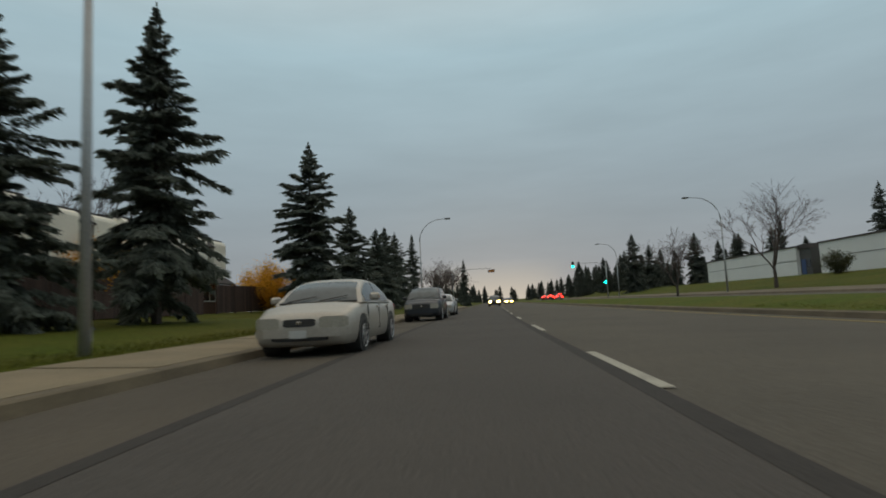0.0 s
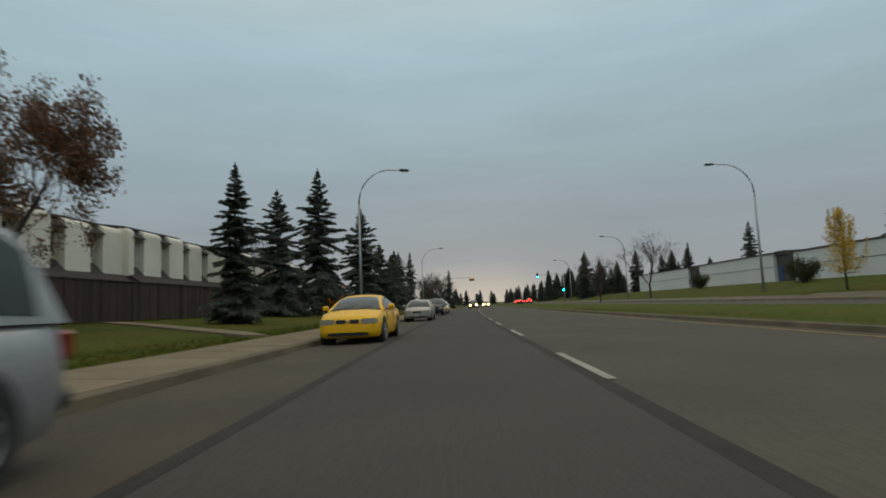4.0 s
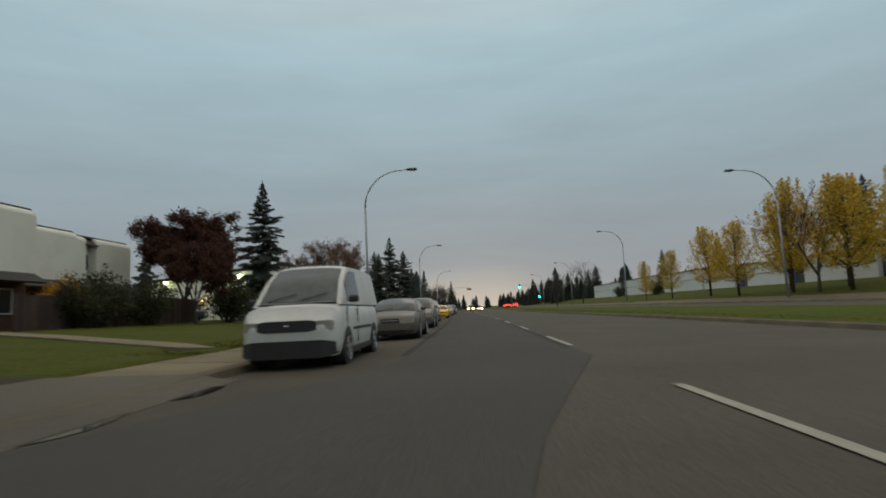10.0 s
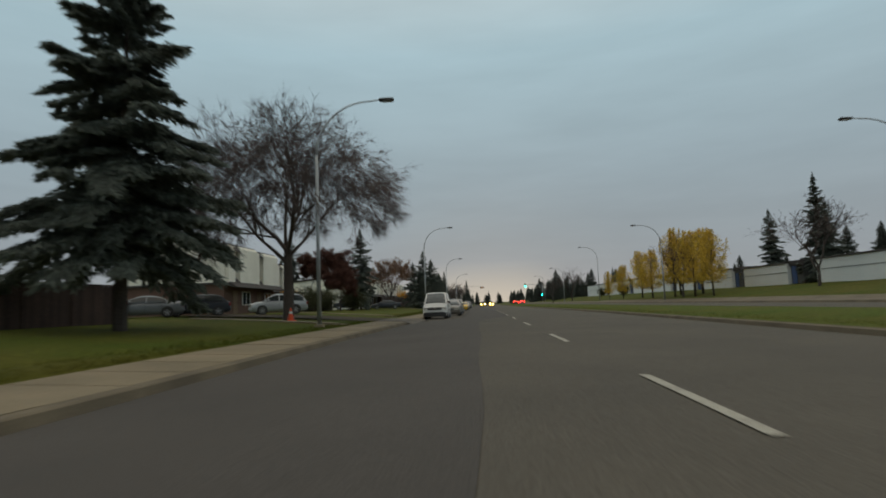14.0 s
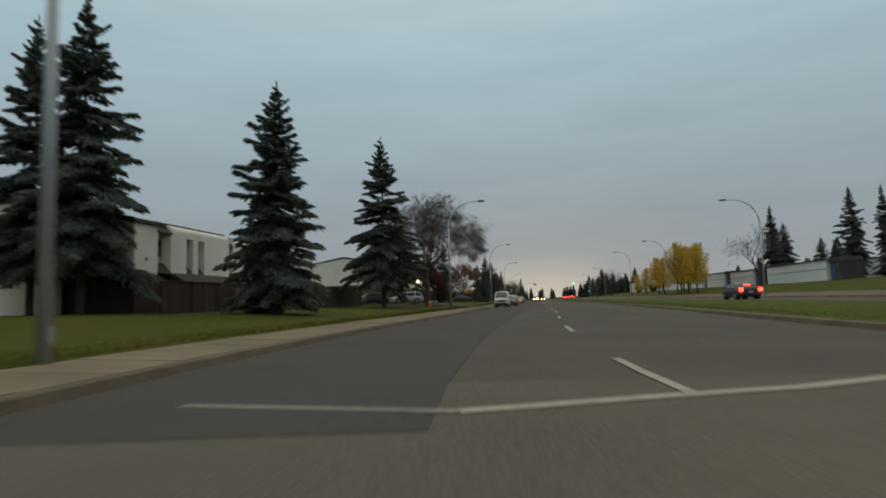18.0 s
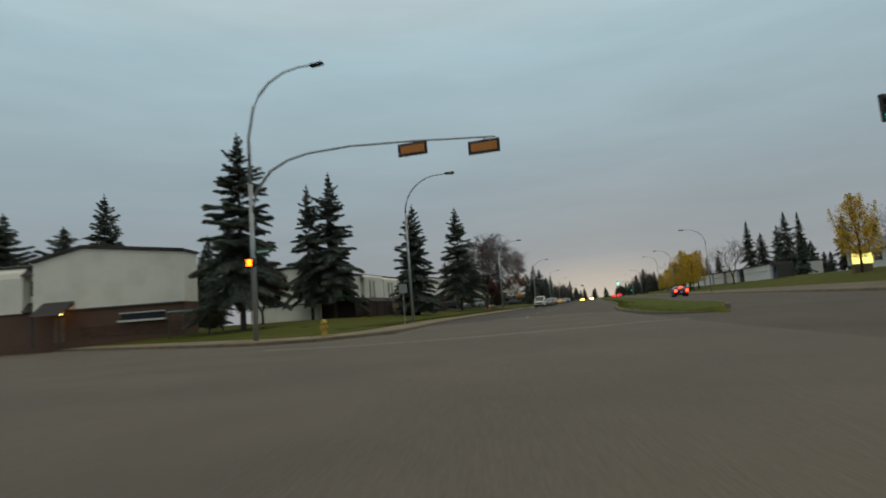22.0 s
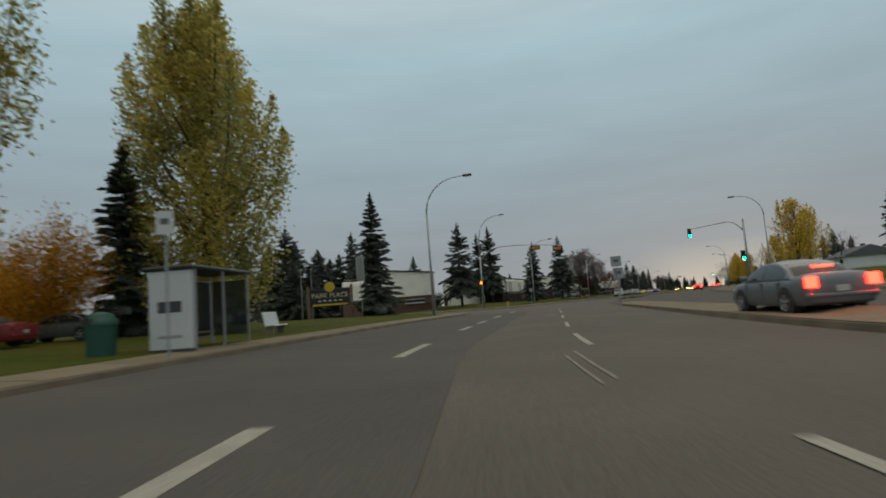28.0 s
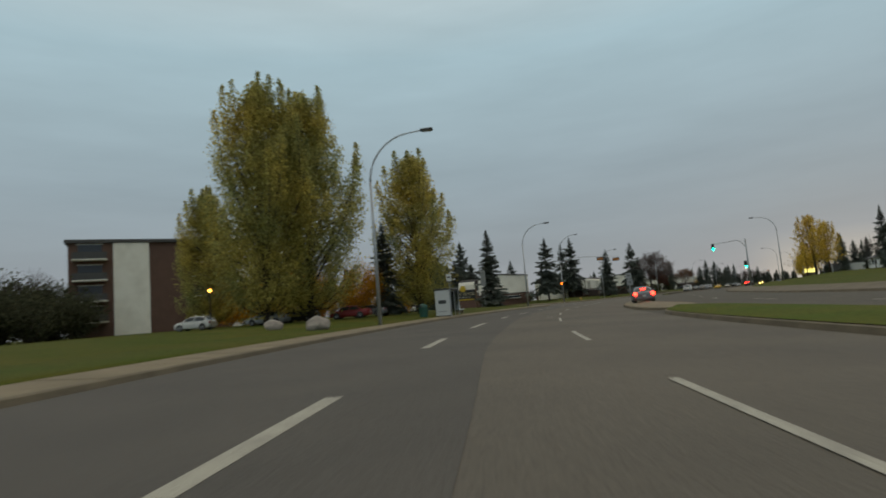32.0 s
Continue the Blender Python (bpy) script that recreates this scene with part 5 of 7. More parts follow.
# near crossing
mast = signal_mast(-9.2, -140.4, 8.3, 0.0, radians(-5), [], "steel mast carrying two horizontal orange-backed signals over the road")
arm = [(0, 0, 6.6), (0.4, 0, 7.9), (1.3, 0, 8.8), (2.4, 0, 9.2), (3.6, 0, 9.35), (6.0, 0, 9.3), (9.4, 0, 8.95), (13.3, 0, 8.45)]
part("arm", tube(arm, list(np.linspace(0.085, 0.04, len(arm))), 8), STEEL, mast, "long curved steel arm", smooth=True)
for hx, hz in ((9.4, 8.5), (12.8, 8.02)):
    part("bracket", box(hx, 0.02, hz + 0.3, 0.06, 0.06, 0.42), DARKMETAL, mast)
    signal_head(mast, hx, 0.0, hz, radians(185), False, True, True)
part("lamp_arm", tube([(0, 0, 7.9), (0, 0, 10.8), (0.3, 0.1, 12.4), (0.65, 0.2, 13.1), (1.15, 0.35, 13.7), (1.9, 0.6, 14.2), (2.7, 0.8, 14.4), (3.4, 1.0, 14.45)], [0.1, 0.085, 0.075, 0.068, 0.06, 0.055, 0.048, 0.04], 8), STEEL, mast, "curved lamp arm above the mast", smooth=True)
part("lamp_head", box(3.7, 1.1, 14.45, 0.8, 0.32, 0.16, 0.05), DARKMETAL, mast, "grey lamp head")
part("walk_signal", box(0.02, -0.22, 4.15, 0.46, 0.26, 0.46, 0.04), SIGNALBODY, mast, "pedestrian signal")
part("lit_hand", box(0.02, -0.36, 4.15, 0.34, 0.02, 0.34, 0.01), AMBERHAND, mast, "glowing orange hand signal")
part("street_name_plate", box(0.62, 0, 4.7, 1.0, 0.03, 0.24, 0.005), SIGNBOARD, mast, "green street name plate with plain bars")
part("name_bar", box(0.62, -0.02, 4.7, 0.72, 0.006, 0.07), TRIM, mast)
mast = signal_mast(27.2, -142.8, 8.4, 8.7, radians(138), [], "steel mast with a green signal over the far lanes")
signal_head(mast, 8.6, 0.0, 7.9, radians(-138 + 25), True)
signal_head(mast, 0.28, 0.28, 3.9, radians(-138 + 25), True)
part("stop_lamp", box(0.3, 0.42, 3.35, 0.26, 0.06, 0.26, 0.02), RED, mast, "small red pedestrian light")


SIGNMARK = mat("grey_sign_mark", (0.12, 0.12, 0.12), 0.6, 0.1, 3, 30, 0.05)


def small_sign(x, y, h, w, sh, face, label, turn=0.0, category="road sign"):
    e = thing("road_sign", Matrix.Translation((x, y, place_z(x, y))) @ Matrix.Rotation(radians(turn), 4, "Z"), label, category)
    part("post", tube([(0, 0, 0), (0, 0, h)], [0.035, 0.035], 6), STEEL, e)
    part("board", box(0, -0.05, h - sh / 2, w, 0.02, sh, 0.006), face, e)
    part("bar", box(0, -0.063, h - sh * 0.45, w * 0.5, 0.004, sh * 0.26), SIGNMARK, e)
    return e


SIGNWHITE = mat("white_sign_face", (0.6, 0.6, 0.58), 0.5, 0.06, 3, 30, 0.05)
SIGNYELLOW = mat("yellow_sign_face", (0.62, 0.50, 0.03), 0.5, 0.06, 3, 30, 0.05)
small_sign(-4.7, -130.5, 2.9, 0.55, 0.6, STEEL, "grey back of a road sign on a post beside the lawn", 185)
small_sign(11.4, -210.2, 4.2, 0.5, 0.65, SIGNWHITE, "white bus stop sign on a post", 25)
small_sign(36.0, -96.0, 4.4, 0.9, 0.9, SIGNYELLOW, "yellow warning sign beyond the far lanes", 15)
small_sign(-7.2, -175.2, 6.0, 0.85, 2.4, STEEL, "tall grey sign back on a post at the corner", 200)


small_sign(17.7, -178.0, 3.7, 0.75, 0.75, STEEL, "grey road sign with a second plate below on the median nose", 18)
lower = small_sign(17.75, -177.8, 2.85, 0.75, 0.8, STEEL, "pale square road sign low on the median post", 18)


def yellow_box_sign():
    e = thing("lit_sign", pose(33.5, -99.8, place_z(33.5, -99.8), 0, 0, 25), "low lit yellow box sign beyond the far lanes", "sign")
    part("plinth", box(0, 0, 0.35, 2.2, 0.4, 0.9, 0.04), CONCRETE, e)
    part("cabinet", box(0, 0, 1.55, 2.9, 0.35, 1.75, 0.03), SIGNWHITE, e, "pale cabinet")
    part("lit_face", box(0, -0.19, 1.35, 2.4, 0.02, 0.98), glow("lit_yellow_face", (1.0, 0.86, 0.22), 1.6), e, "glowing pale yellow face")


yellow_box_sign()


def hydrant():
    e = thing("fire_hydrant", pose(-4.95, -141.2, 0.22), "yellow fire hydrant on the lawn edge", "fire hydrant")
    y = mat("hydrant_yellow", (0.50, 0.30, 0.045), 0.6, 0.15, 4, 30, 0.1)
    part("barrel", tube([(0, 0, 0), (0, 0, 0.1), (0, 0, 0.12), (0, 0, 0.7)], [0.2, 0.2, 0.13, 0.13], 12), y, e, smooth=False)
    part("bonnet", tube([(0, 0, 0.7), (0, 0, 0.73), (0, 0, 0.86), (0, 0, 0.93)], [0.2, 0.2, 0.14, 0.04], 12), y, e)
    for sx in (-1, 1):
        part("nozzle", tube([(0, 0, 0.52), (0.24 * sx, 0, 0.52)], [0.075, 0.075], 10), y, e)
    part("nozzle", tube([(0, 0, 0.45), (0, -0.25, 0.45)], [0.1, 0.1], 10), y, e)
    e.scale = (0.8, 0.8, 0.85)


hydrant()


def cone():
    e = thing("traffic_cone", pose(-10.45, -71.45, place_z(-10.45, -71.45)), "bright orange traffic cone by the tree", "traffic cone")
    o = mat("cone_orange", (0.75, 0.09, 0.02), 0.6, 0.1, 4, 30, 0.1)
    part("base", box(0, 0, 0.03, 0.5, 0.5, 0.06, 0.02), o, e)
    part("body", tube([(0, 0, 0.05), (0, 0, 0.76)], [0.17, 0.04], 12), o, e)
    part("band", tube([(0, 0, 0.42), (0, 0, 0.56)], [0.107, 0.082], 12), TRIM, e)


cone()


def bus_shelter():
    m = Matrix.Translation((8.2, -206.4, 0.2)) @ Matrix.Rotation(radians(22), 4, "Z")
    e = thing("bus_shelter", m, "glass bus shelter with a white advertising panel", "bus shelter")
    glassy = mat("shelter_glass", (0.20, 0.23, 0.23), 0.1, 0.1, 2, 10, 0)
    nt = glassy.node_tree
    b = nt.nodes["Principled BSDF"]
    b.inputs["Transmission Weight"].default_value, b.inputs["IOR"].default_value = 0.8, 1.05
    ad = mat("advert_white", (0.55, 0.56, 0.55), 0.4, 0.05, 2, 20, 0.05)
    part("advert_panel", box(0, -2.0, 1.35, 1.45, 0.2, 2.55, 0.03), ad, e, "white advertising panel")
    part("advert_picture", box(0, -2.105, 1.45, 0.8, 0.01, 0.36), DARKMETAL, e, "dark oval picture on the panel")
    part("advert_bar", box(0, -2.105, 0.5, 0.8, 0.01, 0.1), STEEL, e)
    part("panel_foot", box(0, -2.0, 0.05, 1.55, 0.3, 0.12, 0.02), DARKMETAL, e)
    part("roof", box(0, 0, 2.72, 1.7, 4.4, 0.12, 0.04), DARKMETAL, e, "dark flat roof")
    for px, py in ((-0.75, -1.9), (-0.75, 0), (-0.75, 1.95), (0.75, -1.9), (0.75, 1.95), (0.75, 0.0)):
        part("post", box(px, py, 1.35, 0.07, 0.07, 2.7, 0.01), STEEL, e)
    for py in (-0.95, 0.97):
        part("glass_pane", box(-0.75, py, 1.4, 0.015, 1.8, 2.1), glassy, e, "clear glass pane")
    part("glass_pane", box(0, 1.95, 1.4, 1.36, 0.015, 2.1), glassy, e, "clear glass pane")
    for z in (0.35, 2.45):
        part("rail", box(-0.75, 0, z, 0.05, 3.9, 0.05), STEEL, e)
    part("seat", box(-0.45, 0.2, 0.55, 0.4, 2.2, 0.06, 0.01), WOOD_TAN, e, "wooden seat")
    b = thing("bench", Matrix.Translation((4.6, -199.5, place_z(4.6, -199.5))) @ Matrix.Rotation(radians(22), 4, "Z"), "white advertising bench beside the bus shelter", "bench")
    part("backrest", box(0, 0, 0.75, 0.08, 1.7, 0.75, 0.02, turn=Matrix.Rotation(radians(-12), 4, "Y")), ad, b, "white backrest board")
    part("seat", box(0.3, 0, 0.45, 0.5, 1.7, 0.08, 0.02), ad, b)
    for py in (-0.7, 0.7):
        part("leg", box(0.22, py, 0.2, 0.4, 0.12, 0.45, 0.02), CONCRETE, b)
    t = thing("litter_bin", Matrix.Translation((7.6, -209.7, place_z(7.6, -209.7) + 0.02)), "dark green litter bin with a domed lid", "litter bin")
    g = mat("bin_green", (0.012, 0.075, 0.05), 0.5, 0.15, 3, 30, 0.1)
    part("body", tube([(0, 0, 0), (0, 0, 0.95)], [0.42, 0.46], 12), g, t)
    part("lid", tube([(0, 0, 0.95), (0, 0, 1.05), (0, 0, 1.28), (0, 0, 1.36)], [0.5, 0.48, 0.33, 0.1], 12), g, t, "domed green lid")
    part("slot", box(0, -0.44, 1.08, 0.4, 0.1, 0.16), BLACKPLASTIC, t)


bus_shelter()


def text_mesh(words, size, material, parent, m, name="lettering"):
    c = bpy.data.curves.new(name, "FONT")
    c.body, c.size, c.align_x, c.align_y, c.extrude = words, size, "CENTER", "CENTER", 0.012
    tmp = bpy.data.objects.new(name, c)
    me = bpy.data.meshes.new_from_object(tmp)
    bpy.data.objects.remove(tmp)
    me.materials.clear()
    me.materials.append(material)
    o = new(name, me)
    o.parent, o.matrix_basis = parent, m
    return o


def place_sign():
    e = thing("name_sign", Matrix.Translation((-13.5, -172.2, place_z(-13.5, -172.2))) @ Matrix.Rotation(radians(36), 4, "Z"), "dark sign board with pale capital letters and a yellow disc", "sign")
    yel = mat("sign_gold", (0.62, 0.42, 0.03), 0.5, 0.1, 3, 30, 0.05)
    dark = mat("sign_dark", (0.022, 0.022, 0.024), 0.5, 0.1, 3, 30, 0.05)
    part("board", box(0, 0, 2.3, 4.3, 0.22, 1.9, 0.03), dark, e, "dark board")
    for x in (-2.3, 2.3):
        part("post", box(x, 0, 1.8, 0.28, 0.28, 3.6, 0.02), WOOD_TAN, e, "square wooden post")
    bm = bmesh.new()
    bmesh.ops.create_cone(bm, cap_ends=True, segments=20, radius1=0.55, radius2=0.55, depth=0.16)
    bmesh.ops.transform(bm, matrix=Matrix.Translation((0, -0.05, 3.42)) @ Matrix.Rotation(radians(90), 4, "X"), verts=bm.verts)
    part("disc", bm, yel, e, "golden yellow disc")
    part("stripe", box(0, -0.13, 1.52, 3.7, 0.04, 0.2, 0.01), yel, e, "golden stripe")
    text_mesh("PARK PLACE", 0.70, mat("sign_letters", (0.66, 0.58, 0.36), 0.5, 0.06, 3, 30, 0.05), e, Matrix.Translation((0, -0.125, 2.5)) @ Matrix.Rotation(radians(90), 4, "X"))
    for x in (-1.1, -0.55, 0, 0.55, 1.1):
        part("small_bar", box(x, -0.12, 1.95, 0.3, 0.02, 0.14), TRIM, e)
    for x in (-2.9, 3.1, -4.0):
        f = thing("flag_pole", Matrix.Translation((-13.5 + x * 0.85, -170.6 + x * 0.55, place_z(-13, -171))), "plain thin metal pole behind the sign", "pole", "thin poles")
        part("pole", tube([(0, 0, 0), (0, 0, 5.6)], [0.05, 0.04], 6), STEEL, f)
        part("knob", tube([(0, 0, 5.58), (0, 0, 5.7)], [0.07, 0.02], 8), STEEL, f)


place_sign()


def boulder(x, y, r, seed):
    bm = bmesh.new()
    bmesh.ops.create_icosphere(bm, subdivisions=3, radius=r)
    for v in bm.verts:
        n = noise.noise(v.co * (1.3 / r) + Vector((seed, 0, 0)))
        v.co *= 1 + 0.25 * n
        v.co.z *= 0.72
    o = part("boulder", bm, ROCK, None)
    o.matrix_basis = pose(x, y, place_z(x, y) + r * 0.42, 0, 0, seed * 50)
    tagged(o, "pale rounded boulder on the lawn", "boulder", "boulders")


for n, (x, y, r) in enumerate(((9.0, -228.4, 0.62), (14.4, -229.0, 0.78))):
    boulder(x, y, r, n)


# ---- vehicles ----
def car_paint(name, col, metal=0.35):
    return mat(name, col, 0.45, 0.10, 1.2, 35, 0.04, metal=metal, coat=0.18, tint=tuple(c * 0.86 for c in col), tint_at=0.58)


# y positions run from the nose (-) to the tail (+)
SHAPES = {
    "sedan": dict(L=4.65, W=1.80, H=1.45, belt=0.95, hood=0.91, nose=0.78, tail=1.00, ws0=-1.25, ws1=-0.45, rw1=0.85, rw0=1.60, wb=2.72, r=0.32, roofw=0.70, clear=0.2, bars=[(0, -0.17, 0.56, 0.13)], lamp=(0.46, 0.19), intake=(1.0, 0.09)),
    "coupe": dict(L=4.55, W=1.80, H=1.44, belt=0.96, hood=0.93, nose=0.80, tail=1.00, ws0=-1.20, ws1=-0.30, rw1=0.62, rw0=1.72, wb=2.80, r=0.34, roofw=0.66, clear=0.19, bars=[(-0.19, -0.15, 0.27, 0.11), (0.19, -0.15, 0.27, 0.11)], lamp=(0.44, 0.15), intake=(1.16, 0.13)),
    "saloon": dict(L=5.0, W=1.85, H=1.50, belt=1.00, hood=0.98, nose=0.86, tail=1.05, ws0=-1.30, ws1=-0.50, rw1=0.90, rw0=1.70, wb=2.80, r=0.33, roofw=0.71, clear=0.2, bars=[(0, -0.17, 0.62, 0.14)], lamp=(0.50, 0.20), intake=(1.0, 0.09)),
    "suv": dict(L=4.6, W=1.80, H=1.70, belt=1.08, hood=1.05, nose=0.92, tail=1.1, ws0=-1.32, ws1=-0.42, rw1=1.66, rw0=2.18, wb=2.65, r=0.36, roofw=0.75, clear=0.25, bars=[(0, -0.18, 0.80, 0.20)], lamp=(0.38, 0.22), intake=(1.1, 0.12)),
    "minivan": dict(L=4.8, W=1.9, H=1.75, belt=1.02, hood=1.0, nose=0.86, tail=1.05, ws0=-1.55, ws1=-0.72, rw1=1.95, rw0=2.28, wb=2.95, r=0.34, roofw=0.76, clear=0.2, bars=[(0, -0.16, 0.7, 0.14)], lamp=(0.44, 0.2), intake=(1.1, 0.1)),
    "van": dict(L=4.95, W=1.88, H=2.10, belt=1.23, hood=1.18, nose=0.98, tail=1.23, ws0=-1.80, ws1=-0.80, rw1=2.22, rw0=2.42, wb=2.95, r=0.34, roofw=0.80, clear=0.22, bars=[(0, -0.165, 1.12, 0.21)], lamp=(0.30, 0.20), intake=(1.2, 0.12)),
    "pickup": dict(L=5.5, W=1.90, H=1.76, belt=1.14, hood=1.12, nose=1.02, tail=1.14, ws0=-1.35, ws1=-0.70, rw1=0.82, rw0=1.05, wb=3.35, r=0.38, roofw=0.76, clear=0.3, bars=[(0, -0.17, 0.92, 0.11), (0, -0.32, 0.92, 0.11)], lamp=(0.34, 0.26), intake=(1.0, 0.1)),
    "hatch": dict(L=4.1, W=1.75, H=1.50, belt=0.97, hood=0.93, nose=0.80, tail=1.0, ws0=-1.1, ws1=-0.35, rw1=1.35, rw0=1.85, wb=2.55, r=0.31, roofw=0.70, clear=0.2, bars=[(0, -0.15, 0.6, 0.1)], lamp=(0.4, 0.18), intake=(1.0, 0.1)),
}


def loft(rings, closed_ends=True):
    bm = bmesh.new()
    vs = [[bm.verts.new(p) for p in ring] for ring in rings]
    n = len(rings[0])
    for a, b in zip(vs, vs[1:]):
        for k in range(n):
            bm.faces.new((a[k], a[(k + 1) % n], b[(k + 1) % n], b[k]))
    if closed_ends:
        bm.faces.new(vs[0][::-1])
        bm.faces.new(vs[-1])
    bmesh.ops.recalc_face_normals(bm, faces=bm.faces[:])
    return bm


def laid_panel(rows, out, lift=0.009, thick=0.016):
    """A curved pane laid on a grid of places, proud of them on the side of out."""
    own = bmesh.new()
    nr, nc = len(rows), len(rows[0])
    layers = []
    for d in (lift, lift - thick):
        layer = []
        for i in range(nr):
            line = []
            for j in range(nc):
                a = rows[min(i + 1, nr - 1)][j] - rows[max(i - 1, 0)][j]
                b = rows[i][min(j + 1, nc - 1)] - rows[i][max(j - 1, 0)]
                n = a.cross(b).normalized()
                line.append(own.verts.new(rows[i][j] + n * (d if n.dot(out) > 0 else -d)))
            layer.append(line)
        layers.append(layer)
    top, low = layers
    for i in range(nr - 1):
        for j in range(nc - 1):
            for layer in layers:
                own.faces.new((layer[i][j], layer[i][j + 1], layer[i + 1][j + 1], layer[i + 1][j]))
    rim = [(0, j) for j in range(nc)] + [(i, nc - 1) for i in range(1, nr)] + [(nr - 1, j) for j in range(nc - 2, -1, -1)] + [(i, 0) for i in range(nr - 2, 0, -1)]
    for (i, j), (k, m) in zip(rim, rim[1:] + rim[:1]):
        own.faces.new((top[i][j], top[k][m], low[k][m], low[i][j]))
    bmesh.ops.recalc_face_normals(own, faces=own.faces[:])
    return own


def smooth_part(name, bm, material, parent, angle=38):
    o = part(name, bm, material, parent, smooth=True)
    o.data.set_sharp_from_angle(angle=radians(angle))
    return o


def front_pad(cx, cz, w, h, y, back, half, bm=None):
    """A plate on the rounded nose of a body with the given half width, its ends swept back with the body."""
    own = bm or bmesh.new()
    cols = []
    for u in np.linspace(-1, 1, 9):
        px = cx + u * w / 2
        bow = float(np.interp(abs(px) / half, [0, 0.55, 0.66, 0.78, 0.87, 0.93, 0.97, 1.0], [0, 0.004, 0.014, 0.035, 0.085, 0.18, 0.36, 0.6]))
        cols.append([own.verts.new((px, y + d + bow, cz + v * h / 2 * (1.0 if abs(u) < 1 else 0.72))) for d, v in ((0, 1), (0, -1), (back, -1), (back, 1))])
    for a, b in zip(cols, cols[1:]):
        for k in range(4):
            own.faces.new((a[k], a[(k + 1) % 4], b[(k + 1) % 4], b[k]))
    own.faces.new(cols[0][::-1])
    own.faces.new(cols[-1])
    bmesh.ops.recalc_face_normals(own, faces=own.faces[:])
    return own


def spoked_rim(sx, x, y, z, r):
    """Ring, hub and five spokes of a wheel, seen from the side."""
    bm = tube([(sx * (x - 0.03), y, z), (sx * (x + 0.022), y, z)], [r, r * 0.97], 20, cap=False)
    tube([(sx * (x + 0.022), y, z), (sx * (x - 0.01), y, z)], [r * 0.97, r * 0.84], 20, bm, cap=False)
    tube([(sx * x, y, z), (sx * (x + 0.02), y, z)], [r * 0.26, r * 0.2], 10, bm)
    for k in range(5):
        a = k * math.tau / 5 + 0.3
        box(sx * (x + 0.004), y + math.cos(a) * r * 0.52, z + math.sin(a) * r * 0.52, 0.022, r * 0.8, r * 0.26, bm=bm, turn=Matrix.Rotation(a, 4, "X"))
    return bm


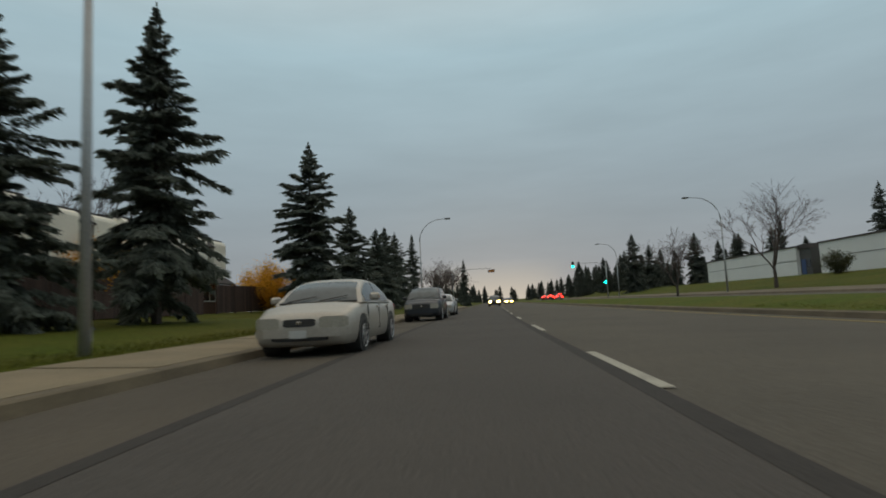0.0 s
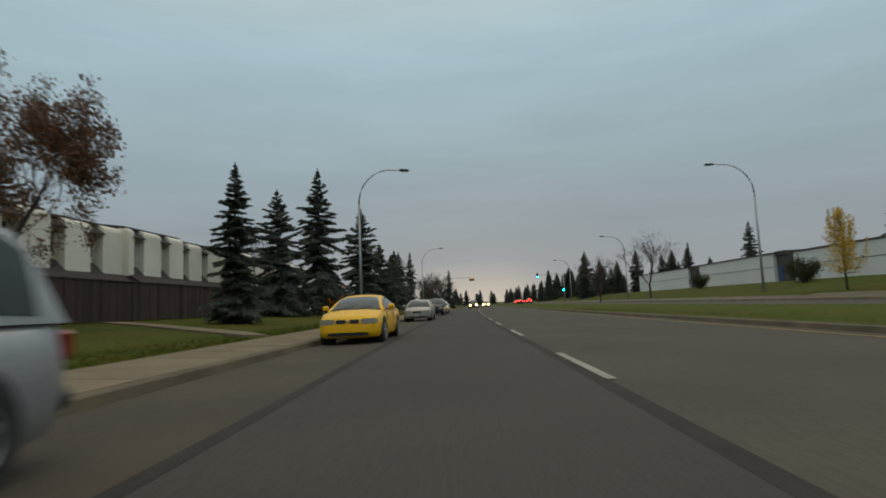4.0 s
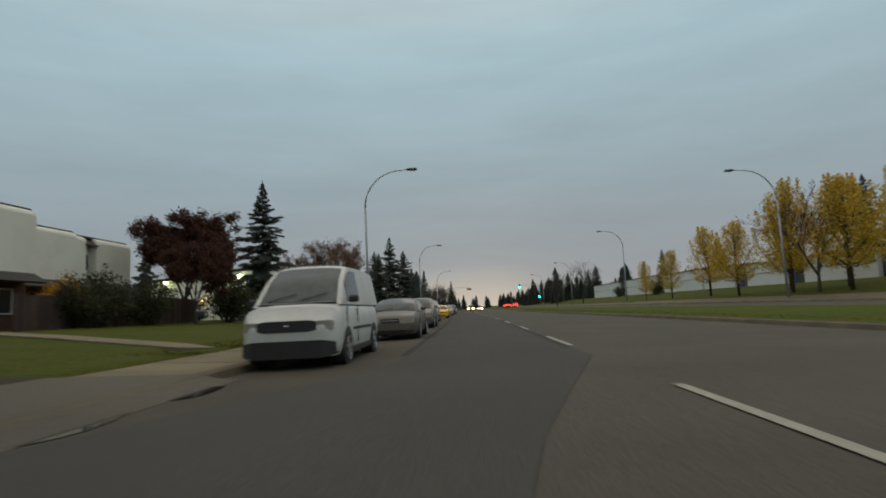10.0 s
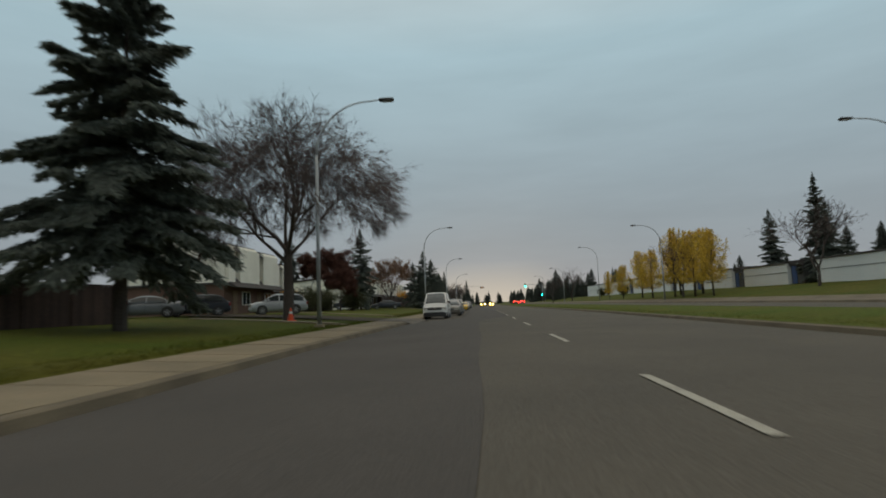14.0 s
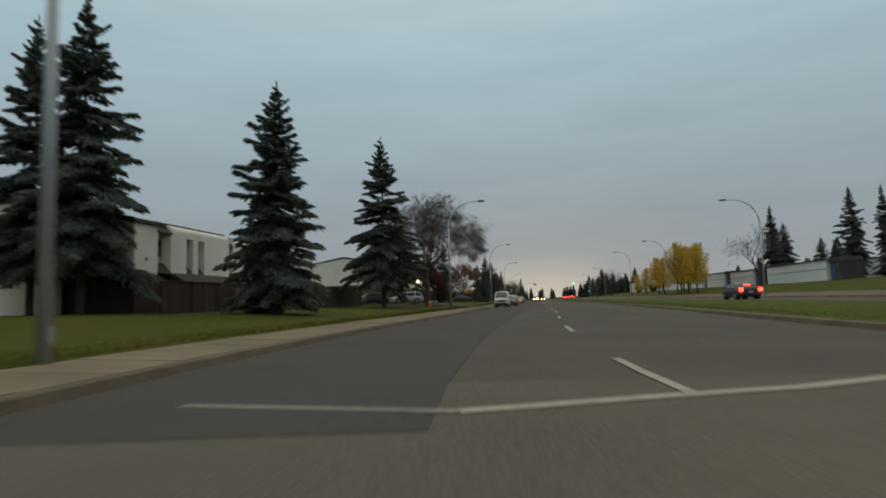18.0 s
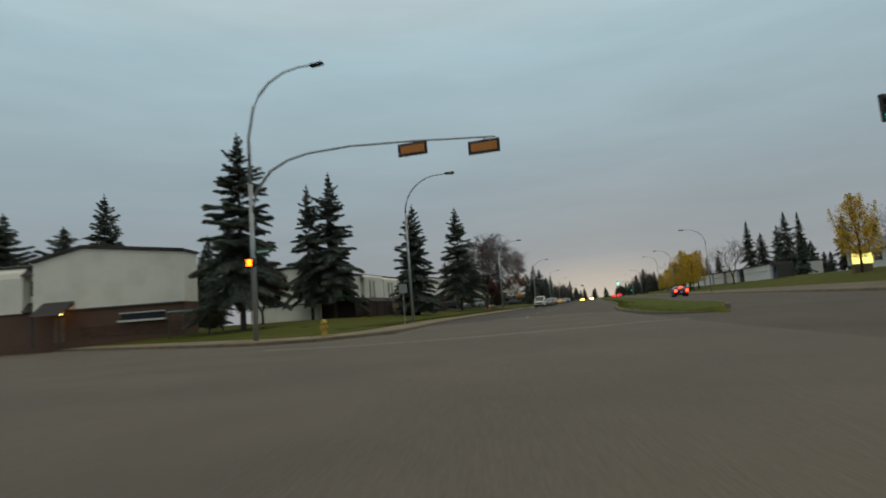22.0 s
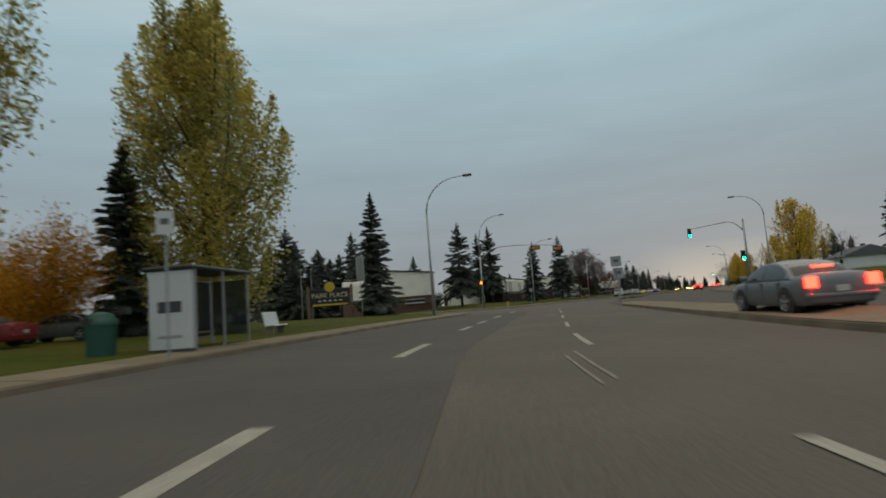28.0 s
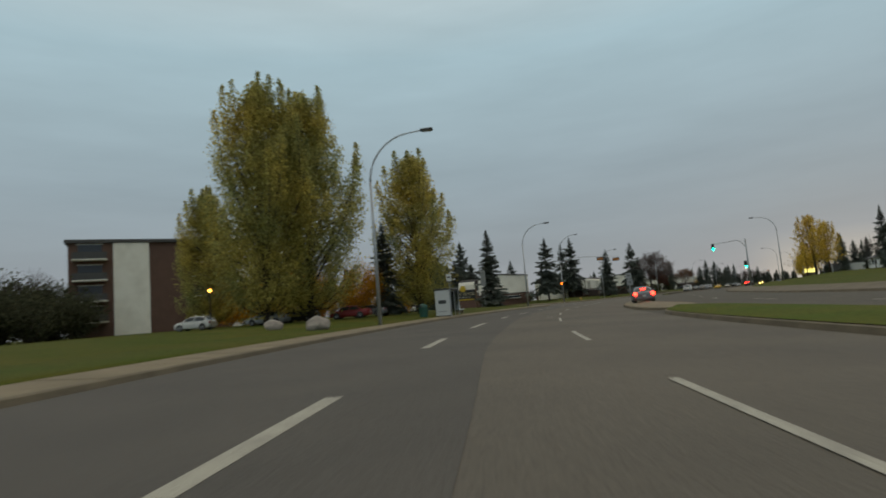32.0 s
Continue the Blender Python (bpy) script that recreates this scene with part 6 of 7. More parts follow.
def car(kind, paint, label, x, y, turn=0.0, lights=None, lower=None, grille=None, group="parked cars", z=0.0, bumper=None):
    """A vehicle whose nose points to -y before the turn, standing on its wheels."""
    s = SHAPES[kind]
    L, W, H, belt = s["L"], s["W"] / 2, s["H"], s["belt"]
    e = thing("pickup_truck" if kind == "pickup" else "van" if kind in ("van", "minivan") else "car", Matrix.Translation((x, y, z)) @ Matrix.Rotation(radians(turn), 4, "Z"), label, "truck" if kind == "pickup" else "van" if kind in ("van", "minivan") else "car", group)
    n0, t0, cl = -L / 2, L / 2, s["clear"]
    # lower body: nose, bonnet, doors, tail
    nz, tz = s["nose"], s["tail"]
    st = [(n0, cl + 0.22, nz - 0.20, 0.66), (n0 + 0.03, cl + 0.10, nz - 0.12, 0.78), (n0 + 0.09, cl + 0.03, nz - 0.055, 0.87), (n0 + 0.20, cl, nz - 0.01, 0.93), (n0 + 0.42, cl, nz + 0.04, 0.97), (n0 * 0.5 + s["ws0"] * 0.5, cl, s["hood"] - 0.03, 0.995),
          (s["ws0"] - 0.1, cl, s["hood"] + 0.01, 1.0), (s["ws0"] + 0.1, cl, belt, 1.0), (0.0, cl, belt, 1.0), (min(s["rw0"], t0 - 0.5), cl, belt, 1.0), (t0 - 0.34, cl, tz, 0.975), (t0 - 0.14, cl + 0.03, tz - 0.03, 0.93), (t0 - 0.04, cl + 0.08, tz - 0.10, 0.86), (t0, cl + 0.2, tz - 0.2, 0.78)]
    st = sorted(st)
    rings = []
    for yy, zb, zt, w in st:
        ww, hh = W * w, zt - zb
        half = [(ww * 0.60, zb), (ww * 0.90, zb + 0.02), (ww * 0.965, zb + 0.14 * hh), (ww * 0.99, zb + 0.30 * hh), (ww, zb + 0.52 * hh), (ww * 0.985, zb + 0.74 * hh), (ww * 0.955, zb + 0.88 * hh), (ww * 0.90, zb + 0.96 * hh), (ww * 0.80, zt), (ww * 0.40, zt + 0.03)]
        rings.append([(px, yy, pz) for px, pz in half] + [(-px, yy, pz) for px, pz in half[::-1]])
    smooth_part("body", loft(rings), paint, e)
    # cabin: a rounded shell over the belt line, the glass laid on it
    rw, rz, bw, bz = W * s["roofw"], H, W * 0.94, belt - 0.03
    ys = [s["ws0"], (s["ws0"] + s["ws1"]) / 2, s["ws1"], s["ws1"] + 0.22, (s["ws1"] + s["rw1"]) / 2, s["rw1"] - 0.25, s["rw1"], (s["rw1"] + s["rw0"]) / 2, s["rw0"]]
    zs = [bz, bz + (H - bz) * 0.56, H - 0.075, H - 0.022, H, H - 0.03, H - 0.085, bz + (H - bz) * 0.54, bz]

    def height_at(y):
        return float(np.interp(y, ys, zs))

    def shell(y, q):
        """A point on the shell: q runs from 0 at one sill over the roof (1 to 2 its edges) to 3 at the other."""
        z = height_at(y)
        k = (z - bz) / (H - bz)
        edge, drop = bw - (bw - rw) * k, 0.06 * k
        if 1 <= q <= 2:
            g = 3 - 2 * q
            return Vector((edge * g, y, z - drop * g * g * abs(g)))
        f, sg = (q, 1) if q < 1 else (3 - q, -1)
        return Vector((sg * (bw + (edge - bw) * f**1.5), y, bz + (z - drop - bz) * f))

    rounds = [0, 0.3, 0.6, 0.85, 1, 1.06, 1.15, 1.3, 1.5, 1.7, 1.85, 1.94, 2, 2.15, 2.4, 2.7, 3]
    stations = sorted({*ys, *np.linspace(s["ws0"], s["rw0"], 13)})
    smooth_part("cabin", loft([[tuple(shell(y, q)) for q in rounds] for y in stations]), paint, e, 30)
    n_ws, n_rw = s["ws1"] - s["ws0"], s["rw0"] - s["rw1"]
    smooth_part("windscreen", laid_panel([[shell(y, q) for q in np.linspace(1.055, 1.945, 9)] for y in [s["ws0"] + u * n_ws for u in (0.07, 0.2, 0.35, 0.5, 0.66, 0.82, 0.97)]], Vector((0, -1, 1))), SCREEN, e)
    smooth_part("rear_window", laid_panel([[shell(y, q) for q in np.linspace(1.08, 1.92, 7)] for y in [s["rw1"] + u * n_rw for u in (0.06, 0.28, 0.5, 0.7, 0.88)]], Vector((0, 1, 1))), CARGLASS, e)
    cuts = {"van": [(0.13, 0.42)], "pickup": [(0.10, 0.50), (0.54, 0.93)]}.get(kind, [(0.10, 0.36), (0.385, 0.66), (0.69, 0.93)] if kind in ("suv", "minivan") else [(0.10, 0.50), (0.507, 0.88)] if kind == "coupe" else [(0.10, 0.47), (0.495, 0.88)])
    for sx in (-1, 1):
        for u0, u1 in cuts:
            yy = [s["ws0"] + (s["rw0"] - s["ws0"]) * u for u in np.linspace(u0, u1, 6)]
            smooth_part("side_window", laid_panel([[shell(y, q if sx > 0 else 3 - q) for q in np.linspace(0.10, 0.90, 5)] for y in yy], Vector((sx, 0, 0.2))), CARGLASS, e)
        part("mirror", box(sx * (W + 0.10), s["ws0"] + 0.45, belt + 0.08, 0.20, 0.14, 0.15, 0.04), BLACKPLASTIC if kind in ("pickup", "van") else paint, e)
        for k, sy in enumerate((s["ws0"] + 0.28, s["ws0"] + 1.32, s["ws0"] + 2.25)[: 2 if kind in ("coupe", "van") else 3]):
            part("door_seam", box(sx * (W * 0.993), sy + (0.28 if kind == "coupe" and k else 0.0), (cl + belt) / 2 + 0.06, 0.018, 0.009, belt - cl - 0.26), BLACKPLASTIC, e)
        # Real cladding, made taller so its dark colour also holds shade on the doors.
        if lower is CLAD and kind != "van":
            part("side_cladding", box(sx * (W * 0.975), 0, cl + 0.20, 0.05, s["wb"] - 2 * s["r"] - 0.14, 0.38, 0.02), lower, e, "dark lower cladding with the shade below the doors painted in")
        elif lower:
            part("sill", box(sx * (W * 0.975), 0, cl + 0.06, 0.05, s["wb"] - 2 * s["r"] - 0.16, 0.13, 0.02), lower, e)
            part("side_moulding", box(sx * (W * 0.998), 0.05, (cl + belt) / 2 - 0.02, 0.03, s["wb"] - 2 * s["r"] - 0.2, 0.06, 0.01), lower or paint, e)
        if kind == "coupe":
            part("belt_trim", box(sx * W * 0.945, (s["ws0"] + s["rw0"]) / 2 - 0.05, belt + 0.012, 0.02, (s["rw0"] - s["ws0"]) * 0.72, 0.018), CHROME, e, "thin bright strip under the windows")
            part("side_crease", box(sx * W * 1.0, 0, (cl + belt) / 2 - 0.06, 0.018, s["wb"] - 2 * s["r"] - 0.1, 0.03, 0.006), paint, e)
        for k, py in enumerate((0.12,) if kind in ("coupe", "van") else (-0.02, 1.0)):
            part("door_handle", box(sx * (W * 0.985), s["ws0"] + 1.25 + py, belt - 0.12, 0.05, 0.16, 0.035, 0.01), CHROME if kind == "pickup" else paint, e)
        lw, lh = s["lamp"]
        part("headlight", front_pad(sx * (W * 0.90 - lw / 2), nz - 0.075 - lh / 2, lw, lh, n0 - 0.012 + (0.02 if kind in ("van", "pickup") else 0.0), 0.3, W), lights or LENS, e, "lit headlight" if lights else "clear headlight")
        part("tail_light", box(sx * W * 0.80, t0 - 0.07, s["tail"] - 0.22, W * 0.24, 0.14, 0.22, 0.03), TAIL, e, "red tail light")
        for py in (-s["wb"] / 2 - 0.03, s["wb"] / 2 - 0.03):
            arch = tube([(sx * (W - 0.30), py, s["r"] + 0.03), (sx * (W + 0.004), py, s["r"] + 0.03)], [s["r"] + 0.055] * 2, 18)
            part("wheel_arch", arch, BLACKPLASTIC, e, "dark wheel arch")
            w = new("wheel")
            w.parent = e
            part("tyre", tube([(sx * (W - 0.22), py, s["r"]), (sx * (W - 0.19), py, s["r"]), (sx * (W - 0.02), py, s["r"]), (sx * (W + 0.018), py, s["r"])], [s["r"] - 0.03, s["r"], s["r"], s["r"] - 0.04], 20), TYRE, w)
            part("brake_disc", tube([(sx * (W - 0.03), py, s["r"]), (sx * (W + 0.012), py, s["r"])], [s["r"] * 0.68] * 2, 16), DARKMETAL, w, "dark disc behind the spokes")
            part("rim", spoked_rim(sx, W + 0.008, py, s["r"], s["r"] * 0.68), RIM, w, "alloy rim with five spokes")
    deep = lower in (CLAD,)
    part("front_bumper", front_pad(0, cl + (0.20 if bumper else 0.17 if deep else 0.24), W * 1.86, 0.32 if deep else 0.15, n0 - (0.06 if deep else 0.035), 0.3, W), bumper or lower or paint, e, "dull painted bumper" if bumper else "dark grey bumper" if deep else "")
    if bumper:
        part("bumper_strip", front_pad(0, cl + 0.335, W * 1.80, 0.045, n0 - 0.068, 0.2, W), TAN_STRIP, e, "tan strip along the bumper")
        # Black strip paints in the shade along the bumper's lower edge.
        part("under_tray", front_pad(0, cl - 0.01, W * 1.6, 0.12, n0 - 0.01, 0.3, W), BLACKPLASTIC, e)
        for sx in (-0.55, 0.55):
            part("fog_light", front_pad(sx * W, cl + 0.16, 0.18, 0.08, n0 - 0.068, 0.1, W), LENS, e, "small fog light")
    part("rear_bumper", box(0, t0 - 0.10, cl + 0.26, W * 1.84, 0.26, 0.17, 0.06), lower or paint, e)
    iw, ih = s["intake"]
    part("lower_intake", front_pad(0, cl + 0.25 - 0.09 - ih / 2 + 0.03, iw, ih, n0 + 0.012, 0.16, W), BLACKPLASTIC, e, "dark lower intake")
    for gx, gz, gw, gh in s["bars"]:
        part("grille", front_pad(gx, nz + gz, gw, gh, n0 - 0.014, 0.14, W), BLACKPLASTIC, e, "dark grille")
    if grille:
        part("grille_bar", front_pad(0, nz + s["bars"][0][1] - (0.075 if kind == "pickup" else 0.0), s["bars"][0][2] * 0.96, 0.035, n0 - 0.022, 0.05, W), grille, e, "chrome grille bar")
    part("plate", box(0, t0 + 0.005, s["tail"] - 0.38 if kind != "pickup" else cl + 0.45, 0.30, 0.02, 0.15), PLATE, e, "plain plate")
    part("cowl", box(0, s["ws0"] + 0.02, belt + 0.012, W * 1.66, 0.14, 0.03, 0.01), BLACKPLASTIC, e, "dark cowl under the windscreen")
    for wx in (-0.62, 0.02):
        foot, head = shell(s["ws0"] + 0.08 * n_ws, 1.5 - wx / (2 * bw)), shell(s["ws0"] + 0.22 * n_ws, 1.5 - (wx + 0.55) / (2 * bw))
        part("wiper", tube([tuple(foot + Vector((0, -0.03, 0.02))), tuple(head + Vector((0, -0.03, 0.025)))], [0.013, 0.008], 5), BLACKPLASTIC, e, "black wiper lying on the windscreen")
    part("badge", box(0, n0 - 0.03, nz + s["bars"][0][1], 0.10, 0.02, 0.05, 0.008), CHROME, e, "small chrome badge")
    part("front_plate", box(0, n0 - 0.075, cl + 0.22, 0.30, 0.012, 0.13), PLATE, e, "plain plate") if kind in ("sedan", "pickup") else None
    if kind == "pickup":
        part("bed", box(0, (s["rw0"] + t0) / 2 + 0.02, belt - 0.01, W * 1.66, t0 - s["rw0"] - 0.28, 0.10), BLACKPLASTIC, e, "open dark cargo bed")
        for sx in (-1, 1):
            part("bed_rail", box(sx * W * 0.90, (s["rw0"] + t0) / 2, belt + 0.03, 0.10, t0 - s["rw0"] - 0.1, 0.08, 0.02), paint, e)
        part("tailgate", box(0, t0 - 0.05, belt - 0.2, W * 1.7, 0.08, 0.5, 0.02), paint, e)
    if kind in ("suv", "minivan"):
        for sx in (-1, 1):
            part("roof_rail", box(sx * rw * 0.86, (s["ws1"] + s["rw1"]) / 2, rz + 0.035, 0.04, s["rw1"] - s["ws1"] - 0.3, 0.04, 0.01), BLACKPLASTIC, e)
    return e


BEIGE = car_paint("beige_silver_paint", (0.42, 0.385, 0.335))
YELLOW = car_paint("yellow_paint", (0.94, 0.52, 0.0), 0.0)
SILVER = car_paint("silver_paint", (0.40, 0.41, 0.42), 0.5)
GOLDGREY = car_paint("champagne_paint", (0.25, 0.225, 0.195), 0.4)
TAUPE = car_paint("taupe_paint", (0.148, 0.13, 0.108), 0.4)
DARKBLUE = car_paint("dark_blue_paint", (0.030, 0.034, 0.042), 0.3)
WHITE = car_paint("white_paint", (0.66, 0.65, 0.62), 0.0)
CARRED = car_paint("red_paint", (0.22, 0.018, 0.02), 0.2)
GREYCAR = car_paint("grey_paint", (0.17, 0.18, 0.19), 0.4)
BUMPER = car_paint("dull_brown_grey_paint", (0.13, 0.115, 0.10), 0.2)
TAN_STRIP = mat("tan_bumper_strip", (0.30, 0.22, 0.12), 0.5, 0.1, 3, 30, 0.1)
CLAD = mat("grey_cladding", (0.034, 0.032, 0.031), 0.7, 0.1, 3, 30, 0.1)

car("sedan", BEIGE, "beige-silver sedan parked at the kerb", -3.3, 11.6)
car("suv", DARKBLUE, "dark blue sport utility car parked at the kerb", -3.4, 28.6)
car("sedan", SILVER, "silver sedan parked at the kerb behind a dark car", -3.4, 37.5)
car("coupe", YELLOW, "bright yellow two-door car parked at the kerb", -3.1, -9.1)
car("minivan", SILVER, "silver minivan parked behind a pickup truck", -3.35, -25.2, lower=CLAD)
car("pickup", SILVER, "silver pickup truck parked at the kerb", -3.25, -32.2, lower=CHROME, grille=CHROME)
car("suv", GOLDGREY, "champagne sport utility car parked at the kerb", -2.75, -38.5, lower=CLAD, bumper=BUMPER)
car("saloon", TAUPE, "taupe sedan with rounded headlights parked at the kerb", -2.6, -48.8, grille=CHROME)
car("van", WHITE, "white cargo van with a dark bumper parked at the kerb", -3.25, -57.6, lower=CLAD)
# on the lots behind the lawn
for kind, paint, label, x, y, turn in (
    ("suv", SILVER, "silver car on the driveway of the town houses", -16.5, -57.3, -62), ("sedan", GREYCAR, "grey car in the parking lot", -21.5, -67.6, -62), ("hatch", DARKBLUE, "small dark car with a pale roof in the lot", -19.0, -65.6, -60), ("suv", GREYCAR, "dark grey car in the parking lot", -24.2, -69.2, -65),
    ("suv", DARKBLUE, "dark sport utility car beside the white building", -20.5, -17.0, -80), ("sedan", DARKBLUE, "dark sedan beside the white building", -14.6, -16.8, -80), ("sedan", DARKBLUE, "dark sedan in the lot under the lamp", -28.0, -17.0, -80),
    ("sedan", CARRED, "red car in the lot behind the trees", -4.5, -208.0, -60), ("sedan", SILVER, "pale car in the lot behind the trees", -9.5, -215.5, -65), ("sedan", GREYCAR, "grey car in the lot behind the trees", -6.6, -203.0, -60), ("suv", DARKBLUE, "dark car in the lot behind the trees", -10.5, -210.5, -60), ("hatch", WHITE, "white car in the lot behind the trees", -14.5, -221, -60), ("sedan", DARKBLUE, "dark car in the lot by the sign", -16, -184, -70), ("sedan", WHITE, "white car in the lot by the sign", -15, -187.5, -70), ("sedan", GREYCAR, "grey car in the lot by the trees", -9, -196.5, -60)):
    car(kind, paint, label, x, y, turn, group="cars in the lots", z=place_z(x, y))
HEAD = glow("lit_headlight", (1.0, 0.58, 0.10), 60.0)
TAILON = glow("lit_tail_light", (1.0, 0.012, 0.006), 30.0)


def lit_tail(e, kind):
    s = SHAPES[kind]
    for sx in (-1, 1):
        if sx > 0:
            part("stop_lamp", box(0, s["rw0"] - 0.05, s["H"] - 0.25, 0.5, 0.05, 0.06, 0.01), TAILON, e, "glowing red stop lamp")
        part("lit_lamp", box(sx * s["W"] / 2 * 0.80, s["L"] / 2 + 0.01, s["tail"] - 0.2, 0.30, 0.04, 0.28, 0.02), TAILON, e, "glowing red tail lamp")


for kind, paint, label, x, y, turn in (("suv", DARKBLUE, "dark car with lit headlights coming along the road", 0.2, 88, 0), ("sedan", SILVER, "silver car with lit headlights following on the road", 3.7, 150, 0), ("sedan", GREYCAR, "grey car with lit headlights far along the road", 3.6, 128, 0)):
    car(kind, paint, label, x, y, turn, lights=HEAD, group="cars in traffic")
for kind, paint, label, x, y in (("sedan", GREYCAR, "grey car with bright red tail lights in the far lanes", 26.6, -201.6), ("sedan", DARKBLUE, "dark car with lit red tail lights driving in the far lanes", 18.4, -82), ("sedan", DARKBLUE, "dark car with lit red tail lights waiting far off", 15.0, 150), ("suv", GREYCAR, "grey car with lit red tail lights waiting far off", 18.2, 158), ("sedan", CARRED, "red car with lit tail lights far off", 15.0, 165)):
    lit_tail(car(kind, paint, label, x, y, 180 + (21 if y < -150 else 0), group="cars in traffic", z=opp_z(y) - 0.015), kind)


# ---- houses ----
def wall_bricks(parent, x0, x1, z0, z1, y, axis, count, proud=0.006):
    """Rows of bricks on a wall, each an object; axis x: the wall runs along x at the given y."""
    bw, bh = 0.42, 0.14
    made, mesh = 0, None
    rows = int((z1 - z0) / bh)
    cols = int((x1 - x0) / bw)
    for r in range(rows):
        for c in range(cols):
            if made >= count:
                return
            px, pz = x0 + (c + 0.5 + 0.5 * (r % 2) * 0.98) * bw, z0 + (r + 0.5) * bh
            if px > x1 - bw / 2:
                continue
            m = Matrix.Translation((px, y, pz) if axis == "x" else (y, px, pz)) @ (Matrix() if axis == "x" else Matrix.Rotation(radians(90), 4, "Z"))
            if mesh is None:
                mesh = part("brick", box(0, 0, 0, bw - 0.03, 0.05, bh - 0.03, 0.006), BRICK, parent)
                mesh.matrix_basis = m
            else:
                same_mesh(mesh, "brick", m, parent)
            made += 1


def town_house(x, y0, y1, depth, base, eave, floor2, label, end_south=False, twins=False, single=False):
    """One dwelling of a row. Its front runs along y at the given x and looks to +x; the upper storey is pale and juts out.
    twins: one hooded slot and, further along, two narrow windows side by side. single: one hooded slot alone."""
    e = thing("town_house", Matrix(), label, "house", "town houses")
    w = y1 - y0
    part("lower_wall", box(x - depth / 2, (y0 + y1) / 2, (base + floor2) / 2 - 0.5, depth, w - 0.01, floor2 - base + 1.0), BRICK, e, "red-brown brick lower wall")
    jut = 0.45
    ridge = eave + 0.55
    # the upper storey with a recess at one end of each dwelling, closed by the roof
    slots = [(y0, y0 + 1.08)] if twins else [(y0 + 1.3, y0 + 2.3)] if single else [(y0 + w * 0.08, y0 + w * 0.08 + 0.95), (y0 + w * 0.55, y0 + w * 0.55 + 0.95)]
    narrow = [(y0 + 2.5, y0 + 3.15), (y0 + 3.65, y0 + 4.3)] if twins else []
    edges = [y0] + [v for s in slots + narrow for v in s] + [y1]
    for a, b in zip(edges[0::2], edges[1::2]):
        if b - a < 0.1:
            continue
        prof = [(x + jut, floor2), (x + jut, eave - 0.35), (x + jut - 0.06, eave - 0.2), (x + jut - 0.30, eave - 0.05), (x - 1.0, eave + 0.02), (x - 1.0, floor2)]
        part("upper_wall", prism(prof, a, b, "y"), STUCCO, e, "pale stucco upper wall curving in at the top")
    part("upper_core", box(x - depth / 2 - 0.55, (y0 + y1) / 2, (floor2 + eave) / 2, depth - 0.9, w - 0.01, eave - floor2), STUCCO, e, "pale stucco upper wall")
    if end_south:
        gable = [(x + jut - 0.3, floor2), (x + jut - 0.3, eave - 0.2), (x - depth * 0.45, ridge - 0.05), (x - depth, eave - 0.25), (x - depth, floor2)]
        part("gable_wall", prism(gable, y0 - 0.12, y0 + 0.02, "y"), STUCCO, e, "plain pale stucco end wall")
        part("end_trim", box(x - depth / 2, y0 - 0.14, floor2 - 0.05, depth + 0.3, 0.12, 0.14), DARK_TRIM, e)
        roof_edge = [(x + jut - 0.1, eave - 0.18), (x - depth * 0.45, ridge + 0.06), (x - depth - 0.2, eave - 0.22), (x - depth - 0.2, eave - 0.1), (x - depth * 0.45, ridge + 0.2), (x + jut - 0.1, eave - 0.05)]
        part("verge_board", prism(roof_edge, y0 - 0.25, y0 - 0.1, "y"), SHINGLE, e, "dark roof edge")
    roof = [(x + jut - 0.3, eave - 0.1), (x + jut - 0.3, eave + 0.04), (x - depth * 0.45, ridge + 0.14), (x - depth - 0.15, eave - 0.05), (x - depth - 0.15, eave - 0.2), (x - depth * 0.45, ridge)]
    part("roof", prism(roof, y0 + 0.0, y1 - 0.0, "y"), SHINGLE, e, "dark shingled low roof")
    for a, b in narrow:
        top = [(x + jut, eave - 0.72), (x + jut, eave - 0.35), (x + jut - 0.06, eave - 0.2), (x + jut - 0.30, eave - 0.05), (x - 1.0, eave + 0.02), (x - 1.0, eave - 0.72)]
        part("lintel", prism(top, a, b, "y"), STUCCO, e)
        n = new("window")
        n.parent = e
        part("pane", box(x - 0.09, (a + b) / 2, (floor2 + eave) / 2, 0.03, b - a, eave - floor2 - 0.8), PANE, n, "narrow dark glass")
        part("frame", box(x - 0.06, (a + b) / 2, floor2 + 0.72, 0.1, b - a, 0.06), TRIM, n)
        part("apron", prism([(x + jut + 0.02, floor2 + 0.05), (x - 0.07, floor2 + 0.72), (x - 0.15, floor2 + 0.66), (x - 0.15, floor2 + 0.05)], a, b, "y"), SHINGLE, n, "dark shingled apron")
    for a, b in slots:
        n = new("window")
        n.parent = e
        part("pane", box(x - 0.10, (a + b) / 2, floor2 + 1.45, 0.03, b - a - 0.2, 1.0), PANE, n, "dark glass")
        part("mullion", box(x - 0.06, (a + b) / 2, floor2 + 1.45, 0.06, 0.05, 1.02), TRIM, n)
        for yy in (a + 0.06, b - 0.06):
            part("frame", box(x - 0.06, yy, floor2 + 1.45, 0.1, 0.07, 1.15), TRIM, n)
        for zz in (floor2 + 0.91, floor2 + 1.99):
            part("frame", box(x - 0.06, (a + b) / 2, zz, 0.1, b - a, 0.07), TRIM, n)
        part("reveal", box(x - 0.2, (a + b) / 2, (floor2 + eave) / 2, 0.12, b - a + 0.02, eave - floor2), STUCCO, e)
        flap = [(x + jut + 0.05, eave - 0.62), (x + jut + 0.05, eave - 0.54), (x - 0.2, eave + 0.05), (x - 0.3, eave - 0.15)]
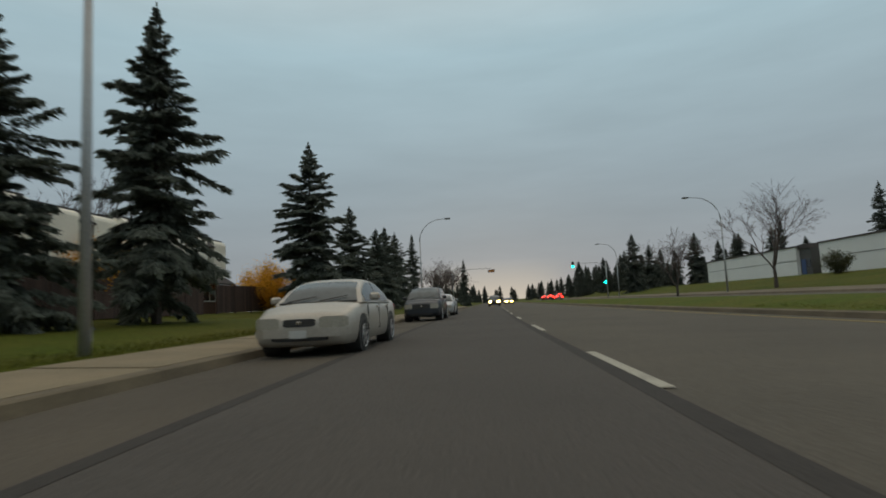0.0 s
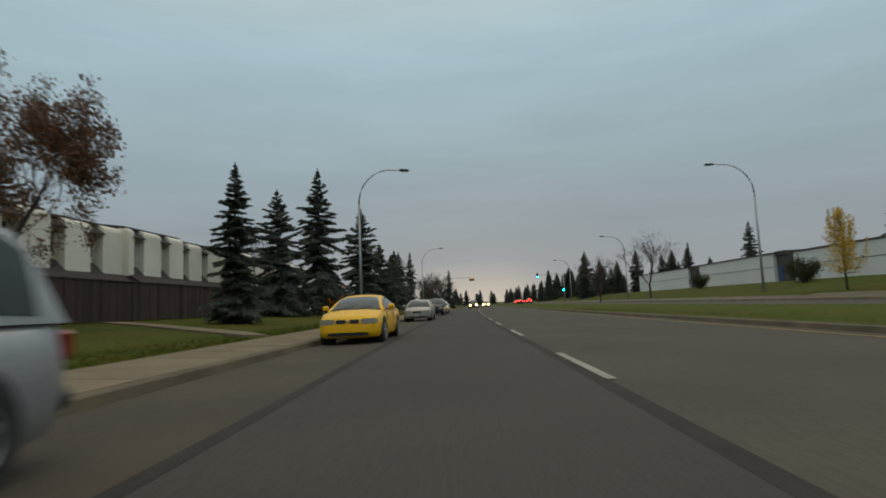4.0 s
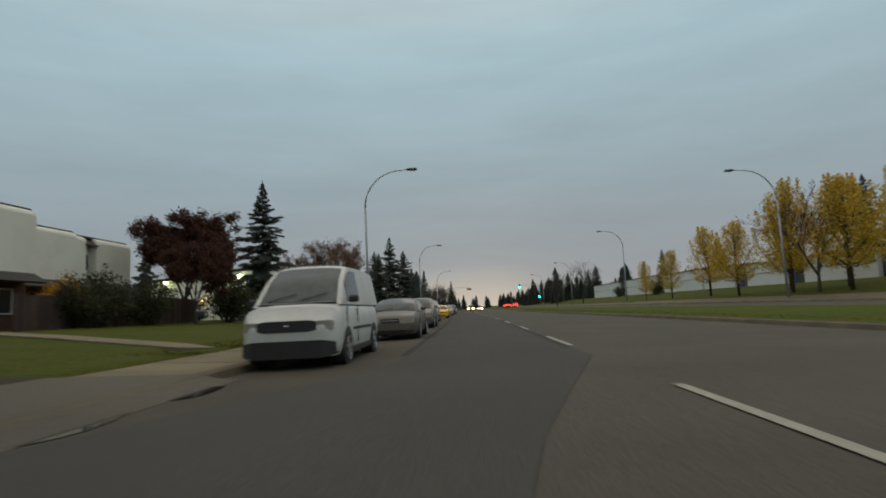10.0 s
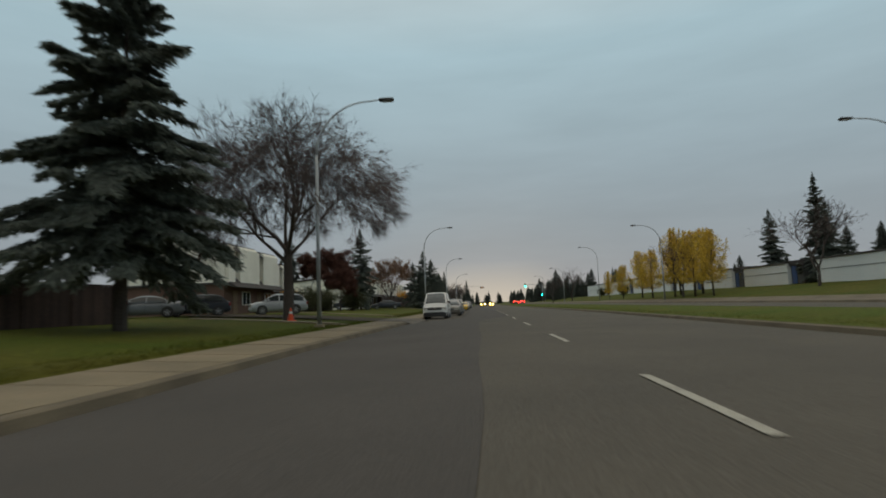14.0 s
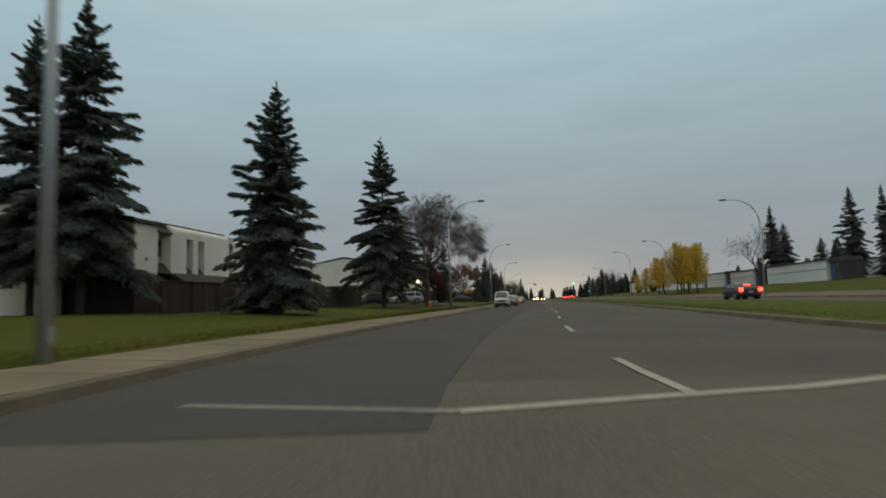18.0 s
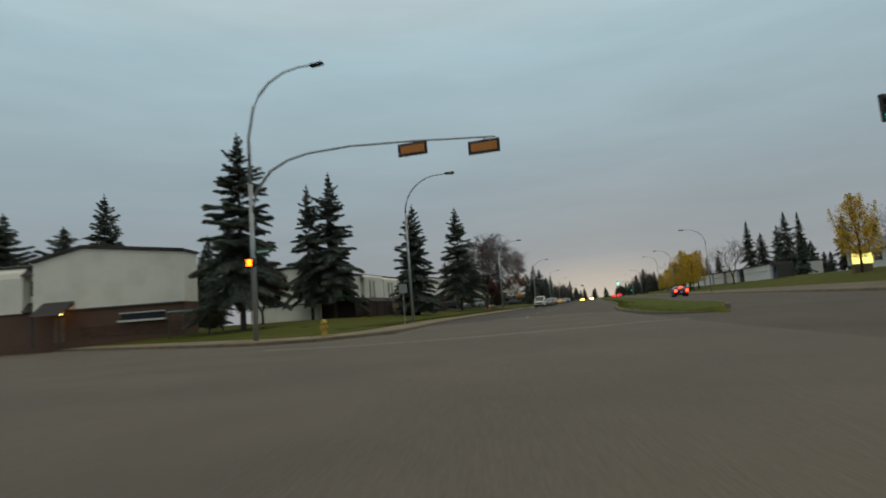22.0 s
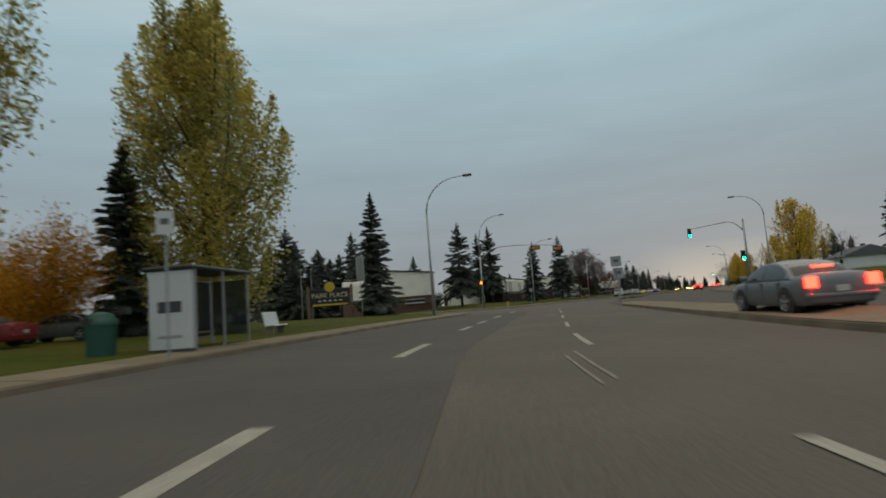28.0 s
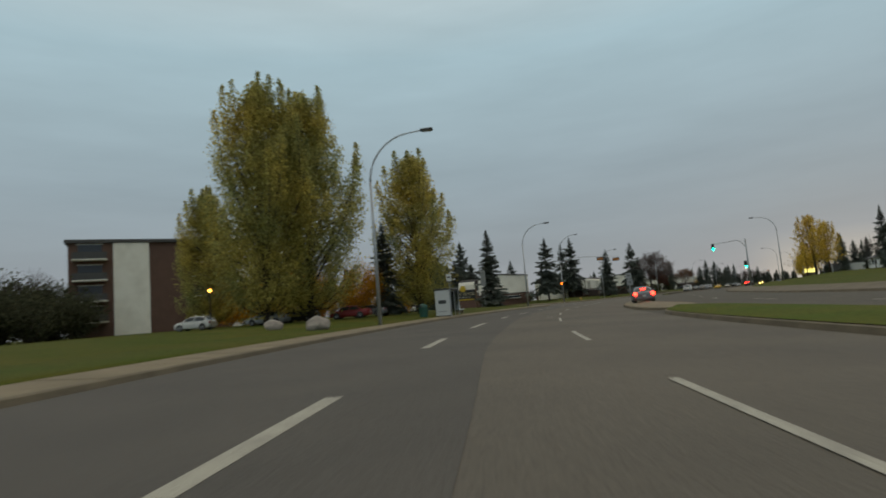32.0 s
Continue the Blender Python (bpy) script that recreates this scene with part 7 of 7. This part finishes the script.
        part("hood", prism(flap, a - 0.1, b + 0.1, "y"), SHINGLE, e, "dark shingled hood over the window")
        apron = [(x + jut + 0.12, floor2 + 0.0), (x - 0.05, floor2 + 0.62), (x - 0.15, floor2 + 0.58), (x - 0.15, floor2)]
        part("apron", prism(apron, a, b, "y"), SHINGLE, e, "dark shingled apron under the window")
    skirt = [(x + jut + 0.75, floor2 - 0.42), (x + jut + 0.02, floor2 + 0.06), (x - 0.1, floor2 + 0.06), (x - 0.1, floor2 - 0.1), (x + jut + 0.65, floor2 - 0.5)]
    part("canopy", prism(skirt, y0 + (1.25 if twins else 0.05), y1 - (0.3 if twins else 0.05), "y"), SHINGLE, e, "sloping dark canopy over the ground floor")
    d = new("door")
    d.parent = e
    part("leaf", box(x + 0.02, y0 + w * 0.35, base + 1.05, 0.06, 0.95, 2.1), WOOD_TAN, d)
    part("handle", box(x + 0.07, y0 + w * 0.35 + 0.38, base + 1.0, 0.05, 0.05, 0.14), CHROME, d)
    n = new("window")
    n.parent = e
    part("pane", box(x + 0.02, y0 + w * 0.72, base + 1.4, 0.04, 1.6, 1.15), PANE, n, "dark glass")
    for zz in (base + 0.8, base + 2.0):
        part("frame", box(x + 0.03, y0 + w * 0.72, zz, 0.08, 1.75, 0.07), TRIM, n)
    for yy in (-0.85, 0.0, 0.85):
        part("frame", box(x + 0.03, y0 + w * 0.72 + yy, base + 1.4, 0.08, 0.07, 1.2), TRIM, n)
    return e


def row(x, y0, y1, unit, depth, base, eave, floor2, label, end_south=True, twins=False, single=False):
    n = max(1, round((y1 - y0) / unit))
    for k in range(n):
        a, b = y0 + (y1 - y0) * k / n, y0 + (y1 - y0) * (k + 1) / n
        step = 0.0 if k % 2 == 0 else -0.35
        town_house(x + step, a, b, depth, base, eave + step * 0.2, floor2, label, end_south and k == 0, twins, single)


row(-19.35, -8.28, 39.0, 6.0, 10.0, 1.0, 6.2, 3.4, "town house with pale upper storey, dark roof and brick below", end_south=False)
row(-24.5, -43.0, -31.0, 6.0, 8.0, 1.0, 6.9, 3.75, "town house with pale upper storey behind the dark red tree", single=True)
row(-22.0, -55.5, -43.0, 6.2, 9.0, 1.0, 7.2, 3.75, "town house with pale upper storey and red brick ground floor", single=True)
row(-19.25, -105.48, -84.2, 7.1, 8.4, 0.9, 5.9, 3.05, "town house with pale upper storey behind a dark fence", end_south=False, twins=True)
row(-34.0, -88.0, -70.0, 6.0, 9.0, 1.0, 6.6, 3.7, "town house with pale upper storey set back from the road")


def gable_end(x0, y0, x1, y1, base, seam, tops, ridge_at, lower, label, thick=6.0, name="corner_house"):
    """A house end: a plain pale gable wall over a lower wall, from the corner (x0, y0) to (x1, y1), the rooms lying to the left of that line.
    tops: heights at the first corner, the ridge and the second corner."""
    a, b = Vector((x0, y0, 0)), Vector((x1, y1, 0))
    w = (b - a).length
    e = thing(name, Matrix.Translation(a) @ Matrix.Rotation(math.atan2(b.y - a.y, b.x - a.x), 4, "Z"), label, "house")
    rx = w * ridge_at
    part("lower_wall", box(w / 2, thick / 2 + 0.12, (base + seam) / 2 - 0.4, w - 0.1, thick, seam - base + 0.8), lower, e, "lower storey wall")
    face = [(0.0, seam), (0.0, tops[0]), (rx, tops[1]), (w, tops[2]), (w, seam)]
    part("gable_wall", prism(face, 0.0, thick, "y"), STUCCO, e, "plain pale stucco gable end")
    part("seam_trim", box(w / 2, -0.02, seam - 0.03, w + 0.1, 0.10, 0.12, 0.01), DARK_TRIM, e, "dark trim between the storeys")
    edge = [(-0.15, tops[0] + 0.02), (rx, tops[1] + 0.03), (w + 0.15, tops[2] + 0.02), (w + 0.15, tops[2] + 0.22), (rx, tops[1] + 0.24), (-0.15, tops[0] + 0.22)]
    part("roof", prism(edge, -0.22, thick + 0.2, "y"), SHINGLE, e, "dark shingled low roof")
    part("flashing", prism([(p, z + 0.20) for p, z in ((-0.16, tops[0]), (rx, tops[1] + 0.02), (w + 0.16, tops[2]))] + [(w + 0.16, tops[2] + 0.26), (rx, tops[1] + 0.29), (-0.16, tops[0] + 0.26)], -0.25, -0.225, "y"), DARK_TRIM, e, "dark metal roof edge")
    return e, w


corner, wide = gable_end(-38.3, -129.2, -26.0, -125.7, 0.7, 3.4, (7.55, 8.55, 7.65), 0.33, BRICK, "house with a plain pale gable end above red brick", thick=2.6)
# the next dwelling, its pale upper wall curving in, past a hooded slot
curve = [(0.30, 3.4), (0.30, 6.4), (0.45, 6.9), (0.85, 7.35), (1.6, 7.5), (1.6, 3.4)]
bm = bmesh.new()
prism(curve, -5.6, -1.1, "x", bm)
part("upper_wall", bm, STUCCO, corner, "pale stucco upper wall curving in at the top")
part("slot_wall", box(-0.55, 1.2, 5.4, 1.1, 0.2, 4.0), STUCCO, corner)
part("lower_wall", box(-2.9, 1.9, 1.6, 5.6, 2.8, 3.6), BRICK, corner, "red-brown brick lower wall")
part("roof", prism([(0.7, 7.32), (0.7, 7.5), (3.2, 7.9), (3.2, 7.7)], -5.8, 0.0, "x"), SHINGLE, corner, "dark shingled low roof")
n = new("window")
n.parent = corner
part("pane", box(-0.55, 1.06, 5.5, 0.8, 0.04, 1.3), PANE, n, "dark glass")
for px in (-0.98, -0.12):
    part("frame", box(px, 1.04, 5.5, 0.07, 0.08, 1.4), TRIM, n)
part("hood", prism([(0.15, 6.5), (0.15, 6.62), (1.2, 7.45), (1.2, 7.2)], -1.15, 0.05, "x"), SHINGLE, corner, "dark shingled hood over the window")
part("apron", prism([(0.1, 3.45), (0.95, 4.3), (1.05, 4.2), (1.05, 3.45)], -1.1, 0.0, "x"), SHINGLE, corner, "dark shingled apron under the window")
porch = [(-1.9, 2.95), (-1.5, 3.15), (0.05, 4.15), (0.05, 3.85)]
part("porch_roof", prism(porch, 0.9, 3.5, "x"), SHINGLE, corner, "dark sloping porch roof")
for px in (1.1, 3.3):
    part("porch_post", box(px, -1.6, 1.7, 0.12, 0.12, 2.6), DARK_TRIM, corner)
d = new("door")
d.parent = corner
part("leaf", box(2.2, 0.10, 1.75, 0.95, 0.08, 2.1), WOOD_TAN, d)
part("handle", box(2.55, 0.04, 1.7, 0.05, 0.05, 0.14), CHROME, d)
n = new("window")
n.parent = corner
part("pane", box(9.2, 0.08, 2.45, 3.6, 0.12, 0.55), PANE, n, "long pane with a pale green cast")
part("sill", box(9.2, -0.05, 2.08, 4.0, 0.36, 0.16, 0.02), TRIM, n, "long white sill")
part("frame", box(9.2, 0.02, 2.76, 3.8, 0.16, 0.09), TRIM, n, "white frame")
wall_bricks(corner, 3.8, 12.5, 0.9, 2.0, 0.10, "x", 290)
carport = thing("carport", pose(-23.3, -127.6, 0.35, 0, 0, 16), "small carport with a pale green flat roof beside the brick wall", "carport")
part("roof", box(0, 0, 2.1, 3.4, 3.0, 0.14, 0.02), mat("pale_green_sheet", (0.22, 0.30, 0.26), 0.6, 0.15, 1, 20, 0.1), carport, "pale green sheet roof")
for px in (-1.55, 1.55):
    for py in (-1.35, 1.35):
        part("post", box(px, py, 1.0, 0.1, 0.1, 2.1), DARK_TRIM, carport)
end_b, _ = gable_end(-35.4, -9.3, -18.9, -9.3, 0.9, 3.15, (5.5, 6.75, 6.15), 0.94, STUCCO, "white two-storey gable end of the town houses with lit wall lamps", thick=1.0, name="town_house_end")
part("door", box(4.4, -0.02, 1.85, 2.4, 0.06, 2.0), DARK_TRIM, end_b, "dark garage door")
end_c, _ = gable_end(-32.4, -107.3, -18.8, -107.3, 0.75, 2.85, (6.75, 7.1, 5.6), 0.42, FENCE, "pale gable end of the town houses over a low garage wall", thick=1.8, name="town_house_end")
part("garage_wall", box(4.9, -0.25, 1.55, 9.2, 0.3, 2.5, 0.02), STUCCO, end_c, "pale stucco garage wall")
part("garage_roof", box(4.9, -0.3, 2.84, 9.4, 0.5, 0.12, 0.02), SHINGLE, end_c, "dark roof edge over the garage wall")
for n, (x, y, z, c) in enumerate(((-33.6, -9.75, 5.35, (0.9, 1.0, 0.45)), (-25.2, -9.75, 5.75, (0.9, 1.0, 0.5)), (-29.4, -9.75, 3.3, (1.0, 0.62, 0.15)), (-35.5, -129.1, 3.1, (1.0, 0.5, 0.1)), (-9.0, -222.5, 4.6, (1.0, 0.40, 0.05)))):
    w = thing("wall_lamp" if n < 4 else "yard_lamp", pose(x, y, 0), "small lit lamp glowing warm yellow" if n < 2 else "small lit lamp glowing orange", "lamp", "lit lamps")
    g0 = place_z(x, y)
    part("post", tube([(0, 0, g0 - 0.1), (0, 0, z)], [0.05, 0.04], 6), DARKMETAL, w)
    bm = bmesh.new()
    bmesh.ops.create_icosphere(bm, subdivisions=2, radius=0.22 if n < 2 else 0.15)
    bmesh.ops.translate(bm, vec=(0, 0, z), verts=bm.verts)
    part("globe", bm, glow("lamp_glow_%d" % n, c, 9.0), w, "glowing globe")
    part("cap", box(0, 0, z + 0.2, 0.26, 0.26, 0.05, 0.01), DARKMETAL, w)


def board_fence(x0, y0, x1, y1, base, height, material, label, board=0.145, cap=None):
    """Upright boards between posts, each board an object."""
    e = thing("fence", Matrix(), label, "fence", "wooden fences")
    a, b = Vector((x0, y0, 0)), Vector((x1, y1, 0))
    length, way = (b - a).length, (b - a).normalized()
    turn = Matrix.Rotation(math.atan2(way.y, way.x), 4, "Z")
    n = int(length / board)
    proto = None
    rng = random.Random(int(x0 * 7 + y0 * 13))
    for k in range(n):
        p = a + way * (k + 0.5) * board
        m = Matrix.Translation((p.x, p.y, base + height / 2 + rng.uniform(-0.015, 0.015))) @ turn
        if proto is None:
            proto = part("board", box(0, 0, 0, board - 0.012, 0.022, height), material, e)
            proto.matrix_basis = m
        else:
            same_mesh(proto, "board", m, e)
    for z in (base + 0.3, base + height - 0.3):
        bm = box(0, 0, 0, length, 0.05, 0.09)
        r = part("rail", bm, material, e)
        r.matrix_basis = Matrix.Translation((*((a + b) / 2 - Vector((way.y, -way.x, 0)) * 0.05).xy, z)) @ turn
    proto = None
    for k in range(int(length / 2.4) + 1):
        p = a + way * min(k * 2.4, length)
        m = Matrix.Translation((p.x, p.y, base + height / 2 + 0.03)) @ turn
        if proto is None:
            proto = part("post", box(0, 0, -0.2, 0.1, 0.1, height + 0.5, 0.01), material, e)
            proto.matrix_basis = m
        else:
            same_mesh(proto, "post", m, e)
    if cap:
        r = part("top_board", box(0, 0, 0, length, 0.14, 0.05), cap, e)
        r.matrix_basis = Matrix.Translation((*((a + b) / 2).xy, base + height + 0.03)) @ turn
    return e


board_fence(-17.2, -6.0, -17.2, 32.0, 0.9, 1.95, FENCE, "tall dark brown board fence before the town houses", cap=FENCE)
board_fence(-17.3, -107.2, -16.2, -78.0, 0.75, 1.75, FENCE, "dark red-brown board fence along the gardens", cap=FENCE)
board_fence(-19.5, -47.0, -18.6, -33.0, 0.9, 1.6, FENCE, "dark brown board fence between the shrubs", board=0.2)
board_fence(-17.4, 34.0, -16.5, 75.0, 0.95, 1.8, FENCE, "dark board fence behind the spruces", board=0.25)
pn = thing("garden_panel", pose(-16.55, -100.5, 1.2), "tan wooden panel with a window set in the fence", "panel")
part("board", box(0, 0, 0.55, 0.06, 2.0, 1.0, 0.02), WOOD_TAN, pn)
part("frame", box(0.04, 0, 1.08, 0.08, 2.2, 0.08), FENCE, pn)


def pale_block(y0, y1, x, base, top, k):
    """One of the pale blocks in the row beyond the far lanes."""
    e = thing("row_house", Matrix(), "pale flat-fronted house in a row beyond the far lanes", "house", "pale row houses")
    part("wall", box(x + 4, (y0 + y1) / 2, (base + top) / 2 - 0.4, 8, y1 - y0, top - base + 0.8), STUCCO_FAR, e, "pale plain wall")
    part("roof", box(x + 4, (y0 + y1) / 2, top + 0.08, 8.3, y1 - y0 + 0.3, 0.16, 0.03), SHINGLE, e, "dark flat roof edge")
    part("upper_band", box(x - 0.02, (y0 + y1) / 2, (base + top) / 2 + 0.15, 0.05, y1 - y0, 0.05), DARK_TRIM, e)
    g = new("gap_front")
    g.parent = e
    part("recess", box(x + 1.6, y0 - 1.3, (base + top) / 2 - 0.2, 2.4, 2.5, top - base), DARK_TRIM, g, "dark recessed entry")
    part("hood", prism([(y0 - 2.6, top - 0.3), (y0 - 2.4, top + 0.25), (y0 - 0.1, top + 0.25), (y0, top - 0.3)], x + 0.2, x + 2.8, "x"), SHINGLE, g)
    part("door", box(x + 0.36, y0 - 0.8, base + 1.0, 0.06, 0.9, 2.0), mat("blue_door", (0.04, 0.08, 0.2), 0.5, 0.1, 3, 30, 0.05), g)
    part("pane", box(x + 0.36, y0 - 1.9, base + 1.5, 0.05, 0.8, 1.0), PANE, g)
    return e


for n, (y0, y1, top) in enumerate(((73, 102, 5.6), (45, 68, 5.6), (22.5, 40.5, 5.4), (8.5, 18.5, 4.9), (-4.5, 4.8, 4.7), (-19, -8.0, 4.6), (-34, -23, 4.4), (-58, -40, 4.4))):
    pale_block(y0, y1, 38.0 if n < 3 else 37.0 - n * 0.1, 2.0, top, n)
wh = thing("bungalow", pose(50, -74, place_z(50, -74), 0, 0, 8), "low white bungalow with a grey roof far beyond the road", "house")
part("wall", box(0, 0, 1.4, 9, 13, 2.8), STUCCO_FAR, wh, "white siding wall")
part("roof", prism([(-5.2, 2.7), (0, 4.8), (5.2, 2.7)], -7, 7, "y"), mat("grey_shingles", (0.13, 0.13, 0.14), 0.9, 0.2, 1, 15, 0.4), wh, "grey pitched roof")
part("chimney", box(1.5, 2, 4.7, 0.7, 0.7, 1.4), BRICK, wh)
for py in (-4, 0, 4):
    n = new("window")
    n.parent = wh
    part("pane", box(-4.53, py, 1.6, 0.04, 1.6, 1.1), PANE, n)
    part("frame", box(-4.52, py, 1.02, 0.1, 1.8, 0.08), TRIM, n)
for x, y, a in ((60, -135, 20), (70, -168, 25), (66, -30, 4)):
    copy_thing(wh, pose(x, y, place_z(x, y), 0, 0, a))


def apartment():
    m = Matrix.Translation((-50.8, -205.8, 2.4)) @ Matrix.Rotation(radians(-24), 4, "Z") @ Matrix.Diagonal((1.18, 1.18, 1.18, 1))
    e = thing("apartment_building", m, "four-storey apartment block with white panels and dark balconies", "apartment building")
    part("wall", box(-9, 1.5, 4.9, 18, 26, 13.0), BRICK, e, "red-brown brick wall")
    part("roof", box(-9, 1.5, 11.6, 18.8, 26.8, 0.5, 0.05), DARK_TRIM, e, "dark flat roof edge")
    for py in (-3.6, 11.0):
        part("white_panel", box(0.12, py - 0.5, 5.0, 0.3, 4.4, 12.7), STUCCO, e, "tall white wall panel")
    for py in (-9.0, 5.5):
        for k in range(4):
            b = new("balcony")
            b.parent = e
            part("slab", box(0.75, py, 0.6 + 2.8 * k, 1.5, 4.0, 0.18), STUCCO, b)
            part("rail", box(1.45, py, 1.15 + 2.8 * k, 0.06, 4.0, 0.9), DARK_TRIM, b, "dark balcony front")
            part("pane", box(0.05, py, 1.8 + 2.8 * k, 0.08, 2.8, 1.9), PANE, b, "dark balcony door")
            part("frame", box(0.1, py, 2.8 + 2.8 * k, 0.08, 3.0, 0.1), TRIM, b)
    for px in (-3.5, -8.5, -13.5):
        for k in range(4):
            n = new("window")
            n.parent = e
            part("pane", box(px, -11.53, 2.0 + 2.8 * k, 1.7, 0.06, 1.2), PANE, n)
            part("frame", box(px, -11.55, 1.36 + 2.8 * k, 1.9, 0.1, 0.08), TRIM, n)


apartment()
